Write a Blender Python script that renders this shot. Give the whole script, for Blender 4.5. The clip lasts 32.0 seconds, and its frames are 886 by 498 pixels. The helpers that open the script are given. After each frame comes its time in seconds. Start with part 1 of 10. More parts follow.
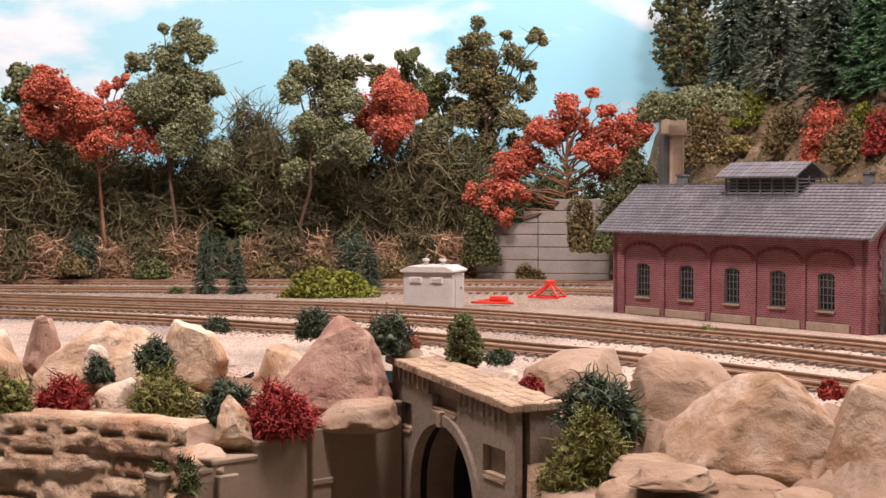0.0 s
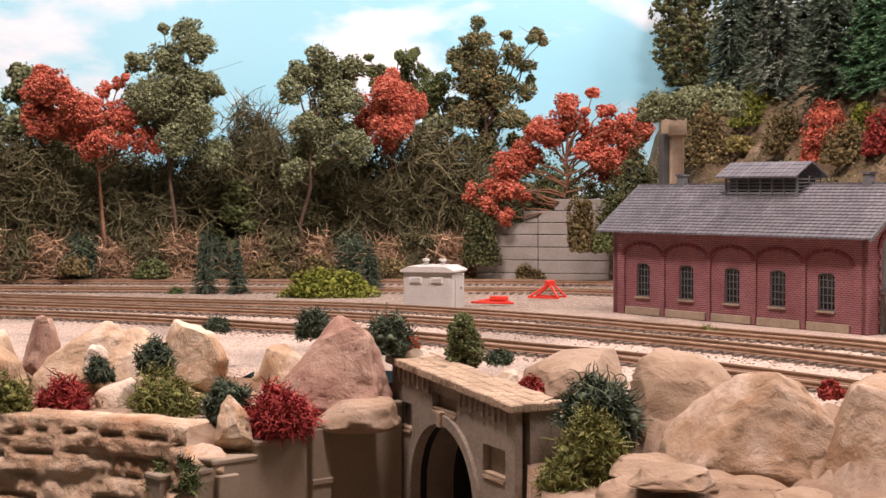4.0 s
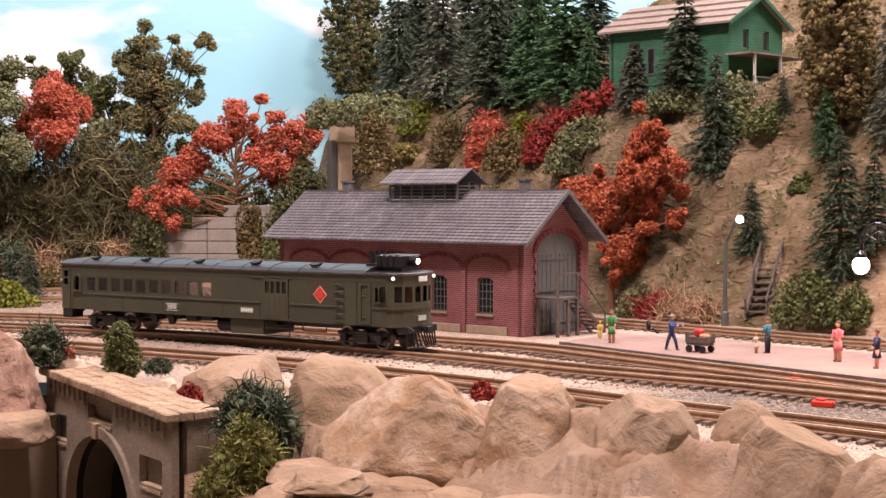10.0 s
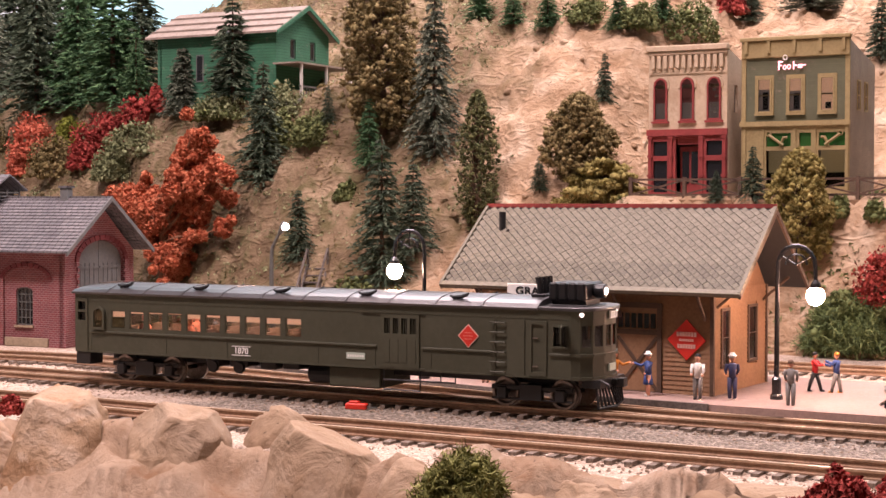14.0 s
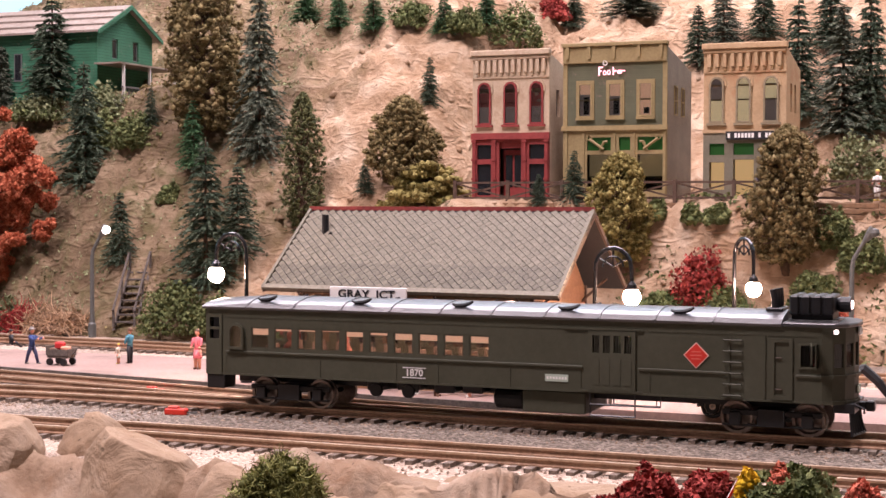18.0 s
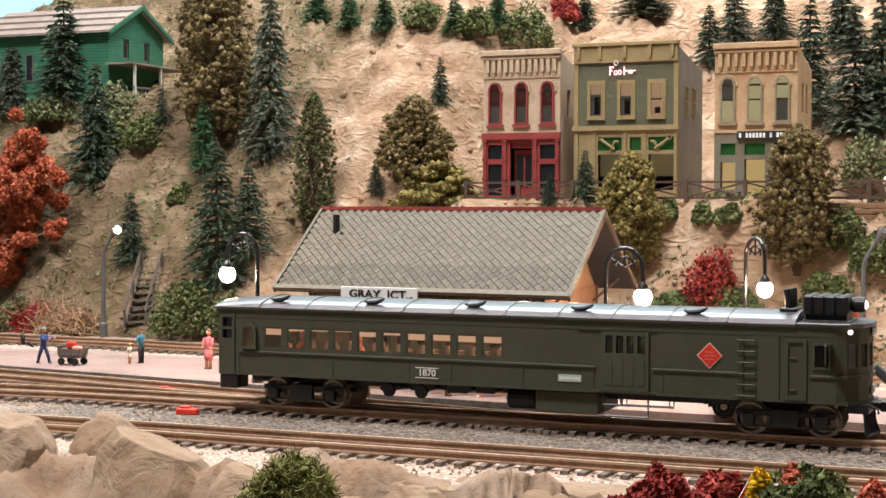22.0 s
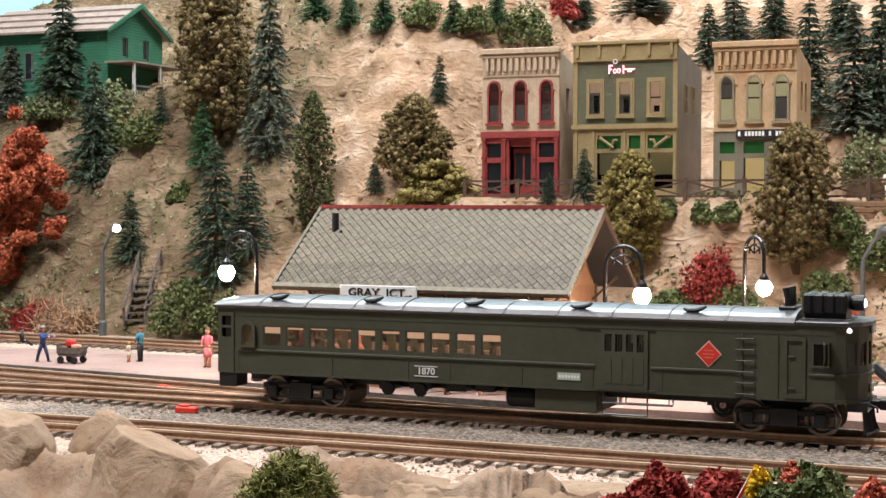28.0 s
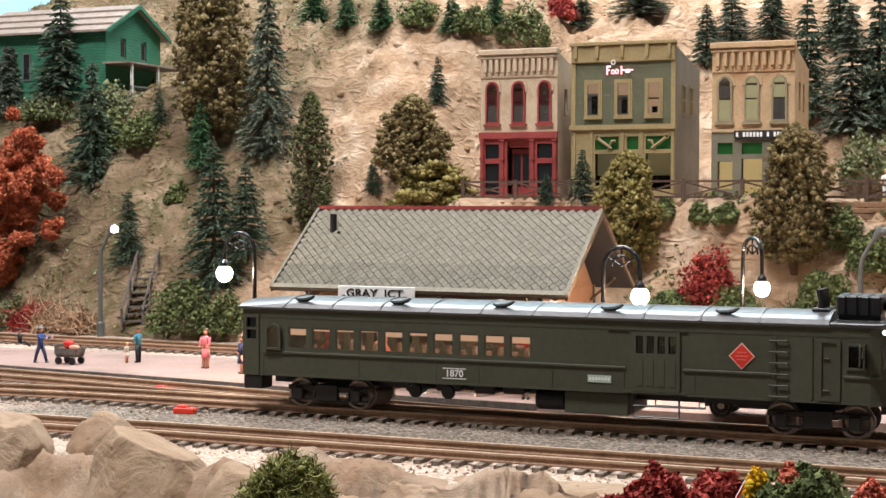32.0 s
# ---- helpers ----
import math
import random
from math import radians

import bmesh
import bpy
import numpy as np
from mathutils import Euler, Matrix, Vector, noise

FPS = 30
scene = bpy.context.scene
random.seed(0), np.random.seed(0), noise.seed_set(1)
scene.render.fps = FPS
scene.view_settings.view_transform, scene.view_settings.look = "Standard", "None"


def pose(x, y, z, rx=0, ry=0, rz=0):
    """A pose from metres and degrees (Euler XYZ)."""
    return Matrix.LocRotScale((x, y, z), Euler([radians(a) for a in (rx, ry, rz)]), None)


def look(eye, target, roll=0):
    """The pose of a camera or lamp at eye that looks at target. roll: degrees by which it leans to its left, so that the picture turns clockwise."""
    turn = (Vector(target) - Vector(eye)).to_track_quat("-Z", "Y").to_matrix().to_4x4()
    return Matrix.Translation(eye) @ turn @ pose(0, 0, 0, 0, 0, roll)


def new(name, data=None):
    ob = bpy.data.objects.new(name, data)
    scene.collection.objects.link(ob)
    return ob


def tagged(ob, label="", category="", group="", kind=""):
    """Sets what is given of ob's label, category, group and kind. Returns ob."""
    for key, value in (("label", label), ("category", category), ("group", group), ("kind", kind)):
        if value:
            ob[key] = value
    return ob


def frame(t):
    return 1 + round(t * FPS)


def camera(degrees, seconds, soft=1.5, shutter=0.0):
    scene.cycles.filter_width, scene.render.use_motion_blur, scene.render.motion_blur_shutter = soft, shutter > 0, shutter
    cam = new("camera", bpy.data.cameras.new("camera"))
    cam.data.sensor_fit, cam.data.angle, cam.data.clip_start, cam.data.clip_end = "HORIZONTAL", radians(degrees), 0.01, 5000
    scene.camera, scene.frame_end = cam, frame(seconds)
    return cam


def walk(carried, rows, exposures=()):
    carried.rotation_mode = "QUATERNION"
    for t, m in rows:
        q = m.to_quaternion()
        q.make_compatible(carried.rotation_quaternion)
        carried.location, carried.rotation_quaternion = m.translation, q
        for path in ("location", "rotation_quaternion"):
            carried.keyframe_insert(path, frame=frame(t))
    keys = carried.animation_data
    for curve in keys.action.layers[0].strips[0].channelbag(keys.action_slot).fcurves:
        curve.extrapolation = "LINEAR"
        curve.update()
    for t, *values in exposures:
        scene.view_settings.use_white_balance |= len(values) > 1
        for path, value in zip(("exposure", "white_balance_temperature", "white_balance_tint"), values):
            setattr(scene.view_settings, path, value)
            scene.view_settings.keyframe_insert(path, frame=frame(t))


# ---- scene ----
# ---- camera: a tripod pan, the lens a little ahead of the pivot ----
LENS, PIVOT, HEIGHT = 32.551, 0.0386, 0.0812
PAN = [  # seconds, yaw, pitch
    (0.0, 0.00, -2.23), (3.5, 0.00, -2.23), (4.8, 0.00, -2.23), (5.5, -0.05, -2.22), (6.0, -0.74, -2.19),
    (6.5, -1.70, -2.18), (7.0, -2.63, -2.16), (7.5, -4.15, -2.13), (8.0, -4.60, -2.14), (8.5, -5.55, -2.12),
    (9.0, -7.84, -2.08), (9.5, -9.96, -2.04), (10.0, -12.08, -2.01), (10.5, -14.25, -1.97), (11.0, -16.99, -1.92),
    (11.5, -19.58, -1.88), (12.0, -21.96, -1.84), (12.5, -24.19, -1.81), (13.0, -25.20, -1.79), (13.5, -26.90, -1.75),
    (14.0, -28.40, -1.72), (14.5, -30.59, -1.67), (15.0, -32.55, -1.64), (15.5, -34.08, -1.60), (17.5, -34.75, -1.60),
    (18.0, -34.72, -1.60), (18.5, -34.60, -1.60), (19.0, -34.54, -1.60), (20.0, -34.45, -1.60), (21.0, -34.39, -1.60),
    (22.0, -34.33, -1.60), (24.0, -34.33, -1.60), (25.5, -34.33, -1.63), (28.0, -34.36, -1.66), (31.0, -34.36, -1.64),
    (31.5, -34.36, -1.63), (32.0, -34.43, -1.63),
]
cam = camera(LENS, 32.0)


def pan_row(yaw, pitch):
    y, p = radians(yaw), radians(pitch)
    eye = Vector((-math.sin(y) * PIVOT, math.cos(y) * PIVOT, HEIGHT))
    way = Vector((-math.sin(y) * math.cos(p), math.cos(y) * math.cos(p), math.sin(p)))
    return look(eye, eye + way, -0.1308 + -0.4379 * y)


# the film's own drift of exposure and white balance
EXPOSURES = [(0.0, -.10, 6750, 15), (8.0, -.09, 6950, 18), (10.0, -.06, 7050, 21), (12.0, .01, 7150, 22), (13.5, .07, 7100, 22), (15.0, .07, 6650, 26),
             (18.0, .06, 6400, 19), (19.0, .04, 6300, 10), (21.0, .04, 6250, -2), (24.0, .05, 6050, -3), (32.0, .05, 6000, -5)]
walk(cam, [(t, pan_row(y, p)) for t, y, p in PAN], EXPOSURES)

# ---- light: a room with ceiling lamps over the layout ----
world = bpy.data.worlds.new("room_air")
world.use_nodes = True
scene.world = world
world.node_tree.nodes["Background"].inputs[0].default_value = (1.0, 0.93, 0.88, 1)
world.node_tree.nodes["Background"].inputs[1].default_value = 0.04


def ceiling_lamp(x, y, z, tx, ty, tz, power, sx, sy, color):
    data = bpy.data.lights.new("ceiling_light", "AREA")
    data.shape, data.size, data.size_y, data.energy, data.color = "RECTANGLE", sx, sy, power, color
    ob = new("ceiling_light", data)
    ob.matrix_world = look((x, y, z), (tx, ty, tz))
    return ob


WARM = (1.0, 0.855, 0.87)
ceiling_lamp(-0.34, 0.50, 1.32, -0.12, 1.00, 0.0, 28.0, 0.40, 0.12, WARM)
ceiling_lamp(0.46, 0.34, 1.32, 0.52, 0.62, 0.0, 19.0, 0.40, 0.12, WARM)
ceiling_lamp(0.88, 1.00, 0.80, 0.42, 0.50, 0.0, 16.0, 1.2, 0.30, WARM)

# ---- materials ----
class Mat:
    """A small builder of node materials."""

    def __init__(self, name, rough=0.7, metal=0.0, spec=0.5):
        self.m = bpy.data.materials.new(name)
        self.m.use_nodes = True
        self.t = self.m.node_tree
        self.b = self.t.nodes["Principled BSDF"]
        self.b.inputs["Roughness"].default_value = rough
        self.b.inputs["Metallic"].default_value = metal
        self.b.inputs["Specular IOR Level"].default_value = spec
        self.tc = self.t.nodes.new("ShaderNodeTexCoord").outputs["Object"]

    def node(self, kind, **inputs):
        n = self.t.nodes.new(kind)
        for k, val in inputs.items():
            self.put(n.inputs[k.replace("_", " ")], val)
        return n

    def put(self, sock, val):
        if isinstance(val, bpy.types.NodeSocket):
            self.t.links.new(val, sock)
        else:
            sock.default_value = val

    def noise(self, scale, detail=4.0, rough=0.55, dist=0.0, vec=None):
        n = self.node("ShaderNodeTexNoise", Scale=scale, Detail=detail, Roughness=rough, Distortion=dist)
        self.put(n.inputs["Vector"], vec if vec is not None else self.tc)
        return n.outputs["Fac"]

    def voro(self, scale, feature="F1", out="Distance", vec=None):
        n = self.t.nodes.new("ShaderNodeTexVoronoi")
        n.feature = feature
        n.inputs["Scale"].default_value = scale
        self.put(n.inputs["Vector"], vec if vec is not None else self.tc)
        return n.outputs[out]

    def scaled(self, sx, sy, sz):
        n = self.t.nodes.new("ShaderNodeMapping")
        n.inputs["Scale"].default_value = (sx, sy, sz)
        self.put(n.inputs["Vector"], self.tc)
        return n.outputs["Vector"]

    def ramp(self, fac, stops):
        n = self.t.nodes.new("ShaderNodeValToRGB")
        el = n.color_ramp.elements
        while len(el) < len(stops):
            el.new(0.5)
        for e, (p, c) in zip(el, stops):
            e.position, e.color = p, (*c, 1) if len(c) == 3 else c
        self.put(n.inputs["Fac"], fac)
        return n.outputs["Color"]

    def mix(self, fac, a, b, mode="MIX"):
        n = self.t.nodes.new("ShaderNodeMix")
        n.data_type, n.blend_type = "RGBA", mode
        ins = [s for s in n.inputs if s.enabled]
        self.put(ins[0], fac)
        self.put(ins[1], (*a, 1) if isinstance(a, tuple) and len(a) == 3 else a)
        self.put(ins[2], (*b, 1) if isinstance(b, tuple) and len(b) == 3 else b)
        return [s for s in n.outputs if s.enabled][0]

    def math(self, op, a, b=0.0, c=0.0):
        n = self.t.nodes.new("ShaderNodeMath")
        n.operation = op
        for s, val in zip(n.inputs, (a, b, c)):
            self.put(s, val)
        return n.outputs[0]

    def rand(self):
        return self.t.nodes.new("ShaderNodeObjectInfo").outputs["Random"]

    def island(self):
        return self.t.nodes.new("ShaderNodeNewGeometry").outputs["Random Per Island"]

    def color(self, c):
        self.put(self.b.inputs["Base Color"], (*c, 1) if isinstance(c, tuple) and len(c) == 3 else c)
        return self

    def bump(self, height, strength=0.4, dist=0.001):
        n = self.node("ShaderNodeBump", Strength=strength, Distance=dist)
        self.put(n.inputs["Height"], height)
        self.t.links.new(n.outputs["Normal"], self.b.inputs["Normal"])
        return self

    def rough(self, sock):
        self.put(self.b.inputs["Roughness"], sock)
        return self

    def glow(self, c, strength):
        self.b.inputs["Emission Color"].default_value = (*c, 1)
        self.b.inputs["Emission Strength"].default_value = strength
        return self


def speckled(name, dark, light, scale=900.0, rough=0.8, bump=0.3, dist=0.0006, metal=0.0, spec=0.4, wide=90.0, extra=None):
    """Two tones mixed by a wide and a fine noise, with fine relief."""
    m = Mat(name, rough, metal, spec)
    wide_n, fine_n = m.noise(wide, 3.0), m.noise(scale, 5.0, 0.65)
    f = m.math("MULTIPLY_ADD", fine_n, 0.55, m.math("MULTIPLY", wide_n, 0.45))
    c = m.ramp(f, [(0.36, dark), (0.64, light)])
    if extra:
        c = m.mix(m.ramp(m.noise(wide * 0.6, 6.0, 0.7), [(0.56, (0, 0, 0)), (0.68, (1, 1, 1))]), c, extra)
    m.color(c)
    if bump:
        m.bump(fine_n, bump, dist)
    return m.m


def plain(name, c, rough=0.6, metal=0.0, spec=0.4, vary=0.12, scale=500.0, bump=0.1):
    lo, hi = tuple(v * (1 - vary) for v in c), tuple(min(1, v * (1 + vary)) for v in c)
    return speckled(name, lo, hi, scale, rough, bump, 0.0003, metal, spec, scale * 0.15)


def leafy(name, dark, mid, light, rough=0.85):
    m = Mat(name, rough, 0.0, 0.25)
    f = m.math("MULTIPLY_ADD", m.island(), 0.6, m.math("MULTIPLY", m.noise(140.0, 3.0), 0.4))
    m.color(m.ramp(f, [(0.12, dark), (0.5, mid), (0.85, light)]))
    return m.m


RAIL = speckled("rail_web", (0.206, 0.121, 0.074), (0.398, 0.248, 0.159), 700.0, 0.6, 0.2, metal=0.1)
RAILHEAD = speckled("rail_head", (0.315, 0.205, 0.127), (0.489, 0.349, 0.236), 700.0, 0.40, 0.1, metal=0.2)
TIE = speckled("tie_wood", (0.077, 0.059, 0.048), (0.266, 0.210, 0.165), 900.0, 0.9, 0.5)
BLACK = plain("black_paint", (0.012, 0.012, 0.013), 0.4)


def brickwork(name, c1, c2, mortar, w, h, gap, rough=0.8):
    m = Mat(name, rough, 0.0, 0.3)
    sep = m.node("ShaderNodeSeparateXYZ")
    m.put(sep.inputs[0], m.tc)
    comb = m.node("ShaderNodeCombineXYZ")
    m.put(comb.inputs[0], m.math("ADD", sep.outputs[0], sep.outputs[1]))
    m.put(comb.inputs[1], sep.outputs[2])
    b = m.node("ShaderNodeTexBrick", Scale=1.0, Mortar_Size=gap, Mortar_Smooth=0.2, Brick_Width=w, Row_Height=h, Color1=(*c1, 1), Color2=(*c2, 1), Mortar=(*mortar, 1))
    m.put(b.inputs["Vector"], comb.outputs[0])
    c = m.mix(m.ramp(m.noise(60.0, 4.0), [(0.35, (0, 0, 0)), (0.75, (0.55, 0.55, 0.55))]), b.outputs["Color"], tuple(v * 0.45 for v in c1))
    c = m.mix(m.ramp(m.noise(220.0, 5.0, 0.7), [(0.60, (0, 0, 0)), (0.75, (0.35, 0.35, 0.35))]), c, (0.42, 0.27, 0.25))
    m.color(c).bump(m.math("SUBTRACT", m.noise(1500.0), b.outputs["Fac"]), 0.6, 0.0003)
    return m.m


BRICK = brickwork("brick_red", (0.27, 0.070, 0.075), (0.175, 0.048, 0.058), (0.33, 0.21, 0.21), 0.0030, 0.00120, 0.00020)
BRICKDARK = plain("arch_brick", (0.15, 0.03, 0.035), 0.8, vary=0.3, scale=900)
STONEBASE = speckled("stone_base", (0.25, 0.19, 0.13), (0.38, 0.30, 0.21), 700, 0.9, 0.3)


def shingles(name, dark, light, w, rough=0.7):
    m = Mat(name, rough, 0.0, 0.35)
    f = m.math("MULTIPLY_ADD", m.noise(700.0, 4.0), 0.5, m.math("MULTIPLY", m.noise(70.0, 3.0), 0.5))
    c = m.ramp(f, [(0.36, dark), (0.66, light)])
    sep = m.node("ShaderNodeSeparateXYZ")
    m.put(sep.inputs[0], m.tc)
    comb = m.node("ShaderNodeCombineXYZ", Y=0.5)
    m.put(comb.inputs[0], m.math("ADD", sep.outputs[0], m.math("MULTIPLY", m.rand(), 0.02)))
    b = m.node("ShaderNodeTexBrick", Scale=1.0, Mortar_Size=0.0003, Brick_Width=w, Row_Height=1.0, Color1=(1, 1, 1, 1), Color2=(0.72, 0.74, 0.78, 1), Mortar=(0.35, 0.35, 0.37, 1))
    m.put(b.inputs["Vector"], comb.outputs[0])
    m.color(m.mix(1.0, c, b.outputs["Color"], "MULTIPLY")).bump(m.noise(1200.0), 0.3, 0.0004)
    return m.m


SLATE = shingles("slate_grey", (0.105, 0.100, 0.105), (0.200, 0.190, 0.195), 0.0042)
IRON = plain("window_iron", (0.10, 0.105, 0.10), 0.5)
DOORGREY = speckled("door_grey", (0.105, 0.11, 0.11), (0.16, 0.165, 0.165), 500, 0.6, 0.2)
WOODGREY = speckled("old_wood", (0.06, 0.05, 0.045), (0.17, 0.145, 0.125), 800, 0.85, 0.4)
DARKGLASS = Mat("dark_glass", 0.12, 0.0, 0.6).color((0.012, 0.013, 0.016)).m
DEPOTWOOD = speckled("depot_boards", (0.230, 0.124, 0.065), (0.345, 0.194, 0.105), 700, 0.75, 0.25, 0.0003, wide=40)
DEPOTTRIM = speckled("depot_trim", (0.07, 0.042, 0.028), (0.12, 0.075, 0.048), 700, 0.7, 0.2)
RIDGERED = plain("ridge_red", (0.26, 0.045, 0.04), 0.6, vary=0.25)
WHITE = plain("white_paint", (0.80, 0.79, 0.76), 0.6, vary=0.04)
INK = plain("black_ink", (0.015, 0.015, 0.017), 0.6)
SIGNRED = plain("sign_red", (0.62, 0.035, 0.022), 0.5, vary=0.06)
EMBLEMINK = plain("emblem_ink", (0.70, 0.16, 0.12), 0.6)
SIGNPALE = plain("sign_pale", (0.75, 0.45, 0.38), 0.6)


def diamond_slate():
    m = Mat("diamond_slate", 0.55, 0.0, 0.45)
    c = m.ramp(m.rand(), [(0.0, (0.127, 0.114, 0.083)), (0.5, (0.151, 0.135, 0.099)), (1.0, (0.182, 0.163, 0.121))])
    isl = m.ramp(m.island(), [(0.0, (0.92, 0.92, 0.90)), (1.0, (1.08, 1.08, 1.06))])
    m.color(m.mix(1.0, m.mix(1.0, c, isl, "MULTIPLY"), m.ramp(m.noise(500.0, 4.0), [(0.3, (0.75, 0.75, 0.72)), (0.7, (1.1, 1.1, 1.1))]), "MULTIPLY"))
    m.bump(m.noise(1300.0), 0.3, 0.0003)
    return m.m


DIAMOND = diamond_slate()
SLATEEDGE = plain("slate_gap", (0.030, 0.028, 0.025), 0.8)
OLIVE = speckled("olive_paint", (0.054, 0.055, 0.035), (0.071, 0.071, 0.048), 500, 0.56, 0.08, 0.0002, spec=0.30, wide=40)
ROOFBLACK = speckled("car_roof", (0.028, 0.027, 0.029), (0.044, 0.042, 0.045), 500, 0.34, 0.05, 0.0002, spec=0.9, wide=40)
STEEL = speckled("wheel_steel", (0.16, 0.13, 0.11), (0.34, 0.30, 0.27), 900, 0.35, 0.1, metal=0.8)
CREAM = Mat("window_blind", 0.8).color((0.50, 0.27, 0.18)).glow((1.0, 0.55, 0.36), 0.70).m
CARGLOW = Mat("car_ceiling_lamp", 0.5).color((0.9, 0.8, 0.7)).glow((1.0, 0.60, 0.42), 24.0).m
CARINSIDE = plain("car_inside", (0.20, 0.145, 0.115), 0.7)
HEADLAMP = Mat("headlamp_glass", 0.2).color((0.9, 0.9, 0.9)).glow((1.0, 0.78, 0.72), 7.0).m
MARKERLAMP = Mat("marker_glass", 0.15).color((0.30, 0.28, 0.26)).glow((1.0, 0.80, 0.74), 3.0).m
PLATEGREEN = plain("plate_pale_green", (0.42, 0.50, 0.42), 0.6, vary=0.15)


def clear_glass():
    m = Mat("clear_glass", 0.05)
    t = m.t
    mixer, clear, gloss, fres = t.nodes.new("ShaderNodeMixShader"), t.nodes.new("ShaderNodeBsdfTransparent"), t.nodes.new("ShaderNodeBsdfGlossy"), t.nodes.new("ShaderNodeFresnel")
    gloss.inputs["Roughness"].default_value, fres.inputs["IOR"].default_value = 0.06, 1.45
    clear.inputs["Color"].default_value = (0.86, 0.86, 0.84, 1)
    t.links.new(fres.outputs[0], mixer.inputs[0])
    t.links.new(clear.outputs[0], mixer.inputs[1])
    t.links.new(gloss.outputs[0], mixer.inputs[2])
    t.links.new(mixer.outputs[0], t.nodes["Material Output"].inputs["Surface"])
    return m.m


GLASS = clear_glass()
SKIN = plain("doll_pink", (0.62, 0.24, 0.18), 0.6)
ROOMPAINT = plain("room_paint", (0.55, 0.52, 0.48), 0.9, vary=0.05, scale=20)


def sky_paint():
    m = Mat("backdrop_paint", 0.9, 0.0, 0.1)
    v = m.scaled(1.0, 1.0, 2.2)
    n = m.noise(4.6, 5.0, 0.55, 0.2, v)
    base = m.ramp(m.noise(1.5, 2.0, 0.5, 0.0, v), [(0.3, (0.26, 0.57, 0.68)), (0.7, (0.37, 0.66, 0.73))])
    c = m.mix(m.ramp(n, [(0.51, (0, 0, 0)), (0.66, (0.92, 0.92, 0.92))]), base, (0.80, 0.79, 0.79))
    m.color(c)
    return m.m


SKY = sky_paint()


def bench_gravel():
    """Pale sand, fine grey ballast between the two front tracks, brown cinders in the yard."""
    m = Mat("bench_gravel", 0.95, 0.0, 0.3)
    grain = m.voro(900.0, "F1", "Color")
    sep = m.node("ShaderNodeSeparateColor")
    m.put(sep.inputs[0], grain)
    tone = m.ramp(m.math("MULTIPLY_ADD", sep.outputs[0], 0.7, m.math("MULTIPLY", m.noise(1800.0, 3.0), 0.3)), [(0.1, (0.33, 0.245, 0.185)), (0.55, (0.51, 0.40, 0.315)), (0.95, (0.70, 0.57, 0.47))])
    grey = m.ramp(sep.outputs[1], [(0.1, (0.095, 0.078, 0.062)), (0.6, (0.205, 0.170, 0.136)), (0.95, (0.36, 0.305, 0.25))])
    cinder = m.ramp(sep.outputs[2], [(0.1, (0.125, 0.090, 0.065)), (0.6, (0.294, 0.225, 0.169)), (0.95, (0.537, 0.431, 0.338))])
    at = m.node("ShaderNodeSeparateXYZ")
    m.put(at.inputs[0], m.tc)
    drift = m.math("MULTIPLY_ADD", m.noise(26.0, 4.0), 0.05, -0.025)
    across = m.math("ADD", m.math("MULTIPLY_ADD", at.outputs[0], 0.8387, m.math("MULTIPLY", at.outputs[1], 0.5446)), m.math("MULTIPLY", drift, 0.5))
    along_u = m.math("ADD", m.math("MULTIPLY_ADD", at.outputs[0], 0.5446, m.math("MULTIPLY", at.outputs[1], -0.8387)), m.math("MULTIPLY", drift, 6.0))
    band = m.ramp(m.math("MULTIPLY_ADD", across, 8.0, -3.5), [(0.36, (0, 0, 0)), (0.44, (1, 1, 1)), (0.95, (1, 1, 1)), (1.0, (0.1, 0.1, 0.1))])
    reach = m.ramp(m.math("MULTIPLY_ADD", along_u, 6.0, 3.0), [(0.15, (0, 0, 0)), (0.75, (1, 1, 1))])
    back = m.math("MULTIPLY_ADD", m.math("ADD", at.outputs[1], m.math("MULTIPLY", drift, 2.0)), 12.0, -12.0)
    yard = m.ramp(back, [(0.2, (0, 0, 0)), (0.75, (0.85, 0.85, 0.85))])
    c = m.mix(m.ramp(m.noise(9.0, 3.0), [(0.48, (0, 0, 0)), (0.62, (0.6, 0.6, 0.6))]), tone, grey)
    c = m.mix(m.mix(1.0, band, reach, "MULTIPLY"), c, grey)
    c = m.mix(yard, c, cinder)
    m.color(c)
    m.bump(m.math("SUBTRACT", m.noise(900.0), m.voro(900.0)), 0.9, 0.0012)
    return m.m


BALLAST = bench_gravel()


def foam(name, dark, mid, light, scale=1100.0):
    """Ground foam or fibre foliage: tone by clump, by height of the grain and by a wide noise."""
    m = Mat(name, 0.95, 0.0, 0.15)
    grain = m.noise(scale, 5.0, 0.7)
    f = m.math("MULTIPLY_ADD", m.island(), 0.34, m.math("MULTIPLY_ADD", grain, 0.46, m.math("MULTIPLY", m.noise(45.0, 3.0), 0.30)))
    m.color(m.ramp(f, [(0.30, dark), (0.55, mid), (0.80, light)]))
    m.bump(grain, 0.5, 0.0012)
    return m.m


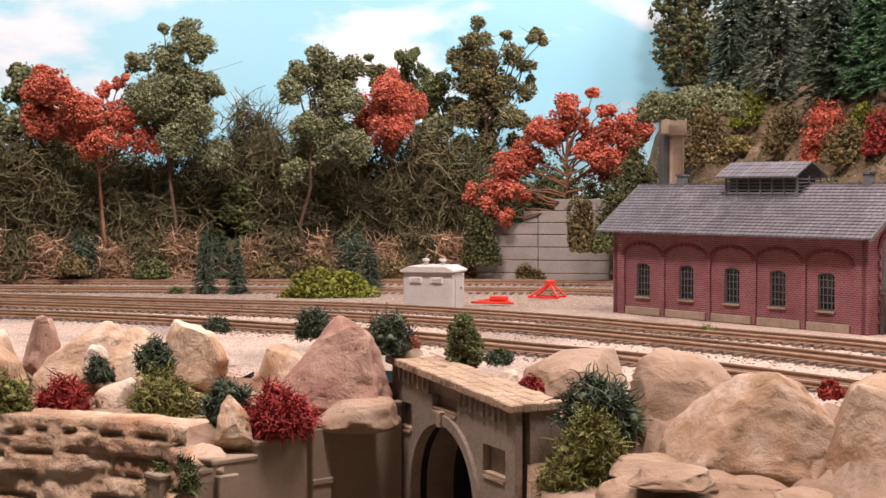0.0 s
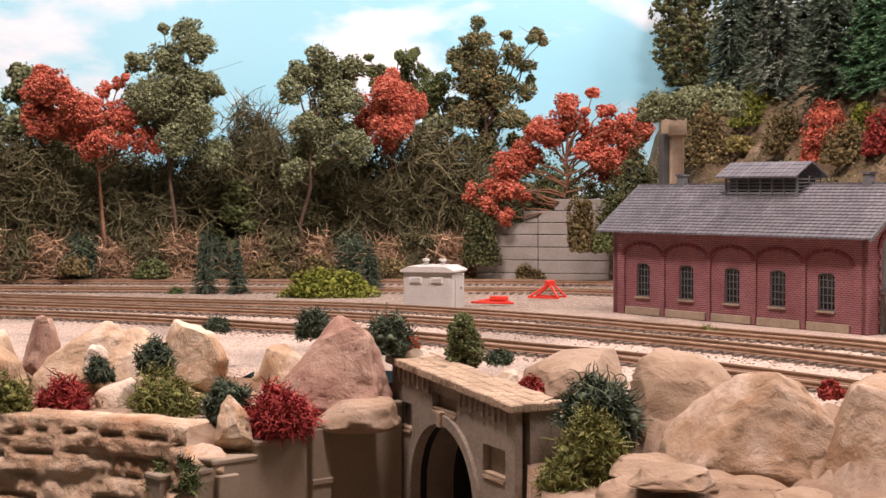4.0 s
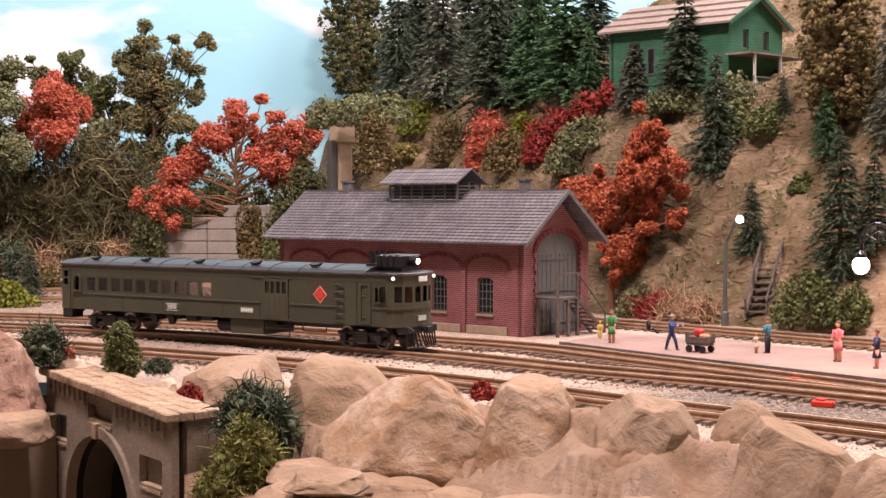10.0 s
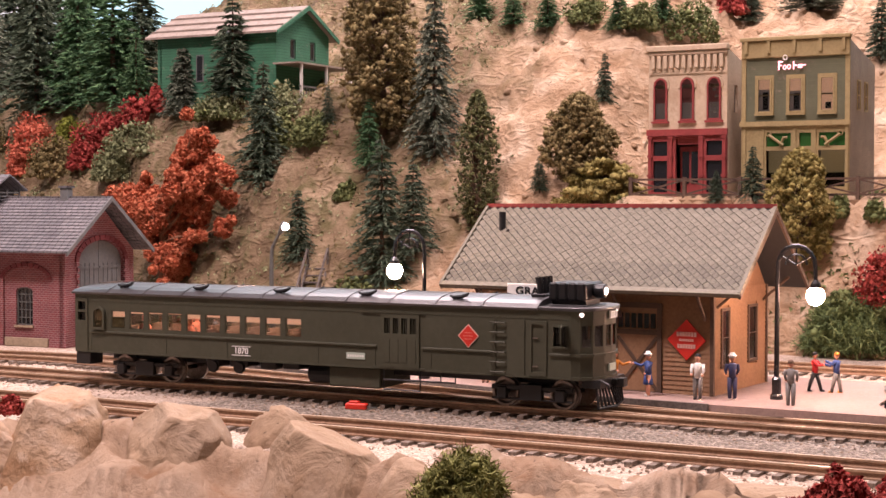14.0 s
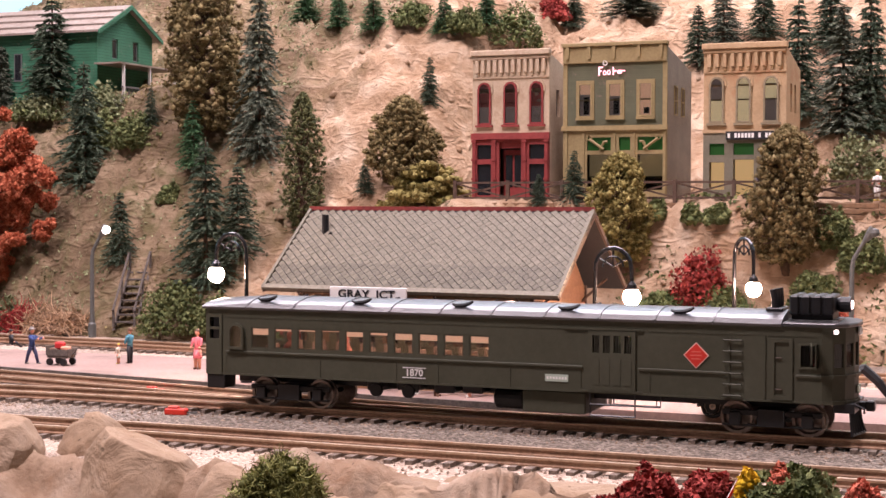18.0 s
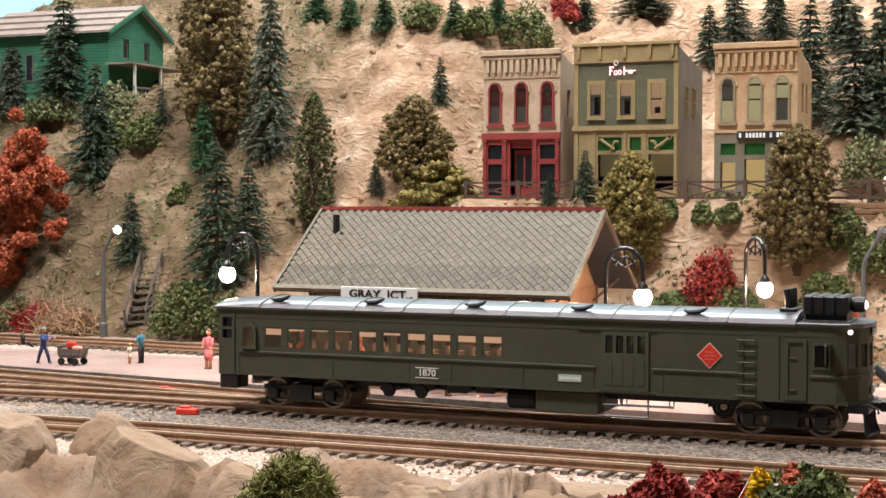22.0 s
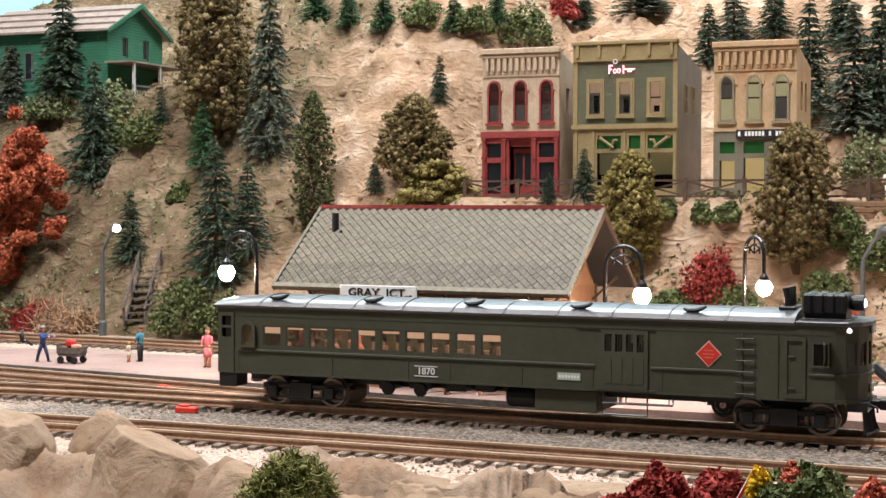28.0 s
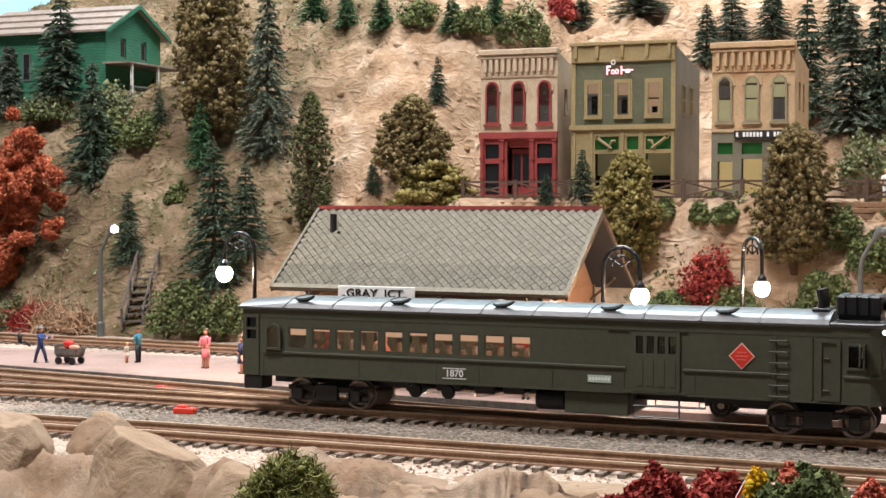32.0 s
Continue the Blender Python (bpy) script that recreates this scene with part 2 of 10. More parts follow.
F_OLIVE = foam("foliage_olive", (0.064, 0.073, 0.034), (0.186, 0.205, 0.105), (0.362, 0.394, 0.223))
F_TURN = foam("foliage_turning", (0.046, 0.059, 0.030), (0.150, 0.161, 0.075), (0.413, 0.282, 0.127))
F_GREEN = foam("foliage_green", (0.042, 0.056, 0.022), (0.118, 0.143, 0.056), (0.259, 0.277, 0.117))
F_DEEP = foam("foliage_deep_green", (0.037, 0.046, 0.021), (0.098, 0.109, 0.049), (0.201, 0.199, 0.084))
F_GOLD = foam("foliage_gold", (0.072, 0.060, 0.017), (0.230, 0.191, 0.064), (0.399, 0.340, 0.136))
F_BROWN = foam("foliage_brown", (0.049, 0.038, 0.016), (0.175, 0.137, 0.060), (0.326, 0.260, 0.130))
F_RED = foam("foliage_red", (0.264, 0.050, 0.032), (0.546, 0.138, 0.083), (0.739, 0.285, 0.185))
F_ORANGE = foam("foliage_orange", (0.213, 0.045, 0.023), (0.443, 0.123, 0.061), (0.623, 0.238, 0.131))
F_MAROON = foam("foliage_maroon", (0.120, 0.018, 0.016), (0.310, 0.050, 0.042), (0.500, 0.115, 0.091))
F_YELLOW = foam("foliage_yellow", (0.45, 0.22, 0.01), (0.70, 0.42, 0.02), (0.85, 0.60, 0.05))
F_LIME = foam("foliage_lime", (0.070, 0.085, 0.014), (0.18, 0.205, 0.035), (0.33, 0.35, 0.075))
S_OLIVE = leafy("strands_olive", (0.048, 0.044, 0.021), (0.111, 0.101, 0.048), (0.218, 0.200, 0.105))
S_BROWN = leafy("strands_brown", (0.140, 0.086, 0.056), (0.347, 0.222, 0.131), (0.633, 0.436, 0.268))
S_RED = leafy("strands_red", (0.13, 0.014, 0.014), (0.29, 0.034, 0.030), (0.46, 0.085, 0.070))
S_GREEN = leafy("strands_green", (0.034, 0.057, 0.023), (0.092, 0.132, 0.048), (0.207, 0.253, 0.098))
S_DARK = leafy("strands_dark_green", (0.022, 0.033, 0.020), (0.062, 0.088, 0.053), (0.138, 0.171, 0.105))
S_MOSS = leafy("strands_moss", (0.060, 0.064, 0.016), (0.144, 0.149, 0.041), (0.287, 0.287, 0.098))
NEEDLE = leafy("needles_blue_green", (0.021, 0.037, 0.022), (0.056, 0.085, 0.052), (0.151, 0.188, 0.127))
NEEDLE_G = leafy("needles_green", (0.019, 0.052, 0.023), (0.052, 0.128, 0.057), (0.144, 0.254, 0.113))
NEEDLE_P = leafy("needles_pale", (0.033, 0.045, 0.030), (0.091, 0.112, 0.080), (0.248, 0.269, 0.197))
BARK = speckled("bark", (0.12, 0.055, 0.03), (0.26, 0.13, 0.07), 900, 0.9, 0.5)
BARKDARK = speckled("bark_dark", (0.05, 0.03, 0.02), (0.13, 0.08, 0.05), 900, 0.9, 0.5)


def limestone(name, base, warm, pale, stain, seed, grit=1.0, beds=0.0, crinkle=0.0, other=()):
    m = Mat(name, 0.92, 0.0, 0.25)
    g = m.node("ShaderNodeMapping", Location=(seed, seed * 1.7, seed * .6))
    shift = m.node("ShaderNodeCombineXYZ", X=m.rand(), Y=m.rand(), Z=m.rand())
    m.put(g.inputs["Vector"], m.tc)
    m.put(g.inputs["Location"], shift.outputs[0])
    v = g.outputs["Vector"]
    wide, fine, mid, soft_n = m.noise(34.0, 4.0, 0.6, 0.6, v), m.noise(900.0, 4.0, 0.65, 0.0, v), m.noise(190.0, 6.0, 0.68, 0.4, v), m.noise(75.0, 5.0, 0.6, 0.5, v)
    c = m.ramp(wide, [(0.34, base), (0.50, warm), (0.66, pale)])
    c = m.mix(m.ramp(soft_n, [(0.52, (0, 0, 0)), (0.70, (0.8, 0.8, 0.8))]), c, stain)
    c = m.mix(m.ramp(mid, [(0.60, (0, 0, 0)), (0.74, (0.7, 0.7, 0.7))]), c, tuple(min(1, x * 1.18) for x in pale))
    if beds:
        lie = m.node("ShaderNodeMapping", Scale=(1.0, 1.0, 5.0), Rotation=(.05, .08, 0))
        m.put(lie.inputs["Vector"], m.tc)
        bed = m.noise(55.0, 6.0, 0.7, 0.8, lie.outputs["Vector"])
        c = m.mix(m.ramp(bed, [(0.46, (beds, beds, beds)), (0.56, (0, 0, 0))]), c, stain)
        mid = m.math("MULTIPLY_ADD", bed, 1.6, mid)
    if crinkle:
        fold = m.node("ShaderNodeTexNoise", Scale=120.0, Detail=8.0, Roughness=0.66, Lacunarity=2.1, Distortion=1.1)
        fold.noise_type = "RIDGED_MULTIFRACTAL"
        m.put(fold.inputs["Vector"], m.scaled(0.7, 0.7, 1.5))
        mid = m.math("MULTIPLY_ADD", fold.outputs["Fac"], crinkle, mid)
    # browner, olive tones to the west; some facing-away shade is put into this colour
    if other:
        at = m.node("ShaderNodeSeparateXYZ")
        m.put(at.inputs[0], m.tc)
        u = m.math("MULTIPLY_ADD", at.outputs[0], 0.5446, m.math("MULTIPLY", at.outputs[1], -0.8387))
        west = m.math("MULTIPLY_ADD", u, 4.0, m.math("MULTIPLY_ADD", m.noise(9.0, 5.0, 0.6), 1.5, 1.60))
        c2 = m.mix(m.ramp(soft_n, [(0.46, (0, 0, 0)), (0.66, (0.9, 0.9, 0.9))]), m.ramp(wide, [(0.34, other[0]), (0.50, other[1]), (0.66, other[2])]), other[3])
        c = m.mix(m.ramp(west, [(0.38, (0.9, 0.9, 0.9)), (0.62, (0, 0, 0))]), c, c2)
        c = m.mix(m.ramp(m.noise(24.0, 5.0, 0.65), [(0.58, (0, 0, 0)), (0.72, (0.55, 0.55, 0.55))]), c, other[1])
    pits = m.ramp(m.noise(330.0, 3.0, 0.5, 0.0, v), [(0.24, (1, 1, 1)), (0.32, (0, 0, 0))])
    c = m.mix(pits, c, tuple(x * 0.4 for x in base))
    m.color(c)
    m.bump(m.math("MULTIPLY_ADD", mid, 1.5 * grit, m.math("MULTIPLY_ADD", fine, 0.30 * grit, m.math("MULTIPLY", soft_n, 1.6))), 0.6, 0.0026)
    return m.m


STONES = [limestone("limestone_buff", (0.329, 0.208, 0.121), (0.455, 0.325, 0.208), (0.581, 0.464, 0.349), (0.387, 0.213, 0.107), 1.0, 0.55),
          limestone("limestone_white", (0.362, 0.238, 0.147), (0.505, 0.380, 0.256), (0.637, 0.552, 0.447), (0.437, 0.252, 0.129), 2.0, 0.55),
          limestone("limestone_pink", (0.276, 0.152, 0.110), (0.386, 0.253, 0.184), (0.506, 0.377, 0.285), (0.221, 0.110, 0.092), 3.0, 0.55),
          limestone("plaster_smooth", (0.235, 0.158, 0.101), (0.291, 0.207, 0.136), (0.332, 0.247, 0.174), (0.251, 0.166, 0.101), 4.0, 0.16),
          limestone("limestone_tan", (0.230, 0.143, 0.081), (0.340, 0.237, 0.152), (0.460, 0.363, 0.276), (0.304, 0.166, 0.083), 7.0, 0.5)]
ROCK = limestone("carved_plaster", (0.193, 0.124, 0.077), (0.251, 0.177, 0.119), (0.325, 0.248, 0.181), (0.185, 0.103, 0.056), 5.0, 0.35)
LEDGESTONE = limestone("ledge_stone", (0.34, 0.215, 0.13), (0.46, 0.325, 0.21), (0.60, 0.47, 0.34), (0.36, 0.19, 0.095), 9.0, 1.0)
PORTALSTONE = speckled("portal_stone", (0.20, 0.165, 0.125), (0.36, 0.30, 0.23), 800, 0.9, 0.5, 0.0006, wide=60, extra=(0.13, 0.105, 0.08))
CAPSTONE = speckled("cap_stone", (0.30, 0.215, 0.14), (0.52, 0.39, 0.26), 900, 0.9, 0.8, 0.0012, wide=90, extra=(0.17, 0.105, 0.06))
WINGSTONE = speckled("wing_wall_tan", (0.235, 0.185, 0.13), (0.30, 0.24, 0.17), 500, 0.9, 0.25, 0.0004, wide=25)
PLATFORM = speckled("platform_pink", (0.232, 0.160, 0.136), (0.336, 0.236, 0.204), 500, 0.9, 0.2, 0.0003, wide=30, extra=(0.200, 0.140, 0.116))
SHEDGREY = speckled("shed_grey", (0.42, 0.40, 0.36), (0.52, 0.50, 0.46), 500, 0.7, 0.15)
RETAIN = speckled("board_grey", (0.22, 0.20, 0.17), (0.35, 0.32, 0.28), 600, 0.85, 0.4, wide=60)
LAMPBLACK = plain("lamp_black", (0.010, 0.010, 0.011), 0.25, spec=0.6)
LAMPGLOW = Mat("lamp_globe", 0.3).color((1.0, 0.95, 0.92)).glow((1.0, 0.64, 0.46), 300.0).m
SMALLGLOW = Mat("lamp_bulb", 0.3).color((1.0, 0.95, 0.92)).glow((1.0, 0.82, 0.80), 25.0).m
STUCCO = speckled("facade_buff", (0.40, 0.31, 0.21), (0.54, 0.43, 0.31), 600, 0.85, 0.4, 0.0004, wide=70, extra=(0.33, 0.22, 0.14))
STUCCO_TAN = speckled("facade_tan", (0.38, 0.26, 0.14), (0.52, 0.37, 0.22), 600, 0.85, 0.3, 0.0004, wide=60, extra=(0.42, 0.22, 0.11))
STORERED = speckled("store_red", (0.185, 0.026, 0.024), (0.275, 0.044, 0.040), 600, 0.7, 0.2, wide=60)
STOREGREEN = brickwork("store_green", (0.125, 0.130, 0.080), (0.112, 0.117, 0.072), (0.098, 0.102, 0.062), 0.2, 0.0013, 0.00008)
TANTRIM = speckled("store_tan_trim", (0.20, 0.165, 0.10), (0.30, 0.245, 0.155), 600, 0.7, 0.2, wide=60)
SHOPGREY = speckled("store_grey_front", (0.135, 0.125, 0.088), (0.20, 0.18, 0.13), 600, 0.7, 0.2, wide=60)
STOREMUSTARD = speckled("store_mustard", (0.225, 0.170, 0.075), (0.32, 0.25, 0.12), 600, 0.65, 0.2, wide=60)
STORESIDE = brickwork("store_side", (0.28, 0.24, 0.19), (0.24, 0.205, 0.16), (0.19, 0.165, 0.13), 0.0026, 0.0011, 0.00012)
LITPANE = Mat("lit_pane", 0.3).color((0.70, 0.50, 0.25)).glow((1.0, 0.66, 0.30), 0.55).m
LITPINK = Mat("lit_blind", 0.5).color((0.75, 0.50, 0.38)).glow((1.0, 0.60, 0.40), 0.35).m
GREENPANE = Mat("green_pane", 0.25).color((0.016, 0.075, 0.016)).glow((0.10, 0.5, 0.07), 0.025).m
REDROOM = Mat("red_room", 0.4).color((0.20, 0.030, 0.028)).glow((0.8, 0.25, 0.22), 0.06).m
GREYCURTAIN = Mat("grey_curtain", 0.6).color((0.34, 0.29, 0.28)).glow((0.9, 0.75, 0.72), 0.06).m
PALEBLIND = Mat("pale_blind", 0.6).color((0.62, 0.53, 0.30)).glow((1.0, 0.82, 0.50), 0.40).m
SHOPROOM = Mat("shop_room", 0.6).color((0.40, 0.31, 0.16)).glow((1.0, 0.75, 0.40), 0.10).m
NEON = Mat("neon_pink", 0.4).color((0.9, 0.45, 0.5)).glow((1.0, 0.42, 0.50), 2.2).m
HOUSEGREEN = brickwork("house_green", (0.046, 0.172, 0.098), (0.040, 0.156, 0.088), (0.026, 0.10, 0.056), 0.3, 0.0021, 0.00022)
TINROOF = speckled("tin_roof", (0.180, 0.139, 0.112), (0.285, 0.232, 0.195), 400, 0.6, 0.2, wide=40, extra=(0.150, 0.098, 0.068))
FENCEWOOD = speckled("fence_wood", (0.05, 0.030, 0.022), (0.12, 0.075, 0.052), 800, 0.85, 0.4)
BOARDBROWN = speckled("board_brown", (0.15, 0.085, 0.045), (0.25, 0.15, 0.085), 500, 0.85, 0.3)
BUMPERRED = plain("bumper_red", (0.68, 0.040, 0.020), 0.5, vary=0.08)
WOODY = speckled("woody_panel", (0.075, 0.022, 0.012), (0.125, 0.042, 0.022), 700, 0.4, 0.1, spec=0.6)
WOODYRIB = plain("woody_rib", (0.130, 0.043, 0.018), 0.45)
CHROME = plain("chrome", (0.62, 0.60, 0.58), 0.2, metal=1.0)
CARCREAM = plain("car_cream", (0.62, 0.52, 0.44), 0.35)
TYRE = plain("tyre_black", (0.012, 0.012, 0.012), 0.8)
DOLL = {k: plain("doll_" + k, c, 0.6) for k, c in dict(skin=(0.62, 0.30, 0.20), blue=(0.035, 0.07, 0.22), teal=(0.06, 0.22, 0.30), red=(0.50, 0.03, 0.03), pink=(0.66, 0.17, 0.20), green=(0.05, 0.24, 0.08),
        pale=(0.60, 0.55, 0.45), black=(0.015, 0.015, 0.018), orange=(0.62, 0.22, 0.03), peach=(0.72, 0.36, 0.22), navy=(0.03, 0.035, 0.09), brown=(0.14, 0.08, 0.05), grey=(0.20, 0.19, 0.18), mint=(0.42, 0.58, 0.44), yellow=(0.60, 0.48, 0.10), white=(0.7, 0.68, 0.64)).items()}
HILLSOIL = limestone("hill_soil", (0.256, 0.164, 0.096), (0.368, 0.256, 0.164), (0.496, 0.384, 0.276), (0.248, 0.148, 0.080), 6.0, 1.0, 0.0, 1.9,
                     ((0.085, 0.058, 0.032), (0.155, 0.110, 0.064), (0.255, 0.185, 0.115), (0.085, 0.080, 0.032)))
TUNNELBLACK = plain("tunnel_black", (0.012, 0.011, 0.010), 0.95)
GRAVEL = leafy("gravel_stones", (0.106, 0.072, 0.051), (0.228, 0.164, 0.117), (0.370, 0.278, 0.204))

# ---- tools ----
NV, UV = Vector((0.8387, 0.5446, 0)), Vector((0.5446, -0.8387, 0))  # across and along the straight main track
HEAD = math.degrees(math.atan2(UV.y, UV.x))


def W(n, u, z=0.0):
    """A place given across and along the straight main track."""
    p = NV * n + UV * u
    return Vector((p.x, p.y, z))


def mesh_of(bm, mat, smooth=False):
    me = bpy.data.meshes.new("mesh")
    if smooth:
        for f in bm.faces:
            f.smooth = True
    bm.to_mesh(me)
    bm.free()
    for mm in (mat if isinstance(mat, (list, tuple)) else [mat]):
        me.materials.append(mm)
    return me


def thing(name, label, category, m=None, group="", kind="", data=None):
    ob = new(name, data)
    ob.data and setattr(ob.data, "name", name)
    if m is not None:
        ob.matrix_basis = m
    return tagged(ob, label, category, group, kind)


def part(name, bm, mat, parent, label="", m=None, smooth=False):
    """Links a bmesh, or a ready mesh, as one mesh object under a thing or a part."""
    me = bm if isinstance(bm, bpy.types.Mesh) else mesh_of(bm, mat, smooth)
    me.name = name
    ob = new(name, me)
    ob.parent = parent
    if m is not None:
        ob.matrix_basis = m
    if label:
        ob["label"] = label
    return ob


def box(bm, x0, x1, y0, y1, z0, z1, mat=0):
    vs = [bm.verts.new((x, y, z)) for x in (x0, x1) for y in (y0, y1) for z in (z0, z1)]
    for q in ((0, 1, 3, 2), (4, 6, 7, 5), (0, 4, 5, 1), (2, 3, 7, 6), (0, 2, 6, 4), (1, 5, 7, 3)):
        bm.faces.new([vs[i] for i in q]).material_index = mat
    return vs


def boxes(*rows):
    bm = bmesh.new()
    for r in rows:
        box(bm, *r)
    return bm


def bevelled(bm, w, seg=1):
    bmesh.ops.bevel(bm, geom=list(bm.edges), offset=w, segments=seg, affect="EDGES", clamp_overlap=True)
    return bm


def prism(bm, outline, axis, a, b, mat=0):
    """An outline of 2D points drawn out from a to b along axis (0 x, 1 y, 2 z)."""
    def at(p, d):
        q = list(p)
        q.insert(axis, d)
        return q
    lo, hi = [bm.verts.new(at(p, a)) for p in outline], [bm.verts.new(at(p, b)) for p in outline]
    k = len(outline)
    fs = [bm.faces.new(lo), bm.faces.new(hi)] + [bm.faces.new((lo[i], lo[(i + 1) % k], hi[(i + 1) % k], hi[i])) for i in range(k)]
    for f in fs:
        f.material_index = mat
    bmesh.ops.recalc_face_normals(bm, faces=fs)
    return fs


def tube(bm, pts, radii, seg=8, cap=True, mat=0):
    """A tube through points, with a radius at each."""
    rings, prev = [], None
    pts = [Vector(p) for p in pts]
    for i, p in enumerate(pts):
        d = (pts[min(i + 1, len(pts) - 1)] - pts[max(i - 1, 0)]).normalized()
        side = d.cross(Vector((0, 0, 1)) if abs(d.z) < 0.9 else Vector((1, 0, 0))).normalized()
        if prev is not None:
            side = (prev - d * prev.dot(d)).normalized()
        prev = side
        up = side.cross(d)
        r = radii[i] if isinstance(radii, (list, tuple)) else radii
        rings.append([bm.verts.new(p + (side * math.cos(a) + up * math.sin(a)) * r) for a in (2 * math.pi * k / seg for k in range(seg))])
    for a, b in zip(rings, rings[1:]):
        for k in range(seg):
            bm.faces.new((a[k], a[(k + 1) % seg], b[(k + 1) % seg], b[k])).material_index = mat
    if cap:
        bm.faces.new(rings[0][::-1]).material_index = mat
        bm.faces.new(rings[-1]).material_index = mat
    return rings


def lathe(bm, profile, seg=16, axis="z", at=(0, 0, 0), mat=0):
    """A profile of (radius, height) turned round an axis."""
    rings = []
    for r, h in profile:
        ring = []
        for k in range(seg):
            a = 2 * math.pi * k / seg
            p = (r * math.cos(a), r * math.sin(a), h)
            p = {"z": p, "y": (p[0], p[2], p[1]), "x": (p[2], p[0], p[1])}[axis]
            ring.append(bm.verts.new(Vector(p) + Vector(at)))
        rings.append(ring)
    for a, b in zip(rings, rings[1:]):
        for k in range(seg):
            bm.faces.new((a[k], a[(k + 1) % seg], b[(k + 1) % seg], b[k])).material_index = mat
    for ring in (rings[0], rings[-1]):
        bm.faces.new(ring).material_index = mat
    return rings


def spline(points, step=0.01):
    """A smooth curve through points, cut into even steps."""
    q = [Vector(p).to_3d() if len(p) == 2 else Vector(p) for p in points]
    q = [q[0] * 2 - q[1]] + q + [q[-1] * 2 - q[-2]]
    dense = []
    for i in range(1, len(q) - 2):
        p0, p1, p2, p3 = q[i - 1:i + 3]
        for k in range(30):
            t = k / 30
            dense.append(0.5 * (2 * p1 + (p2 - p0) * t + (2 * p0 - 5 * p1 + 4 * p2 - p3) * t * t + (3 * p1 - p0 - 3 * p2 + p3) * t ** 3))
    dense.append(q[-2])
    arc = [0.0]
    for a, b in zip(dense, dense[1:]):
        arc.append(arc[-1] + (b - a).length)
    return dense, arc


def along(curve, a):
    """The point and the direction at the arc length a of a curve from spline()."""
    dense, arc = curve
    i = min(max(int(np.searchsorted(arc, a)) - 1, 0), len(dense) - 2)
    f = (a - arc[i]) / (arc[i + 1] - arc[i])
    return dense[i].lerp(dense[i + 1], f), (dense[i + 1] - dense[i]).normalized()



# ---- tracks' lines ----
TRACKS = {
    "main": [(-.95, 1.150), (-.75, 1.156), (-.56, 1.148), (-.44, 1.128), (-.331, 1.097), (-.164, 1.031), (-.063, .980), (.0465, .893), (.105, .830),
             (.164, .756), (.205, .6935), (.2539, .6299), (.2975, .5628), (.3737, .4454), (.4827, .2776), (.646, .026)],
    "front": [(-.95, 1.075), (-.6, 1.080), (-.40, 1.045), (-.203, .971), (-.09, .898), (-.025, .853), (.033, .793), (.083, .743), (.150, .651),
              (.2007, .5689), (.236, .518), (.262, .4785), (.3165, .396), (.38, .299), (.55, .037)],
    "house": [(-.95, 1.22), (-.6, 1.225), (-.40, 1.18), (-.204, 1.110), (-.07, 1.062), (.006, 1.012), (.0735, .950), (.118, .898), (.158, .854), (.213, .790),
              (.246, .722), (.270, .670), (.2945, .6150), (.3205, .5560), (.3550, .4790), (.3737, .4454)],
    "back": [(.20, 1.13), (.25, 1.02), (.310, .915), (.355, .840), (.3934, .7690), (.46, .665), (.55, .527), (.72, .265)],
    "yard": [(-.95, 1.26), (-.5, 1.262), (-.238, 1.235), (-.08, 1.222), (.07, 1.212), (.16, 1.17)],
    "far": [(-.95, 1.36), (-.5, 1.358), (-.2, 1.335), (.03, 1.325), (.16, 1.30)],
}
CURVES = {k: spline(v) for k, v in TRACKS.items()}
RAIL_TOP, GAUGE = 0.005, 0.0165


def track(name, label):
    curve = CURVES[name]
    top = thing("track", label, "railway track", group="model railway tracks")
    length = curve[1][-1]
    for side in (-1, 1):
        bm, rings = bmesh.new(), []
        k = int(length / 0.02)
        prof = [(-.0012, .0023), (.0012, .0023), (.0012, .0027), (.0004, .0030), (.0004, .0040), (.0008, .0043), (.0008, .0050), (-.0008, .0050), (-.0008, .0043), (-.0004, .0040), (-.0004, .0030), (-.0012, .0027)]
        for i in range(k + 1):
            p, d = along(curve, length * i / k * 0.9999)
            s = Vector((d.y, -d.x, 0))
            c = p + s * side * (GAUGE / 2 + 0.0008)
            rings.append([bm.verts.new(c + s * x + Vector((0, 0, z))) for x, z in prof])
        for a, b in zip(rings, rings[1:]):
            for j in range(len(prof)):
                bm.faces.new((a[j], a[(j + 1) % len(prof)], b[(j + 1) % len(prof)], b[j])).material_index = 1 if 5 <= j <= 7 else 0
        bmesh.ops.recalc_face_normals(bm, faces=bm.faces)
        part("rail", bm, [RAIL, RAILHEAD], top)
    rnd = random.Random(name)
    tie = mesh_of(boxes((-.0012, .0012, -.0150, .0150, -.0010, .0024)), TIE)
    bm = bmesh.new()
    s, count = 0.01, 0
    while s < length - 0.01:
        p, d = along(curve, s)
        m = Matrix.Translation(p + Vector((0, 0, rnd.uniform(-.0003, .0001)))) @ Matrix.Rotation(math.atan2(d.y, d.x) + rnd.uniform(-.05, .05), 4, "Z")
        if NEAR_TIES[name][0] < s < NEAR_TIES[name][1] and count < 140:
            part("tie", tie, None, top, m=m @ Matrix.Translation((0, rnd.uniform(-.0008, .0008), 0)))
            count += 1
        else:
            vs = box(bm, -.0012, .0012, -.0150, .0150, -.0010, .0022)
            bmesh.ops.transform(bm, matrix=m, verts=vs)
        s += 0.0066
    rest = part("tie_bed", bm, TIE, top)
    rest["kind"] = "stuff"
    return top


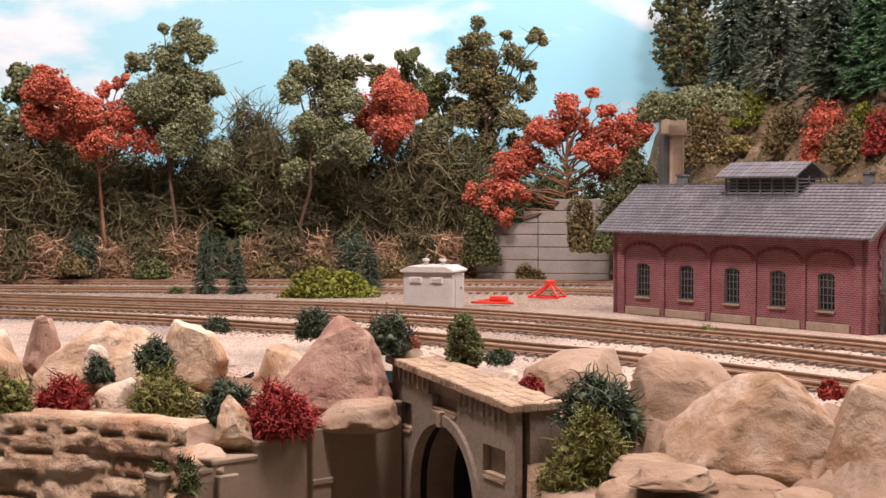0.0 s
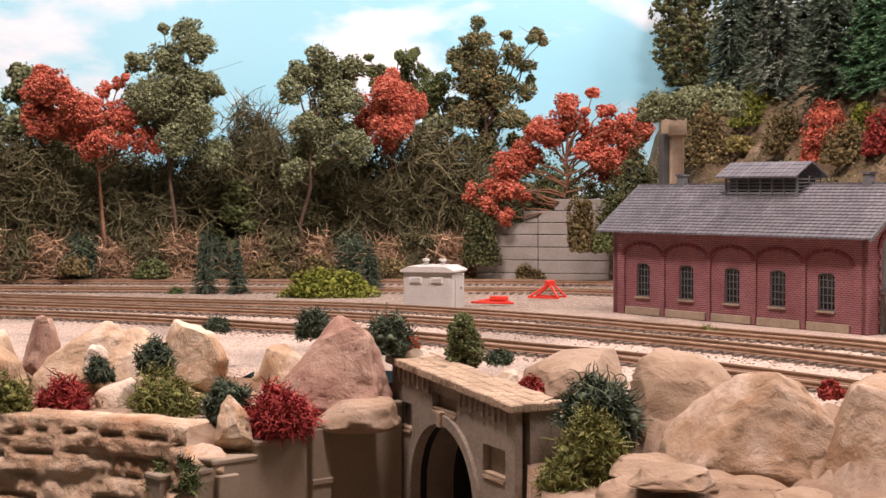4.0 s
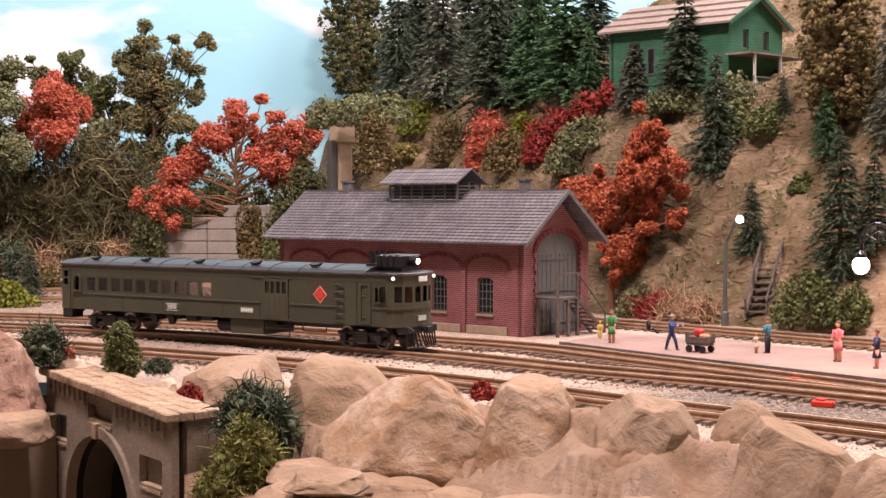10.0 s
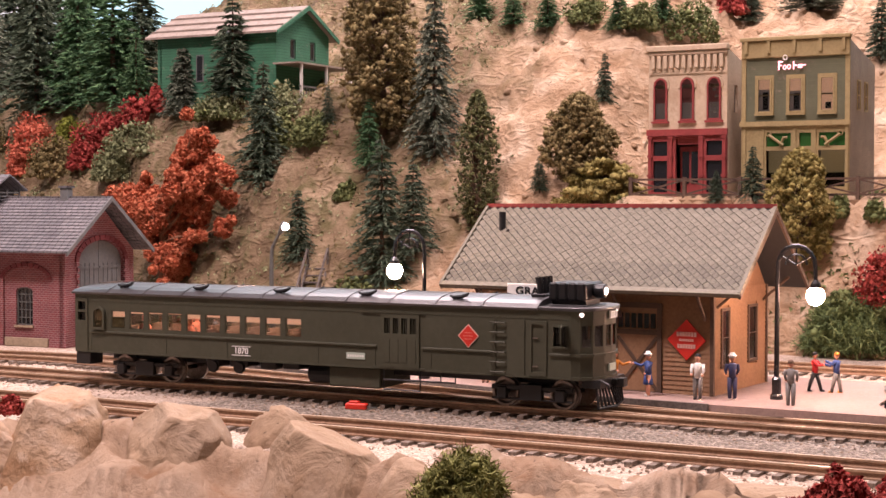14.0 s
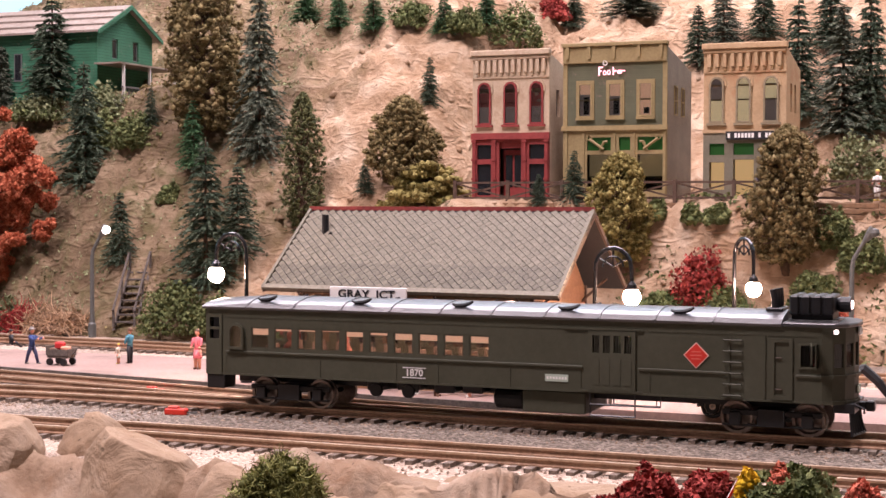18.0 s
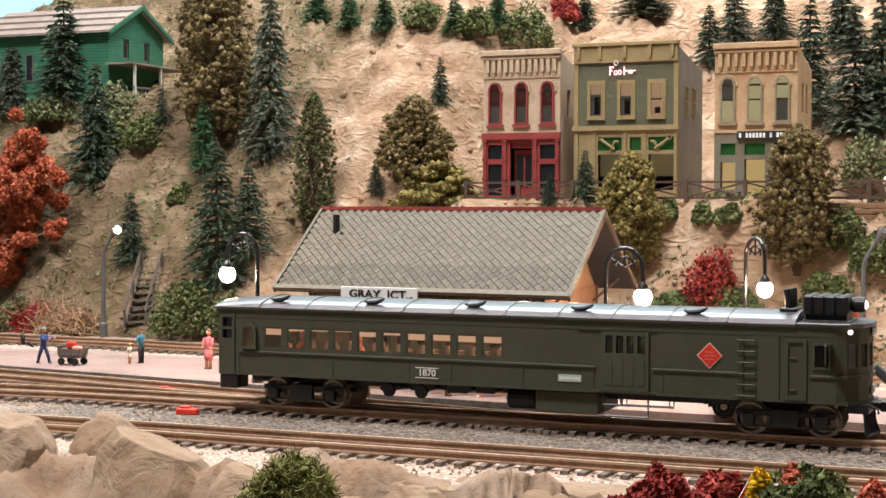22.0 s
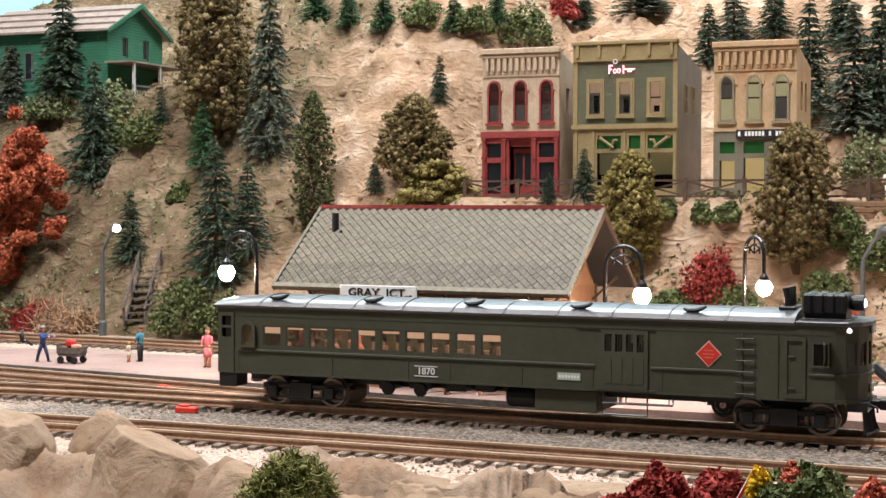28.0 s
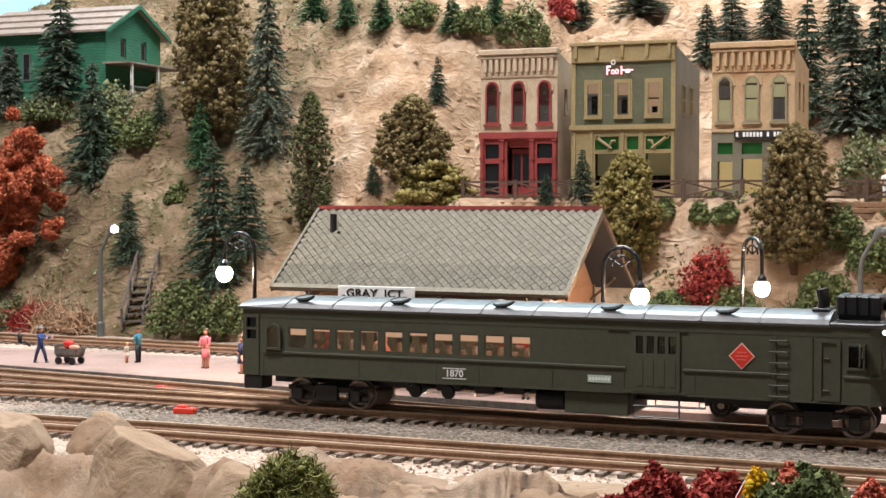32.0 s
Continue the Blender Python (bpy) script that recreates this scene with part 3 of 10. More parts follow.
NEAR_TIES = {"main": (1.10, 1.95), "front": (1.0, 1.9), "house": (1.0, 1.5), "back": (0, 0), "yard": (0, 0), "far": (0, 0)}
for key, lab in (("main", "brown-railed main track with dark weathered ties in pale ballast"), ("front", "rusty siding track with loose ties along the rocks"),
                 ("house", "siding track passing the red brick engine house"), ("back", "track behind the pink station platform"),
                 ("yard", "rusty yard track ending at a red bumper"), ("far", "rusty track along the foot of the wooded bank")):
    track(key, lab)


# ---- the lie of the land: cliff edge in front, flat bench, hill behind ----
EDGE_POINTS = [(-1.0, .93), (-.4, .80), (-.2, .745), (-.1, .715), (-.03, .690), (.035, .650), (.085, .615), (.14, .570), (.19, .505), (.225, .452), (.262, .398), (.315, .315), (.45, .10), (.6, -.14)]
FOOT_POINTS = [(-1.0, 1.43), (-.5, 1.43), (-.1, 1.41), (.15, 1.385), (.235, 1.22), (.275, 1.12), (.335, 1.0), (.403, .858), (.4875, .7457), (.556, .659), (.637, .533), (.746, .365), (.855, .198)]


def polyline(points):
    dense, arc = spline(points)
    return np.array([(p.x, p.y) for p in dense[::4]])


def signed(line, x, y):
    """Distances to a line, positive on its far side from the camera."""
    best, out = np.full(x.shape, 9e9), np.zeros(x.shape)
    for a, b in zip(line, line[1:]):
        d = b - a
        t = np.clip(((x - a[0]) * d[0] + (y - a[1]) * d[1]) / (d @ d), 0, 1)
        px, py = x - a[0] - d[0] * t, y - a[1] - d[1] * t
        q = px * px + py * py
        near = q < best
        best = np.where(near, q, best)
        out = np.where(near, np.sign(d[0] * py - d[1] * px) * np.sqrt(q), out)
    return out


def soft(x):
    x = np.clip(x, 0, 1)
    return x * x * (3 - 2 * x)


def lattice(seed):
    return np.random.RandomState(seed).rand(64, 64)


def value_noise(x, y, scale, seed, octaves=4, ridged=False):
    """Smooth noise from -1 to 1, on arrays."""
    total, amp, norm = np.zeros(x.shape), 1.0, 0.0
    for k in range(octaves):
        g = lattice(seed + k)
        u, v = x * scale * 2 ** k + 7.1 * k, y * scale * 2 ** k + 3.7 * k
        iu, iv = np.floor(u).astype(int), np.floor(v).astype(int)
        fu, fv = soft(u - iu), soft(v - iv)
        a, b, c, d = g[iu % 64, iv % 64], g[(iu + 1) % 64, iv % 64], g[iu % 64, (iv + 1) % 64], g[(iu + 1) % 64, (iv + 1) % 64]
        n = (a * (1 - fu) + b * fu) * (1 - fv) + (c * (1 - fu) + d * fu) * fv
        n = 1 - abs(n * 2 - 1) * 2 if ridged else n * 2 - 1
        total, norm, amp = total + n * amp, norm + amp, amp * 0.5
    return total / norm


EDGE, FOOT = polyline(EDGE_POINTS), polyline(FOOT_POINTS)


def hill(x, y):
    f = signed(FOOT, x, y)
    u = x * UV.x + y * UV.y
    west = np.where(f < .105, 1.47 * f, .1544 + .15 * (f - .105) + .55 * np.maximum(0, f - .24))
    mid = np.where(f < .18, 1.13 * f, .2034 + .40 * (f - .18))
    town = np.where(f < .045, 1.88 * f, .0845 + 1.02 * np.maximum(0, f - .150))
    town = np.where(town > .200, .200 + .42 * (town - .200), town)
    a, b = soft((u + .60) / .06), soft((u + .395) / .05)
    z = west * (1 - a) + (mid * (1 - b) + town * b) * a
    wood = .045 * soft(f / .12) + .10 * np.maximum(0, f - .10)
    c = soft((x - .19) / .05)
    z = wood * (1 - c) + z * c
    rough = soft(f / .05) * (1 - .85 * b * (f > .04) * (f < .15))
    wild = (.35 + .65 * c)
    z = z + rough * wild * (.018 * value_noise(x, y, 16, 5) + .011 * value_noise(x + .3 * y, y, 38, 9, 5, True) + .006 * value_noise(x, y, 90, 13, 4, True))
    z = z + rough * c * .0028 * np.sin(z * 2 * np.pi / .024 + 4 * value_noise(x, y, 9, 77, 2))
    return np.where(f > 0, z, -.02 + f * .5)


FACE_POINTS = [(-.40, .745), (-.30, .700), (-.2128, .6669), (-.1798, .6506), (-.1546, .6416), (-.1313, .6340), (-.1100, .6230), (-.0980, .6120)]
FACE = polyline(FACE_POINTS)
PORTAL_AT, PORTAL_ALONG, PORTAL_IN = (-.018, .700), (.4053, -.9142), (.9142, .4053)
WING_AT, WING_ALONG, WING_IN = (-.107, .611), (.7479, .6638), (-.6638, .7479)


def cliff(x, y):
    e = -signed(EDGE, x, y)
    right = soft((x - .03) / .05)
    drop = np.where(e > 0, e, 0)
    z_right = -.004 - .34 * np.minimum(drop, .055) - .75 * np.maximum(0, drop - .055) + soft(e / .02 + .6) * (.010 * value_noise(x, y, 26, 21) + .010 * value_noise(x, y, 48, 23, 5, True))
    g = signed(FACE, x, y)
    z_left = np.where(g > .004, -.009 - .03 * drop + .004 * value_noise(x, y, 50, 31), -.03)
    z = z_left * (1 - right) + z_right * right
    z = np.where(e < 0, -.002 + e * .10, z + .006 * (1 - soft(e / .01)))
    # behind the stepped wing wall, over the tunnel, and the cutting before both
    ws = (x - WING_AT[0]) * WING_ALONG[0] + (y - WING_AT[1]) * WING_ALONG[1]
    wd = (x - WING_AT[0]) * WING_IN[0] + (y - WING_AT[1]) * WING_IN[1]
    z = np.where((ws > -.004) & (ws < .125) & (wd < .05), np.minimum(z, -.034 + .15 * ws + .8 * np.maximum(wd - .006, 0)), z)
    ps = (x - PORTAL_AT[0]) * PORTAL_ALONG[0] + (y - PORTAL_AT[1]) * PORTAL_ALONG[1]
    pd = (x - PORTAL_AT[0]) * PORTAL_IN[0] + (y - PORTAL_AT[1]) * PORTAL_IN[1]
    z = np.where((ps > -.01) & (ps < .112) & (pd > .0145) & (pd < .16), np.maximum(z, -.006), z)
    front = np.where(pd < 0, ps < .119 - 2.5 * pd, ps < .113)
    return np.where((pd < .0145) & (wd < .006) & front & (ws > -.03), -.15, z)


def cliff_kept(x, y):
    s = signed(EDGE, x, y)
    ps = (x - PORTAL_AT[0]) * PORTAL_ALONG[0] + (y - PORTAL_AT[1]) * PORTAL_ALONG[1]
    pd = (x - PORTAL_AT[0]) * PORTAL_IN[0] + (y - PORTAL_AT[1]) * PORTAL_IN[1]
    inside = (ps > .0) & (ps < .1125) & (pd > -.002) & (pd < .0145)
    return (s < .02) & (s > -.22) & ~inside & ((x > -.085) | (signed(FACE, x, y) > .004))


def sheet(name, x0, x1, y0, y1, step, fn, keep, mat):
    xs, ys = np.arange(x0, x1, step), np.arange(y0, y1, step)
    gx, gy = np.meshgrid(xs, ys)
    z = fn(gx, gy)
    k = keep(gx, gy)
    ny, nx = gx.shape
    idx = np.arange(nx * ny).reshape(ny, nx)
    quads = np.stack([idx[:-1, :-1], idx[:-1, 1:], idx[1:, 1:], idx[1:, :-1]], -1).reshape(-1, 4)
    quads = quads[k.ravel()[quads].all(1)]
    used = np.unique(quads)
    back = np.full(nx * ny, -1)
    back[used] = np.arange(len(used))
    me = bpy.data.meshes.new(name)
    me.from_pydata(np.stack([gx.ravel(), gy.ravel(), z.ravel()], -1)[used].tolist(), [], back[quads].tolist())
    me.polygons.foreach_set("use_smooth", [True] * len(me.polygons))
    me.materials.append(mat)
    return me


def bench_kept(x, y):
    pd = (x - PORTAL_AT[0]) * PORTAL_IN[0] + (y - PORTAL_AT[1]) * PORTAL_IN[1]
    wd = (x - WING_AT[0]) * WING_IN[0] + (y - WING_AT[1]) * WING_IN[1]
    return (signed(EDGE, x, y) > -.009) & (signed(FOOT, x, y) < .05) & ((x > .08) | (y > .80) | ((pd > .016) | (wd > .014)))


ground = thing("ground", "flat bench of pale sand and grey gravel under the tracks", "ground", kind="structure", data=sheet(
    "ground", -1.1, 1.0, -.25, 1.56, .008, lambda x, y: .0010 + .0005 * value_noise(x, y, 60, 3, 3) - 3.0 * np.maximum(0, -signed(EDGE, x, y) - .001), bench_kept, BALLAST))
thing("hillside", "sandy plaster hillside with bare slopes and ledges", "hillside", kind="structure", data=sheet(
    "hillside", -1.1, 1.35, .0, 1.62, .0045, hill, lambda x, y: signed(FOOT, x, y) > -.02, HILLSOIL))
thing("cliff", "carved tan plaster cliff of layered ledges below the tracks", "cliff", kind="structure", data=sheet(
    "cliff", -.5, .62, -.15, .88, .003, cliff, cliff_kept, ROCK))


def ledge_wall():
    """Layered rock face: broken beds of stone, each standing in or out of the one below."""
    line = spline(FACE_POINTS)
    length, top, low = line[1][-1], -.0075, -.125
    cols, rows = int(length / .0012), 84
    s = np.linspace(0, length * .9999, cols)
    z = np.linspace(top, low, rows)
    gs, gz = np.meshgrid(s, z)
    wave = gz + .0035 * value_noise(gs, gs * 0, 14, 61, 3) + .0015 * value_noise(gs, gz, 60, 62, 2)
    layer = wave / .0082
    k = np.floor(layer)
    q = layer - k
    out = .0032 * value_noise(gs + k * .137, k * 1.7, 9, 63, 3) + .0016 * value_noise(gs + k * .31, k * .9, 38, 64, 3, True)
    under = -.0030 * np.clip((.14 - q) / .08, 0, 1) * (value_noise(gs, k * 2.3, 18, 66, 2) > -.25)
    out = out + under + .0011 * value_noise(gs, gz, 260, 65, 3) + .0016 * value_noise(gs, gz, 90, 67, 4, True) + .22 * (top - gz)
    out[0] -= .012
    verts = []
    for r in range(rows):
        for c in range(cols):
            p, d = along(line, s[c])
            verts.append((p.x + d.y * out[r, c], p.y - d.x * out[r, c], z[r] + (-.0005 if r == 0 else 0)))
    idx = np.arange(rows * cols).reshape(rows, cols)
    quads = np.stack([idx[:-1, :-1], idx[:-1, 1:], idx[1:, 1:], idx[1:, :-1]], -1).reshape(-1, 4)
    me = bpy.data.meshes.new("ledge_wall")
    me.from_pydata(verts, [], quads.tolist())
    me.polygons.foreach_set("use_smooth", [True] * len(quads))
    me.materials.append(LEDGESTONE)
    thing("ledge_wall", "layered tan rock ledges stepping down below the boulders", "cliff", kind="structure", data=me)


ledge_wall()

# ---- painted sky board and the room round the layout ----
SKYLINE = spline([(-1.3, 1.55), (-.6, 1.60), (.1, 1.61), (.42, 1.56), (.70, 1.36), (1.0, 1.0), (1.3, .45), (1.5, -.1)])


def backdrop():
    me, (dense, arc) = bpy.data.meshes.new("backdrop"), SKYLINE
    pts = dense[::5] + [dense[-1]]
    verts, faces = [], []
    for p in pts:
        verts += [(p.x, p.y, -.25), (p.x, p.y, .75), (p.x, p.y + .01, -.25), (p.x, p.y + .01, .75)]
    for i in range(len(pts) - 1):
        a, b = 4 * i, 4 * i + 4
        faces += [(a, b, b + 1, a + 1), (a + 2, a + 3, b + 3, b + 2), (a + 1, b + 1, b + 3, a + 3)]
    me.from_pydata(verts, [], faces)
    me.polygons.foreach_set("use_smooth", [True] * len(faces))
    me.materials.append(SKY)
    thing("backdrop", "painted board of pale blue sky with white clouds", "backdrop", kind="structure", data=me)


backdrop()
for nm, b in (("floor", (-3, 3, -3, 3, -1.05, -1.0)), ("ceiling", (-3, 3, -3, 3, 1.5, 1.55)), ("wall_north", (-3, 3, 3, 3.05, -1, 1.5)), ("wall_south", (-3, 3, -3.05, -3, -1, 1.5)),
              ("wall_east", (3, 3.05, -3, 3, -1, 1.5)), ("wall_west", (-3.05, -3, -3, 3, -1, 1.5))):
    thing(nm, "plain painted room surface round the layout", "floor" if nm == "floor" else "ceiling" if nm == "ceiling" else "wall", kind="structure", data=mesh_of(boxes(b), ROOMPAINT))


def panel(outline, holes, depth, bm=None):
    """A sheet in the xz plane with holes cut through it, from y = 0 to y = -depth."""
    own = bm is None
    tmp = bmesh.new()
    edges = []
    for loop in (outline, *holes):
        vs = [tmp.verts.new((x, 0, z)) for x, z in loop]
        edges += [tmp.edges.new((a, b)) for a, b in zip(vs, vs[1:] + vs[:1])]
    bmesh.ops.triangle_fill(tmp, use_beauty=True, use_dissolve=False, edges=edges)
    out = bmesh.ops.extrude_face_region(tmp, geom=list(tmp.faces))
    bmesh.ops.translate(tmp, vec=(0, -depth, 0), verts=[g for g in out["geom"] if isinstance(g, bmesh.types.BMVert)])
    bmesh.ops.recalc_face_normals(tmp, faces=tmp.faces)
    return tmp


def rect(x0, x1, z0, z1):
    return [(x0, z0), (x1, z0), (x1, z1), (x0, z1)]


def arched(x0, x1, z0, spring, top, seg=8):
    """An opening with an arched head."""
    c, r, h = (x0 + x1) / 2, (x1 - x0) / 2, top - spring
    return [(x0, z0), (x1, z0)] + [(c + r * math.cos(math.pi * k / seg), spring + h * math.sin(math.pi * k / seg)) for k in range(seg + 1)]


def text_mesh(body, size, mat, depth=0.0002):
    """Letters of the built-in font as a mesh in the xy plane, centred."""
    cu = bpy.data.curves.new("letters", "FONT")
    cu.body, cu.size, cu.extrude, cu.align_x, cu.align_y = body, size, depth, "CENTER", "CENTER"
    cu.resolution_u = 3
    cu.offset = size * .015
    ob = bpy.data.objects.new("letters", cu)
    scene.collection.objects.link(ob)
    bpy.context.view_layer.update()
    me = bpy.data.meshes.new_from_object(ob.evaluated_get(bpy.context.evaluated_depsgraph_get()))
    bpy.data.objects.remove(ob)
    me.materials.clear()
    me.materials.append(mat)
    return me


UPRIGHT = Matrix.Rotation(math.pi / 2, 4, "X")   # lays xy letters into the xz plane, facing -y


def window_parts(parent, name, x0, x1, z0, z1, y, frame_w, frame_mat, glass_mat, cols=2, rows=3, out=1, arch=0.0, label="", frame_d=0.0008, bar=0.0004):
    """A window: frame, glazing bars and glass, in the xz plane at y; out is the side that it faces."""
    hole = arched(x0 + frame_w, x1 - frame_w, z0 + frame_w, z1 - frame_w - arch, z1 - frame_w, 6) if arch else rect(x0 + frame_w, x1 - frame_w, z0 + frame_w, z1 - frame_w)
    outer = arched(x0, x1, z0, z1 - arch, z1, 6) if arch else rect(x0, x1, z0, z1)
    m = Matrix.Translation((0, y + (frame_d if out > 0 else 0), 0))
    win = part(name, panel(outer, [hole], frame_d), frame_mat, parent, label, m=m)
    bm = bmesh.new()
    for k in range(1, cols):
        x = x0 + (x1 - x0) * k / cols
        box(bm, x - bar / 2, x + bar / 2, -0.0006, -0.0002, z0 + frame_w, z1 - frame_w - arch * 0.3)
    for k in range(1, rows):
        z = z0 + (z1 - z0) * k / rows
        box(bm, x0 + frame_w, x1 - frame_w, -0.00055, -0.00025, z - bar / 2, z + bar / 2)
    if cols * rows > 1:
        part("glazing_bars", bm, frame_mat, win)
    else:
        bm.free()
    bm = panel(hole, [], 0.0001)
    part("pane", bm, glass_mat, win, m=Matrix.Translation((0, -0.0007, 0)))
    return win

END = Matrix(((0, -1, 0, 0), (-1, 0, 0, 0), (0, 0, 1, 0), (0, 0, 0, 1)))  # sets a +y facing wall on the -x end


# ---- stones and plants ----
ICO = {}


def ico(level):
    """Vertices and faces of a unit ball; level 0 is an octahedron for small grains."""
    if level == 0:
        return (np.array([(1, 0, 0), (-1, 0, 0), (0, 1, 0), (0, -1, 0), (0, 0, 1), (0, 0, -1)], float),
                np.array([(0, 2, 4), (2, 1, 4), (1, 3, 4), (3, 0, 4), (2, 0, 5), (1, 2, 5), (3, 1, 5), (0, 3, 5)]))
    if level not in ICO:
        bm = bmesh.new()
        bmesh.ops.create_icosphere(bm, subdivisions=level, radius=1.0)
        ICO[level] = (np.array([v.co[:] for v in bm.verts]), np.array([[v.index for v in f.verts] for f in bm.faces]))
        bm.free()
    return ICO[level]


def raw_mesh(verts, faces, mat, smooth=True):
    me = bpy.data.meshes.new("mesh")
    me.from_pydata(np.asarray(verts).tolist(), [], np.asarray(faces).tolist())
    if smooth:
        me.polygons.foreach_set("use_smooth", [True] * len(me.polygons))
    me.materials.append(mat)
    return me


def boulder(x, y, z, w, d, h, yaw, taper, lean, seed, stone=0, cuts=10, label="", facets=()):
    """A broken stone: a ball cut flat by its main facets, then chipped along its edges, with a rough skin."""
    rs = np.random.RandomState(seed)
    v, f = ico(6 if facets and w > .043 else 5)
    v = np.sign(v) * np.abs(v) ** (.60 if facets else .72)
    planes = [(np.array(q[:3]) / np.linalg.norm(q[:3]), q[3]) for q in facets]
    for k in range(cuts if not facets else 2):
        n = rs.normal(size=3)
        n[2] = n[2] * .8 + .15
        n /= np.linalg.norm(n)
        n[2] = abs(n[2]) if facets else n[2]
        planes.append((n, rs.uniform(.44, .76) if not facets else rs.uniform(.80, .95)))
    for n, lim in planes:
        v -= np.outer(np.maximum(v @ n - lim, 0) * .985, n)
    for k in range(34):
        n = rs.normal(size=3)
        n[2] = abs(n[2]) if facets else n[2]
        n /= np.linalg.norm(n)
        lim = (v @ n).max() - rs.uniform(.03, .17)
        v -= np.outer(np.maximum(v @ n - lim, 0) * .96, n)
    skin = np.array([noise.fractal(Vector(p * 1.7 + seed), 1.0, 2.0, 3) for p in v])
    fine = np.array([noise.ridged_multi_fractal(Vector(p * 3.2 + seed * 1.3), .9, 2.2, 4, 1.0, 2.0) for p in v]) - 1.0
    dent = np.array([noise.noise(Vector(p * 2.6 - seed)) for p in v])
    v *= (1 + (.035 if stone == 3 else .05) * skin - (.012 if stone == 3 else .032 if stone == 4 else .024) * fine - .16 * np.maximum(0, dent - .22))[:, None]
    v /= np.abs(v).max(0)
    t = (v[:, 2] + 1) / 2
    v[:, :2] *= ((1 - taper * t) * (1 + (.35 if facets else 1.0) * np.maximum(0, .48 - t)))[:, None]
    v[:, 0] += lean * t
    v *= (w / 2, d / 2, h / 2)
    v[:, 2] += h / 2
    ob = thing("boulder", label or ("rough buff limestone boulder", "pale broken limestone boulder", "pinkish angular limestone boulder", "smooth tan plaster boulder", "tan limestone boulder with white streaks")[stone] + " at the track's edge", "rock",
               pose(x, y, z, 0, 0, yaw), group="boulders along the tracks", data=raw_mesh(v, f, STONES[stone]))
    return ob


def lumps(rs, centers, radius, mat, level=2, rough=.32):
    """Many small uneven balls in one mesh."""
    bv, bf = ico(level)
    n, k = len(centers), len(bv)
    r = radius * rs.uniform(.65, 1.25, (n, 1, 1))
    v = centers[:, None, :] + bv[None] * r * (1 + rough * rs.normal(size=(n, k, 1))) * np.array([1, 1, .85])
    f = bf[None] + (np.arange(n) * k)[:, None, None]
    return raw_mesh(v.reshape(-1, 3), f.reshape(-1, 3), mat)


def flakes(rs, centers, size, mat):
    """Many small leaf flakes, each a slanted triangle."""
    n = len(centers)
    a, b = rs.normal(size=(n, 3)), rs.normal(size=(n, 3))
    a /= np.linalg.norm(a, axis=1)[:, None]
    b -= a * (a * b).sum(1)[:, None]
    b /= np.linalg.norm(b, axis=1)[:, None]
    s = size * rs.uniform(.5, 1.3, (n, 1))
    v = np.stack([centers - a * s - b * s * .4, centers + b * s * .95, centers + a * s - b * s * .4], 1)
    return raw_mesh(v.reshape(-1, 3), np.arange(3 * n).reshape(n, 3), mat, False)


def strands(rs, starts, ways, length, width, mat, curl=.9, seg=5):
    """Many thin curling ribbons."""
    n = len(starts)
    p, d = starts.copy(), ways / np.linalg.norm(ways, axis=1)[:, None]
    ln = length * rs.uniform(.5, 1.3, (n, 1)) / seg
    side = np.cross(d, rs.normal(size=(n, 3)))
    side /= np.linalg.norm(side, axis=1)[:, None]
    rows = []
    axis = rs.normal(size=(n, 3))
    axis /= np.linalg.norm(axis, axis=1)[:, None]
    turn = curl * rs.uniform(.4, 1.2, (n, 1))
    for k in range(seg + 1):
        wd = width * (1 - .6 * k / seg)
        rows.append(np.stack([p - side * wd, p + side * wd], 1))
        d = d + np.cross(axis, d) * turn * .35 + rs.normal(size=(n, 3)) * .15
        d /= np.linalg.norm(d, axis=1)[:, None]
        side -= d * (d * side).sum(1)[:, None]
        side /= np.linalg.norm(side, axis=1)[:, None]
        p = p + d * ln
    v = np.stack(rows, 1).reshape(-1, 3)
    per = 2 * (seg + 1)
    q = np.array([[2 * k, 2 * k + 1, 2 * k + 3, 2 * k + 2] for k in range(seg)])
    f = (q[None] + (np.arange(n) * per)[:, None, None]).reshape(-1, 4)
    return raw_mesh(v, f, mat, False)


def in_ball(rs, n, shell=.0):
    v = rs.normal(size=(n, 3))
    v /= np.linalg.norm(v, axis=1)[:, None]
    return v * (shell + (1 - shell) * rs.uniform(0, 1, (n, 1)) ** (1 / 3))


def uneven(rs, v, much=.38):
    """Pushes points of a ball in and out, so that the outline is uneven."""
    s = rs.uniform(0, 50)
    k = np.array([noise.noise(Vector(p * 1.9) + Vector((s, s, s))) for p in v / (np.linalg.norm(v, axis=1)[:, None] + 1e-9)])
    return v * (1 + much * k)[:, None]


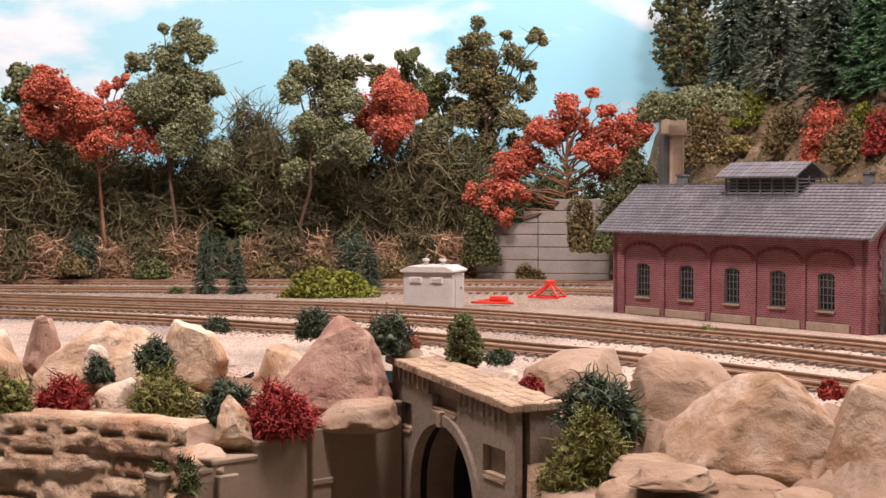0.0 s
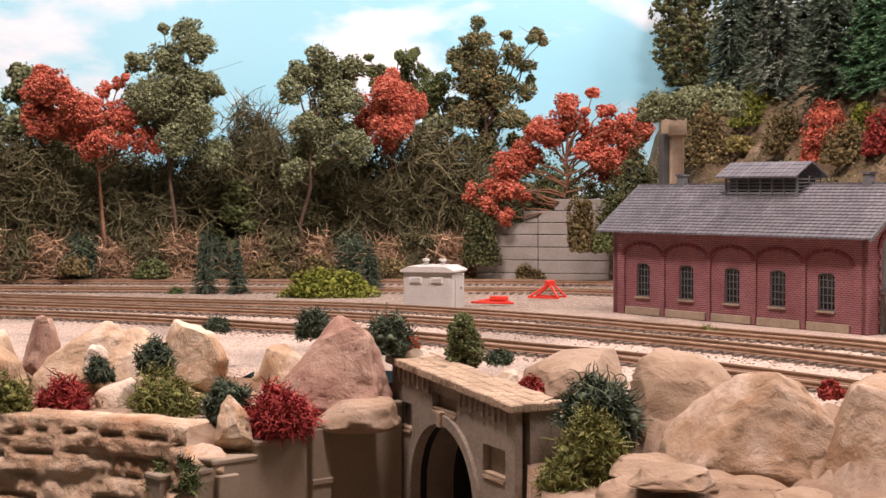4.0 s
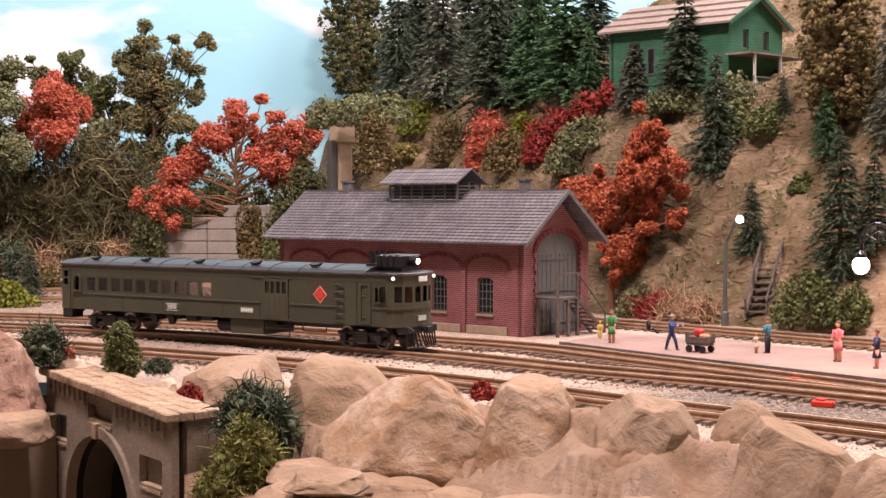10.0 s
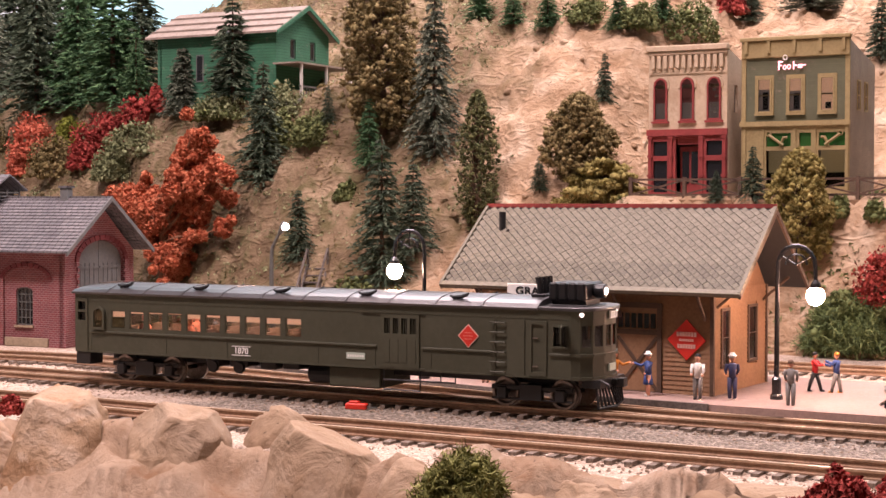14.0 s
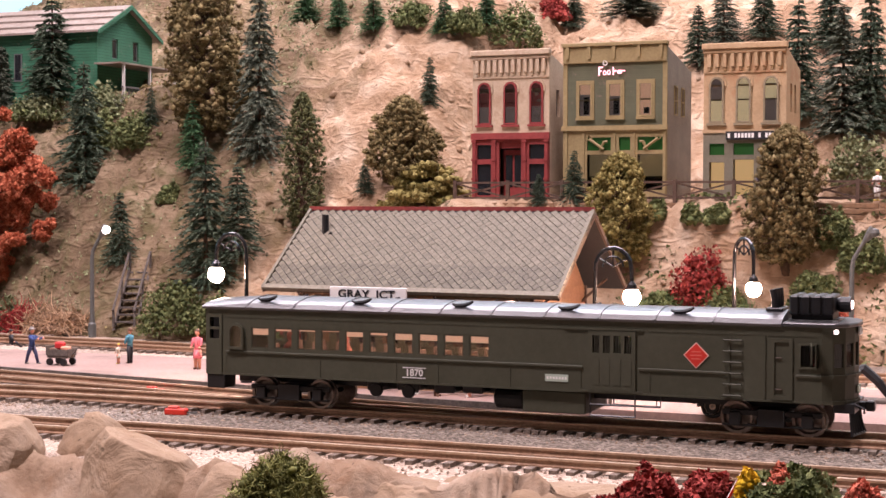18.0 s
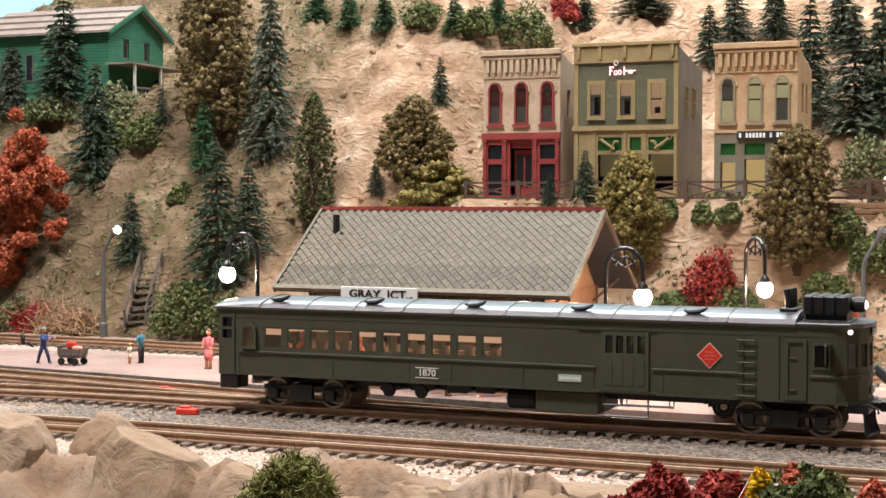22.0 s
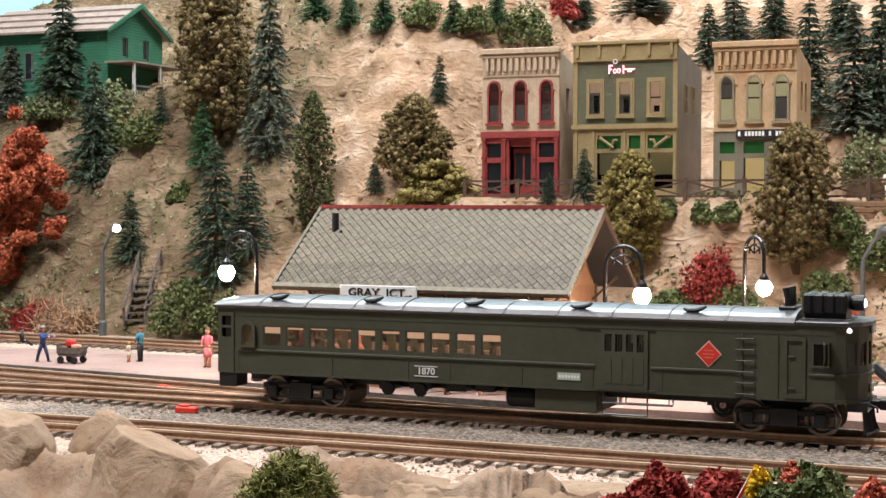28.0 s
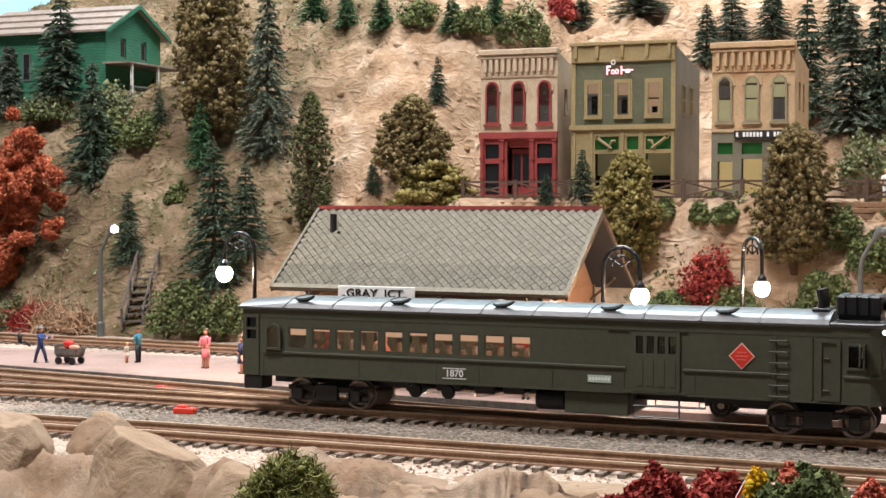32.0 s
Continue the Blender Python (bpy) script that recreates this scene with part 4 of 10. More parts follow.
def strand_bush(x, y, z, w, d, h, mat, label, seed, count=420, length=.010, width=.00035, name="bush", wiry=False):
    """A mat of curling fibres lying over one another round a filled heart."""
    rs = np.random.RandomState(seed)
    n = int(count * (3.8 if not wiry else 2.0))
    v = uneven(rs, in_ball(rs, n, .72 if not wiry else .45), .65)
    low = h < w * .9
    v[:, 2] = np.abs(v[:, 2]) if low else v[:, 2] * .5 + .5
    c = v * (w / 2, d / 2, h) * .82
    length = min(length, .26 * w) if not wiry else length
    ob = thing(name, label, "bush", pose(x, y, z), group="bushes")
    out = v * (1, 1, 1 if low else .3)
    out /= np.linalg.norm(out, axis=1)[:, None] + 1e-6
    way = rs.normal(size=v.shape)
    way -= out * (way * out).sum(1)[:, None] * .85
    c -= way / np.linalg.norm(way, axis=1)[:, None] * length * .3
    part("tangle", strands(rs, c, way, length, width * (.95 if not wiry else 1.0), mat, 2.6 if not wiry else 1.5, 4), None, ob)
    heart = uneven(rs, in_ball(rs, 150, .4), .65)
    heart[:, 2] = np.abs(heart[:, 2]) if low else heart[:, 2] * .5 + .5
    if not wiry:
        part("heart", lumps(rs, heart * (w / 2, d / 2, h) * .72, min(w, h) * .10, mat, 1, .2), None, ob)
    return ob


def foam_bush(x, y, z, w, d, h, mat, label, seed, count=90, grain=.0030):
    rs = np.random.RandomState(seed)
    count = int(count * 1.8)
    v = uneven(rs, in_ball(rs, count, .55), .55)
    v[:, 2] = np.abs(v[:, 2])
    ob = thing("bush", label, "bush", pose(x, y, z), group="bushes")
    part("clumps", lumps(rs, v * (w / 2, d / 2, h) * .88, grain * .74, mat, 0, .34), None, ob)["kind"] = "stuff"
    v2 = uneven(rs, in_ball(rs, count * 12, .72), .55)
    v2[:, 2] = np.abs(v2[:, 2])
    part("leaves", flakes(rs, v2 * (w / 2, d / 2, h) * 1.02, grain * .40, mat), None, ob)["kind"] = "stuff"
    return ob


def limb(bm, rs, a, b, r0, r1, seg=6):
    mid = [Vector(a).lerp(Vector(b), k / 4) + Vector(rs.normal(size=3)) * (Vector(b) - Vector(a)).length * .035 * (0 < k < 4) for k in range(5)]
    tube(bm, mid, [r0 + (r1 - r0) * k / 4 for k in range(5)], seg)


def clump_tree(x, y, z, h, w, mat, label, seed, trunk=.25, balls=9, grain=.0034, bark=None, fill=1.0, name="tree", fluffy=False, d=None, column=0.0):
    """A tapered trunk with limbs, each carrying a puff of foliage; column makes a close upright crown."""
    rs = np.random.RandomState(seed)
    d = d or w * .8
    ob = thing(name, label, "tree", pose(x, y, z), group="trees of the layout")
    bm = bmesh.new()
    top = np.array([rs.normal() * w * .05, 0, h * .86])
    limb(bm, rs, (0, 0, -.004), top, h * .022 + .0008, .0007, 8)
    pts, leaf = [], []
    balls = int(balls * (2.0 if not column else 3.2))
    for k in range(balls):
        t = (k + .5) / balls
        hz = h * (trunk + (1 - trunk) * t) * .95
        if column:
            wide = min(1.0, .55 + 2.2 * t) * (1 - t ** 3.0) ** .6 * rs.uniform(.55, .80)
        else:
            wide = math.sin(math.pi * min(.97, .22 + .74 * t)) ** .7 * rs.uniform(.30, .98)
        a = k * 2.4 + rs.uniform(-.5, .5)
        c = np.array([math.cos(a) * wide * w / 2, math.sin(a) * wide * d / 2, hz - h * .04])
        if column:
            size = np.array([w * .15, d * .15, min(h, w * 1.6) * .13]) * rs.uniform(.8, 1.35) * (1 - .3 * t)
        else:
            size = np.array([w * .23, d * .23, min(h, w * 1.6) * .095]) * rs.uniform(.55, 1.30) * (1 - .25 * t)
        limb(bm, rs, top * (hz / h * .82 if hz < h else .8), c, h * .006 + .0003, .0003)
        n = int(34 * fill)
        pts.append(c + uneven(rs, in_ball(rs, n, .45)) * size)
        leaf.append(c + uneven(rs, in_ball(rs, n * 12, .65)) * size * 1.16)
    part("trunk", bm, bark or BARK, ob)
    if column:
        # close upright crown of round puffs
        n = 1500
        t, a = rs.uniform(0, 1, n), rs.uniform(0, 2 * math.pi, n)
        r = np.minimum(1.0, .55 + 2.2 * t) * (1 - t ** 3) ** .6 * .86 * np.sqrt(rs.uniform(.15, 1, n))
        sway = np.array([noise.noise(Vector((math.cos(q) * 1.6, math.sin(q) * 1.6, k * 4.0 + seed))) for q, k in zip(a, t)])
        r *= 1 + .55 * sway
        c = np.stack([np.cos(a) * r * w / 2, np.sin(a) * r * d / 2, h * (trunk + (1 - trunk) * t) * .97], -1)
        part("crown", lumps(rs, c, min(w, h) * .034, mat, 0, .32), None, ob)
        leaf = np.repeat(c, 14, 0) + in_ball(rs, n * 14, .8) * min(w, h) * .040
        part("leaves", flakes(rs, leaf, min(w, h) * .012, mat), None, ob)["kind"] = "stuff"
        return ob
    part("crown", lumps(rs, np.concatenate(pts), grain * .62, mat, 1, .30), None, ob)
    part("leaves", flakes(rs, np.concatenate(leaf), grain * .42, mat), None, ob)["kind"] = "stuff"
    return ob


def puff_tree(x, y, z, top_x, top_z, puffs, mat, label, seed, grain=.0020):
    """A thin bent trunk and limbs, each ending in a ragged puff of ground foam; a puff is its offset, height and radius."""
    rs = np.random.RandomState(seed)
    ob = thing("tree", label, "tree", pose(x, y, z), group="trees of the layout")
    bm = bmesh.new()
    limb(bm, rs, (0, 0, -.012), (top_x, 0, top_z), .0019, .0011, 8)
    body, leaf = [], []
    for px, pz, r in puffs:
        c = np.array([px, rs.uniform(-1, 1) * (.010 + .5 * r), pz])
        at = min(.95, max(.35, pz / max(top_z, .01) * .75))
        root = np.array([top_x * at, 0, top_z * at])
        limb(bm, rs, root, c, .0012, .0004)
        lobes = c + in_ball(rs, 10, .75) * r * np.array([.80, .75, .70])
        for q in (c, *lobes):
            k = r * (.62 if q is c else rs.uniform(.30, .52))
            n = max(14, int(4.0 * (k / grain) ** 2))
            body.append(q + uneven(rs, in_ball(rs, n, .70), .5) * k)
            leaf.append(q + uneven(rs, in_ball(rs, n * 2, .85), .6) * k * 1.14)
        for b in range(3):
            limb(bm, rs, c, c + rs.normal(size=3) * r * .8, .0003, .0001, 4)
    part("trunk", bm, BARK if mat == F_RED else BARKDARK, ob)
    part("crown", lumps(rs, np.concatenate(body), grain * .86, mat, 0, .30), None, ob)
    part("leaves", flakes(rs, np.concatenate(leaf), grain * .55, mat), None, ob)["kind"] = "stuff"
    return ob


def arm_tree(x, y, z, arms, trunk_h, mat, label, seed, grain=.0030, clouds=8):
    """A tree of spreading arms: each arm a limb from the trunk to a place, hung with fluffy foliage along its outer half."""
    rs = np.random.RandomState(seed)
    ob = thing("tree", label, "tree", pose(x, y, z), group="trees of the layout")
    bm = bmesh.new()
    limb(bm, rs, (0, 0, -.004), (0, 0, trunk_h), .0026, .0016, 8)
    pts, leaf = [], []
    for ax, az, size in arms:
        end = np.array([ax, rs.normal() * .012, az])
        root = np.array([0, 0, min(trunk_h, az * .8)])
        limb(bm, rs, root, end, .0013, .0004)
        for k in range(clouds):
            c = root + (end - root) * (.40 + .66 * (k + .5) / clouds) + rs.normal(size=3) * size * .50
            s = size * rs.uniform(.26, .62)
            pts.append(c + uneven(rs, in_ball(rs, 26, .3)) * s * .9)
            leaf.append(c + uneven(rs, in_ball(rs, 420, .45)) * s * 1.3)
            for b in range(2):
                limb(bm, rs, c, c + rs.normal(size=3) * s, .0003, .0001, 4)
    part("trunk", bm, BARK, ob)
    part("crown", lumps(rs, np.concatenate(pts), grain * .55, mat, 1, .34), None, ob)
    part("leaves", flakes(rs, np.concatenate(leaf), grain * .42, mat), None, ob)["kind"] = "stuff"
    return ob


CONIFERS = {}


def conifer_mesh(mat, seed):
    """Drooping twigs and needles of a fir one metre high and about 0.36 wide."""
    rs = np.random.RandomState(seed)
    tri = []
    levels = 26
    for i in range(levels):
        t = i / levels
        zc = .06 + .92 * t + rs.uniform(-.01, .01)
        reach = .205 * (1 - t) ** .80 + .014
        for a in rs.uniform(0, 2 * math.pi, 13 if t < .75 else 8):
            r = reach * rs.uniform(.55, 1.22)
            d = np.array([math.cos(a), math.sin(a), 0])
            s = np.array([-d[1], d[0], 0])
            droop = rs.uniform(.25, 1.0)
            for k in range(9):
                g = (k + .4) / 9
                p = d * r * g + np.array([0, 0, zc + r * (.30 * g - droop * g * g)])
                for sg in (-1, 1, 0):
                    ln = .058 * (1 - .4 * g) * (1 - .5 * t) * rs.uniform(.6, 1.25)
                    e = p + (d * .85 + s * sg * rs.uniform(.25, .75) + np.array([0, 0, rs.uniform(-.75, .10)])) * ln
                    o = s * .0062 if sg == 0 else np.array([rs.normal() * .003, rs.normal() * .003, .0068])
                    tri += [p - o, p + o, e]
    tri = np.array(tri)
    return raw_mesh(tri, np.arange(len(tri)).reshape(-1, 3), mat, False)


def conifer(x, y, z, h, w, kind, seed, label=""):
    mat = (NEEDLE, NEEDLE_G, NEEDLE_P)[kind]
    key = (kind, seed % 3)
    if key not in CONIFERS:
        bm = bmesh.new()
        tube(bm, [(0, 0, -.03), (0, 0, .45), (0, 0, .97)], [.016, .011, .003], 6)
        CONIFERS[key] = (conifer_mesh(mat, 40 + kind * 3 + seed % 3), mesh_of(bm, BARKDARK))
    crown, stem = CONIFERS[key]
    ob = thing("fir_tree", label or ("dark blue-green model fir on the slope", "bright green model fir on the slope", "pale frosted model fir on the slope")[kind], "tree", pose(x, y, z, 0, 0, seed * 77 % 360), group="firs")
    sc = Matrix.Diagonal((w / .36, w / .36, h, 1))
    part("trunk", stem, None, ob, m=sc)
    part("needles", crown, None, ob, m=sc)
    return ob

# ---- engine house ----
def engine_house(m):
    L, D, TOP, RIDGE = 0.2005, 0.063, 0.0530, 0.0822
    h = thing("engine_house", "red brick engine house with grey shingle roof and arched windows", "engine house", m)
    bays = [(0.0105, 0.0425), (0.0455, 0.0795), (0.0825, 0.1160), (0.1190, 0.1550), (0.1580, 0.1910)]
    mids = [0.0286, 0.0640, 0.0993, 0.1370, 0.1751]
    wins = [arched(c - .0059, c + .0059, .0117, .0310, .0332, 6) for c in mids]
    part("side_wall", panel(rect(0, L, 0, TOP), wins, 0.003), BRICK, h, m=Matrix.Translation((0, -0.0014, 0)))
    part("pilaster_layer", panel(rect(-0.001, L + 0.001, 0, TOP), [arched(a, b, -0.0 + 0.0002, .0375, .0447) for a, b in bays], 0.00135), BRICK, h, "brick pilasters with round arches between them")
    for a, b in bays:
        c, r = (a + b) / 2, (b - a) / 2
        bm = bmesh.new()
        for k in range(13):
            t0, t1 = math.pi * (k + 0.08) / 13, math.pi * (k + 0.92) / 13
            q = [(c + rr * math.cos(t), .0375 + (rr - r + .0072) * math.sin(t)) for rr, t in ((r, t0), (r + .0022, t0), (r + .0022, t1), (r, t1))]
            prism(bm, q, 1, -0.0006, 0.0005)
        part("brick_arch", bm, BRICKDARK, h)
        part("stone_base", bevelled(boxes((a + .0008, b - .0008, -0.0012, 0.0004, 0, 0.0049)), 0.0003), STONEBASE, h, "buff stone base panel")
    for c in mids:
        win = window_parts(h, "window", c - .0059, c + .0059, .0117, .0332, -.0032, .0008, IRON, DARKGLASS, 4, 5, 1, .0022, bar=.0005)
        part("sill", boxes((c - .0066, c + .0066, .0006, .0022, .0105, .0117)), STONEBASE, win)
    part("rear_wall", boxes((0, L, -D, -D + .003, 0, TOP)), BRICK, h)
    turn = END
    gable = [(0, 0), (D, 0), (D, TOP), (D / 2, RIDGE - 0.002), (0, TOP)]
    door = arched(.0125, .0540, 0.0002, .0470, .0590, 12)
    part("front_wall", panel(gable, [door], 0.003), BRICK, h, "brick gable with a tall arched doorway", m=Matrix.Translation((0.0002, 0, 0)) @ turn)
    part("far_gable", panel(gable, [], 0.003), BRICK, h, m=Matrix.Translation((L - 0.003, 0, 0)) @ turn)
    bm = bmesh.new()
    for k in range(15):
        t0, t1 = math.pi * (k + .06) / 15, math.pi * (k + .94) / 15
        q = [(-(.03325 + (.02075 + d) * math.cos(t)), .0470 + (.0120 + d) * math.sin(t)) for d, t in ((0, t0), (.0030, t0), (.0030, t1), (0, t1))]
        prism(bm, q, 0, -.0008, .001)
    part("door_arch", bm, BRICKDARK, h, "ring of darker bricks over the doorway")
    for k in range(14):
        z = 0.002 + k * 0.0033
        for y0, y1 in ((-.0125, -.0100 if k % 2 else -.0112), (-.0540, -.0562 if k % 2 else -.0550), (-.0002, -.0024 if k % 2 else -.0012)):
            part("quoin", boxes((-.0009, .001, min(y0, y1), max(y0, y1), z, z + .0020)), BRICK, h)
    for a, b, lab in ((.0128, .0331, "grey plank door leaf"), (.0334, .0537, "grey plank door leaf")):
        q = [(a, .0006)] + [(b, .0006)] + [(x, .0470 + .0116 * math.sqrt(max(0, 1 - ((x - .03325) / .0206) ** 2))) for x in np.linspace(b, a, 9)]
        leaf = part("door_leaf", panel(q, [], .0012), DOORGREY, h, lab, m=Matrix.Translation((.0022, 0, 0)) @ turn)
        for z in (.006, .0245, .043):
            part("door_rail", boxes((a + .0006, b - .0006, .0001, .0006, z, z + .0012)), DOORGREY, leaf)
        for k in range(1, 5):
            x = a + (b - a) * k / 5
            part("batten", boxes((x - .0002, x + .0002, .0001, .00035, .001, .046)), DOORGREY, leaf)
    # roof of overlapping courses
    for side in (0, 1):
        def slope(s):
            y = -D / 2 + (D / 2 + .008) * (1 - s) if side == 0 else -D / 2 - (D / 2 + .008) * (1 - s)
            return y, .0522 + (RIDGE - .0522) * s
        for k in range(17):
            (y0, z0), (y1, z1) = slope(k / 17), slope((k + 1.25) / 17 if k < 16 else 1.0)
            bm = bmesh.new()
            wob = 0.0002 * math.sin(k * 7.3)
            prism(bm, [(y0, z0 + .0003), (y0, z0 + .0015), (y1, z1 + .0008), (y1, z1 - .0002)], 0, -.0085 + wob, L + .0085 + wob)
            part("shingle_course", bm, SLATE, h)
        (y0, z0), (y1, z1) = slope(0), slope(1)
        for x in (-.0092, L + .0082):
            bm = bmesh.new()
            prism(bm, [(y0, z0 - .0012), (y0, z0 + .0014), (y1, z1 + .0016), (y1, z1 - .0012)], 0, x, x + .001)
            part("bargeboard", bm, DOORGREY, h)
    part("ridge_cap", boxes((-.0085, L + .0085, -D / 2 - .001, -D / 2 + .001, RIDGE + .0002, RIDGE + .0016)), SLATE, h)
    # louvred ventilator on the ridge
    v = part("ventilator", boxes((.0670, .1230, -.0420, -.0210, .0735, .0765)), DOORGREY, h, "long louvred roof ventilator")
    for i in range(7):
        x = .0672 + i * .0092
        part("post", boxes((x - .0005, x + .0005, -.0212, -.0204, .0760, .0880)), DOORGREY, v)
    for i in range(3):
        y = -.0212 - i * .0104
        part("post", boxes((.0664, .0671, y - .0006, y + .0002, .0760, .0880)), DOORGREY, v)
    for k in range(5):
        z = .0772 + k * .0021
        for y, s in ((-.0210, 1), (-.0420, -1)):
            bm = bmesh.new()
            prism(bm, [(y - .0005 * s, z + .0008), (y + .0003 * s, z - .0002), (y + .0004 * s, z), (y - .0004 * s, z + .0010)], 0, .0668, .1232)
            part("louvre", bm, DOORGREY, v)
        part("louvre", boxes((.0664, .0672, -.0418, -.0212, z, z + .0007)), DOORGREY, v)
    part("inner_box", boxes((.0690, .1210, -.0400, -.0230, .0760, .0875)), BLACK, v)
    for s in (1, -1):
        bm = bmesh.new()
        for k in range(4):
            f0, f1 = k / 4, (k + 1.2) / 4
            y0, y1 = -.0315 + s * .0150 * (1 - f0), -.0315 + s * .0150 * max(0, 1 - f1)
            z0, z1 = .0868 + .0090 * f0, .0868 + .0090 * min(1, f1)
            prism(bm, [(y0, z0), (y0, z0 + .0011), (y1, z1 + .0008), (y1, z1)], 0, .0640, .1278)
        part("ventilator_roof", bm, SLATE, v)
    for x in (.0233, .1704):
        p = part("chimney", bevelled(boxes((x - .0026, x + .0026, -.0341, -.0289, .0790, .0885)), .0003), DOORGREY, h, "small square grey chimney")
        part("cap", boxes((x - .0033, x + .0033, -.0348, -.0282, .0885, .0898)), SLATE, p)
    # timber landing and stair at the doors
    st = thing("loading_stair", "small grey timber landing with steps and a handrail", "stairs", m @ Matrix.Translation((0, 0, 0)))
    part("deck", boxes((-.0170, -.0010, -.0310, -.0108, .0210, .0222)), WOODGREY, st)
    for x, y in ((-.0162, -.0116), (-.0162, -.0300), (-.0020, -.0116), (-.0020, -.0300), (-.0162, -.0210)):
        part("post", boxes((x - .0008, x + .0008, y - .0008, y + .0008, 0, .0210)), WOODGREY, st)
    for y in (-.0112, -.0300):
        part("rail_post", boxes((-.0168, -.0156, y - .0006, y + .0006, .0222, .0360)), WOODGREY, st)
    part("handrail", boxes((-.0168, -.0156, -.0306, -.0108, .0350, .0362)), WOODGREY, st)
    for k in range(8):
        y = -.0322 - k * .0030
        z = .0198 - k * .0026
        part("step", boxes((-.0168, -.0070, y - .0017, y + .0013, z, z + .0007)), WOODGREY, st)
    for x in (-.0170, -.0072):
        bm = bmesh.new()
        prism(bm, [(-.0306, .0212), (-.0306, .0190), (-.0560, -.0008), (-.0580, .0000)], 0, x, x + .0008)
        part("stringer", bm, WOODGREY, st)
    bm = bmesh.new()
    tube(bm, [(-.0165, -.0300, .0360), (-.0165, -.0570, .0120), (-.0165, -.0570, 0)], .0005, 6)
    part("sloping_handrail", bm, WOODGREY, st)
    return h


engine_house(pose(.231, .865, .0012, 0, 0, 126.56))

# ---- station building ----
def clapboards(parent, x0, x1, z0, z1, holes, step, m, thick=.0006):
    """Lapped boards between the openings, each a part."""
    z = z0
    while z < z1 - 1e-5:
        top = min(z + step, z1)
        cuts = sorted((a, b) for a, b, c, d in holes if c < top - step * .3 and d > z + step * .3)
        at = x0
        for a, b in cuts + [(x1, x1)]:
            if a - at > .0004:
                prism_q = [(0, z), (thick, z), (thick * .15, top + .0002), (0, top + .0002)]
                bm = bmesh.new()
                prism(bm, prism_q, 0, at, a)
                part("clapboard", bm, DEPOTWOOD, parent, m=m)
            at = max(at, b)
        z += step


def depot(m):
    L, D, TOP, RIDGE = 0.108, 0.0608, 0.0425, 0.0758
    d = thing("station_building", "brown clapboard station with a diamond slate roof", "station", m)
    holes = [(.0894, .1003, 0, .0355), (.0219, .0431, 0, .0362), (.0570, .0800, 0, .0345)]
    part("side_wall", panel(rect(0, L, 0, TOP), [], .002), DEPOTTRIM, d, m=Matrix.Translation((0, -.0003, 0)))
    part("rear_wall", boxes((0, L, -D, -D + .002, 0, TOP)), DEPOTWOOD, d)
    turn = END
    gable = [(0, 0), (D, 0), (D, TOP), (D / 2, RIDGE - .002), (0, TOP)]
    part("end_wall", panel(gable, [], .002), DEPOTWOOD, d, m=Matrix.Translation((.0003, 0, 0)) @ turn)
    part("far_end_wall", panel(gable, [], .002), DEPOTWOOD, d, m=Matrix.Translation((L - .002, 0, 0)) @ turn)
    clapboards(d, .0008, L - .0008, 0, TOP, holes, .0019, Matrix.Identity(4))
    ends = [(.0080, .0172, .0105, .0348), (.0380, .0490, .0105, .0348)]
    clapboards(d, .0008, D - .0008, 0, TOP, ends, .0019, END)
    for x, y in ((-.0004, .0004), (L - .0004, .0004), (-.0004, -D + .0006)):
        part("corner_board", boxes((x - .0006, x + .0010, y - .0010, y + .0006, 0, TOP)), DEPOTTRIM, d)
    for a, b, z0, z1 in ends:
        win = window_parts(d, "end_window", a, b, z0, z1, .0002, .0012, DEPOTTRIM, DARKGLASS, 1, 2, 1)
        win.matrix_basis = turn @ win.matrix_basis
    # passenger door with a transom
    dr = part("passenger_door", boxes((.0906, .0990, -.0002, .0006, .0004, .0275)), DEPOTWOOD, d, "panelled brown passenger door")
    for z0, z1 in ((.002, .010), (.012, .0255)):
        part("door_panel", boxes((.0918, .0946, .0006, .0010, z0, z1), (.0952, .0980, .0006, .0010, z0, z1)), DEPOTWOOD, dr)
    part("door_frame", panel(rect(.0890, .1006, 0, .0358), [rect(.0904, .0992, .0003, .0278), rect(.0904, .0992, .0290, .0346)], .0012), DEPOTTRIM, d, m=Matrix.Translation((0, .0012, 0)))
    part("transom_pane", boxes((.0904, .0992, 0, .0003, .0290, .0346)), DARKGLASS, d)
    # bay with tall windows
    bay = part("bay", boxes((.0640, .0805, -.0002, .0058, 0, .0340)), DEPOTWOOD, d, "projecting window bay")
    window_parts(bay, "bay_window", .0660, .0790, .0125, .0325, .0059, .0013, DEPOTTRIM, DARKGLASS, 3, 2, 1)
    part("bay_panel", boxes((.0660, .0790, .0058, .0062, .0020, .0100)), DEPOTTRIM, bay)
    sw = window_parts(bay, "bay_side_window", .0008, .0052, .0125, .0325, .0002, .0008, DEPOTTRIM, DARKGLASS, 1, 2, 1)
    sw.matrix_basis = Matrix.Translation((.0640, .0058, 0)) @ turn @ sw.matrix_basis
    window_parts(d, "tall_window", .0565, .0630, .0095, .0335, .0003, .0010, DEPOTTRIM, DARKGLASS, 2, 2, 1)
    # freight door
    fd = part("freight_door", boxes((.0235, .0415, -.0002, .0005, .0004, .0345)), DEPOTWOOD, d, "wide plank freight door with cross braces and a row of lights")
    part("door_frame", panel(rect(.0215, .0435, 0, .0366), [rect(.0235, .0415, .0003, .0345)], .0013), DEPOTTRIM, fd, m=Matrix.Translation((0, .0013, 0)))
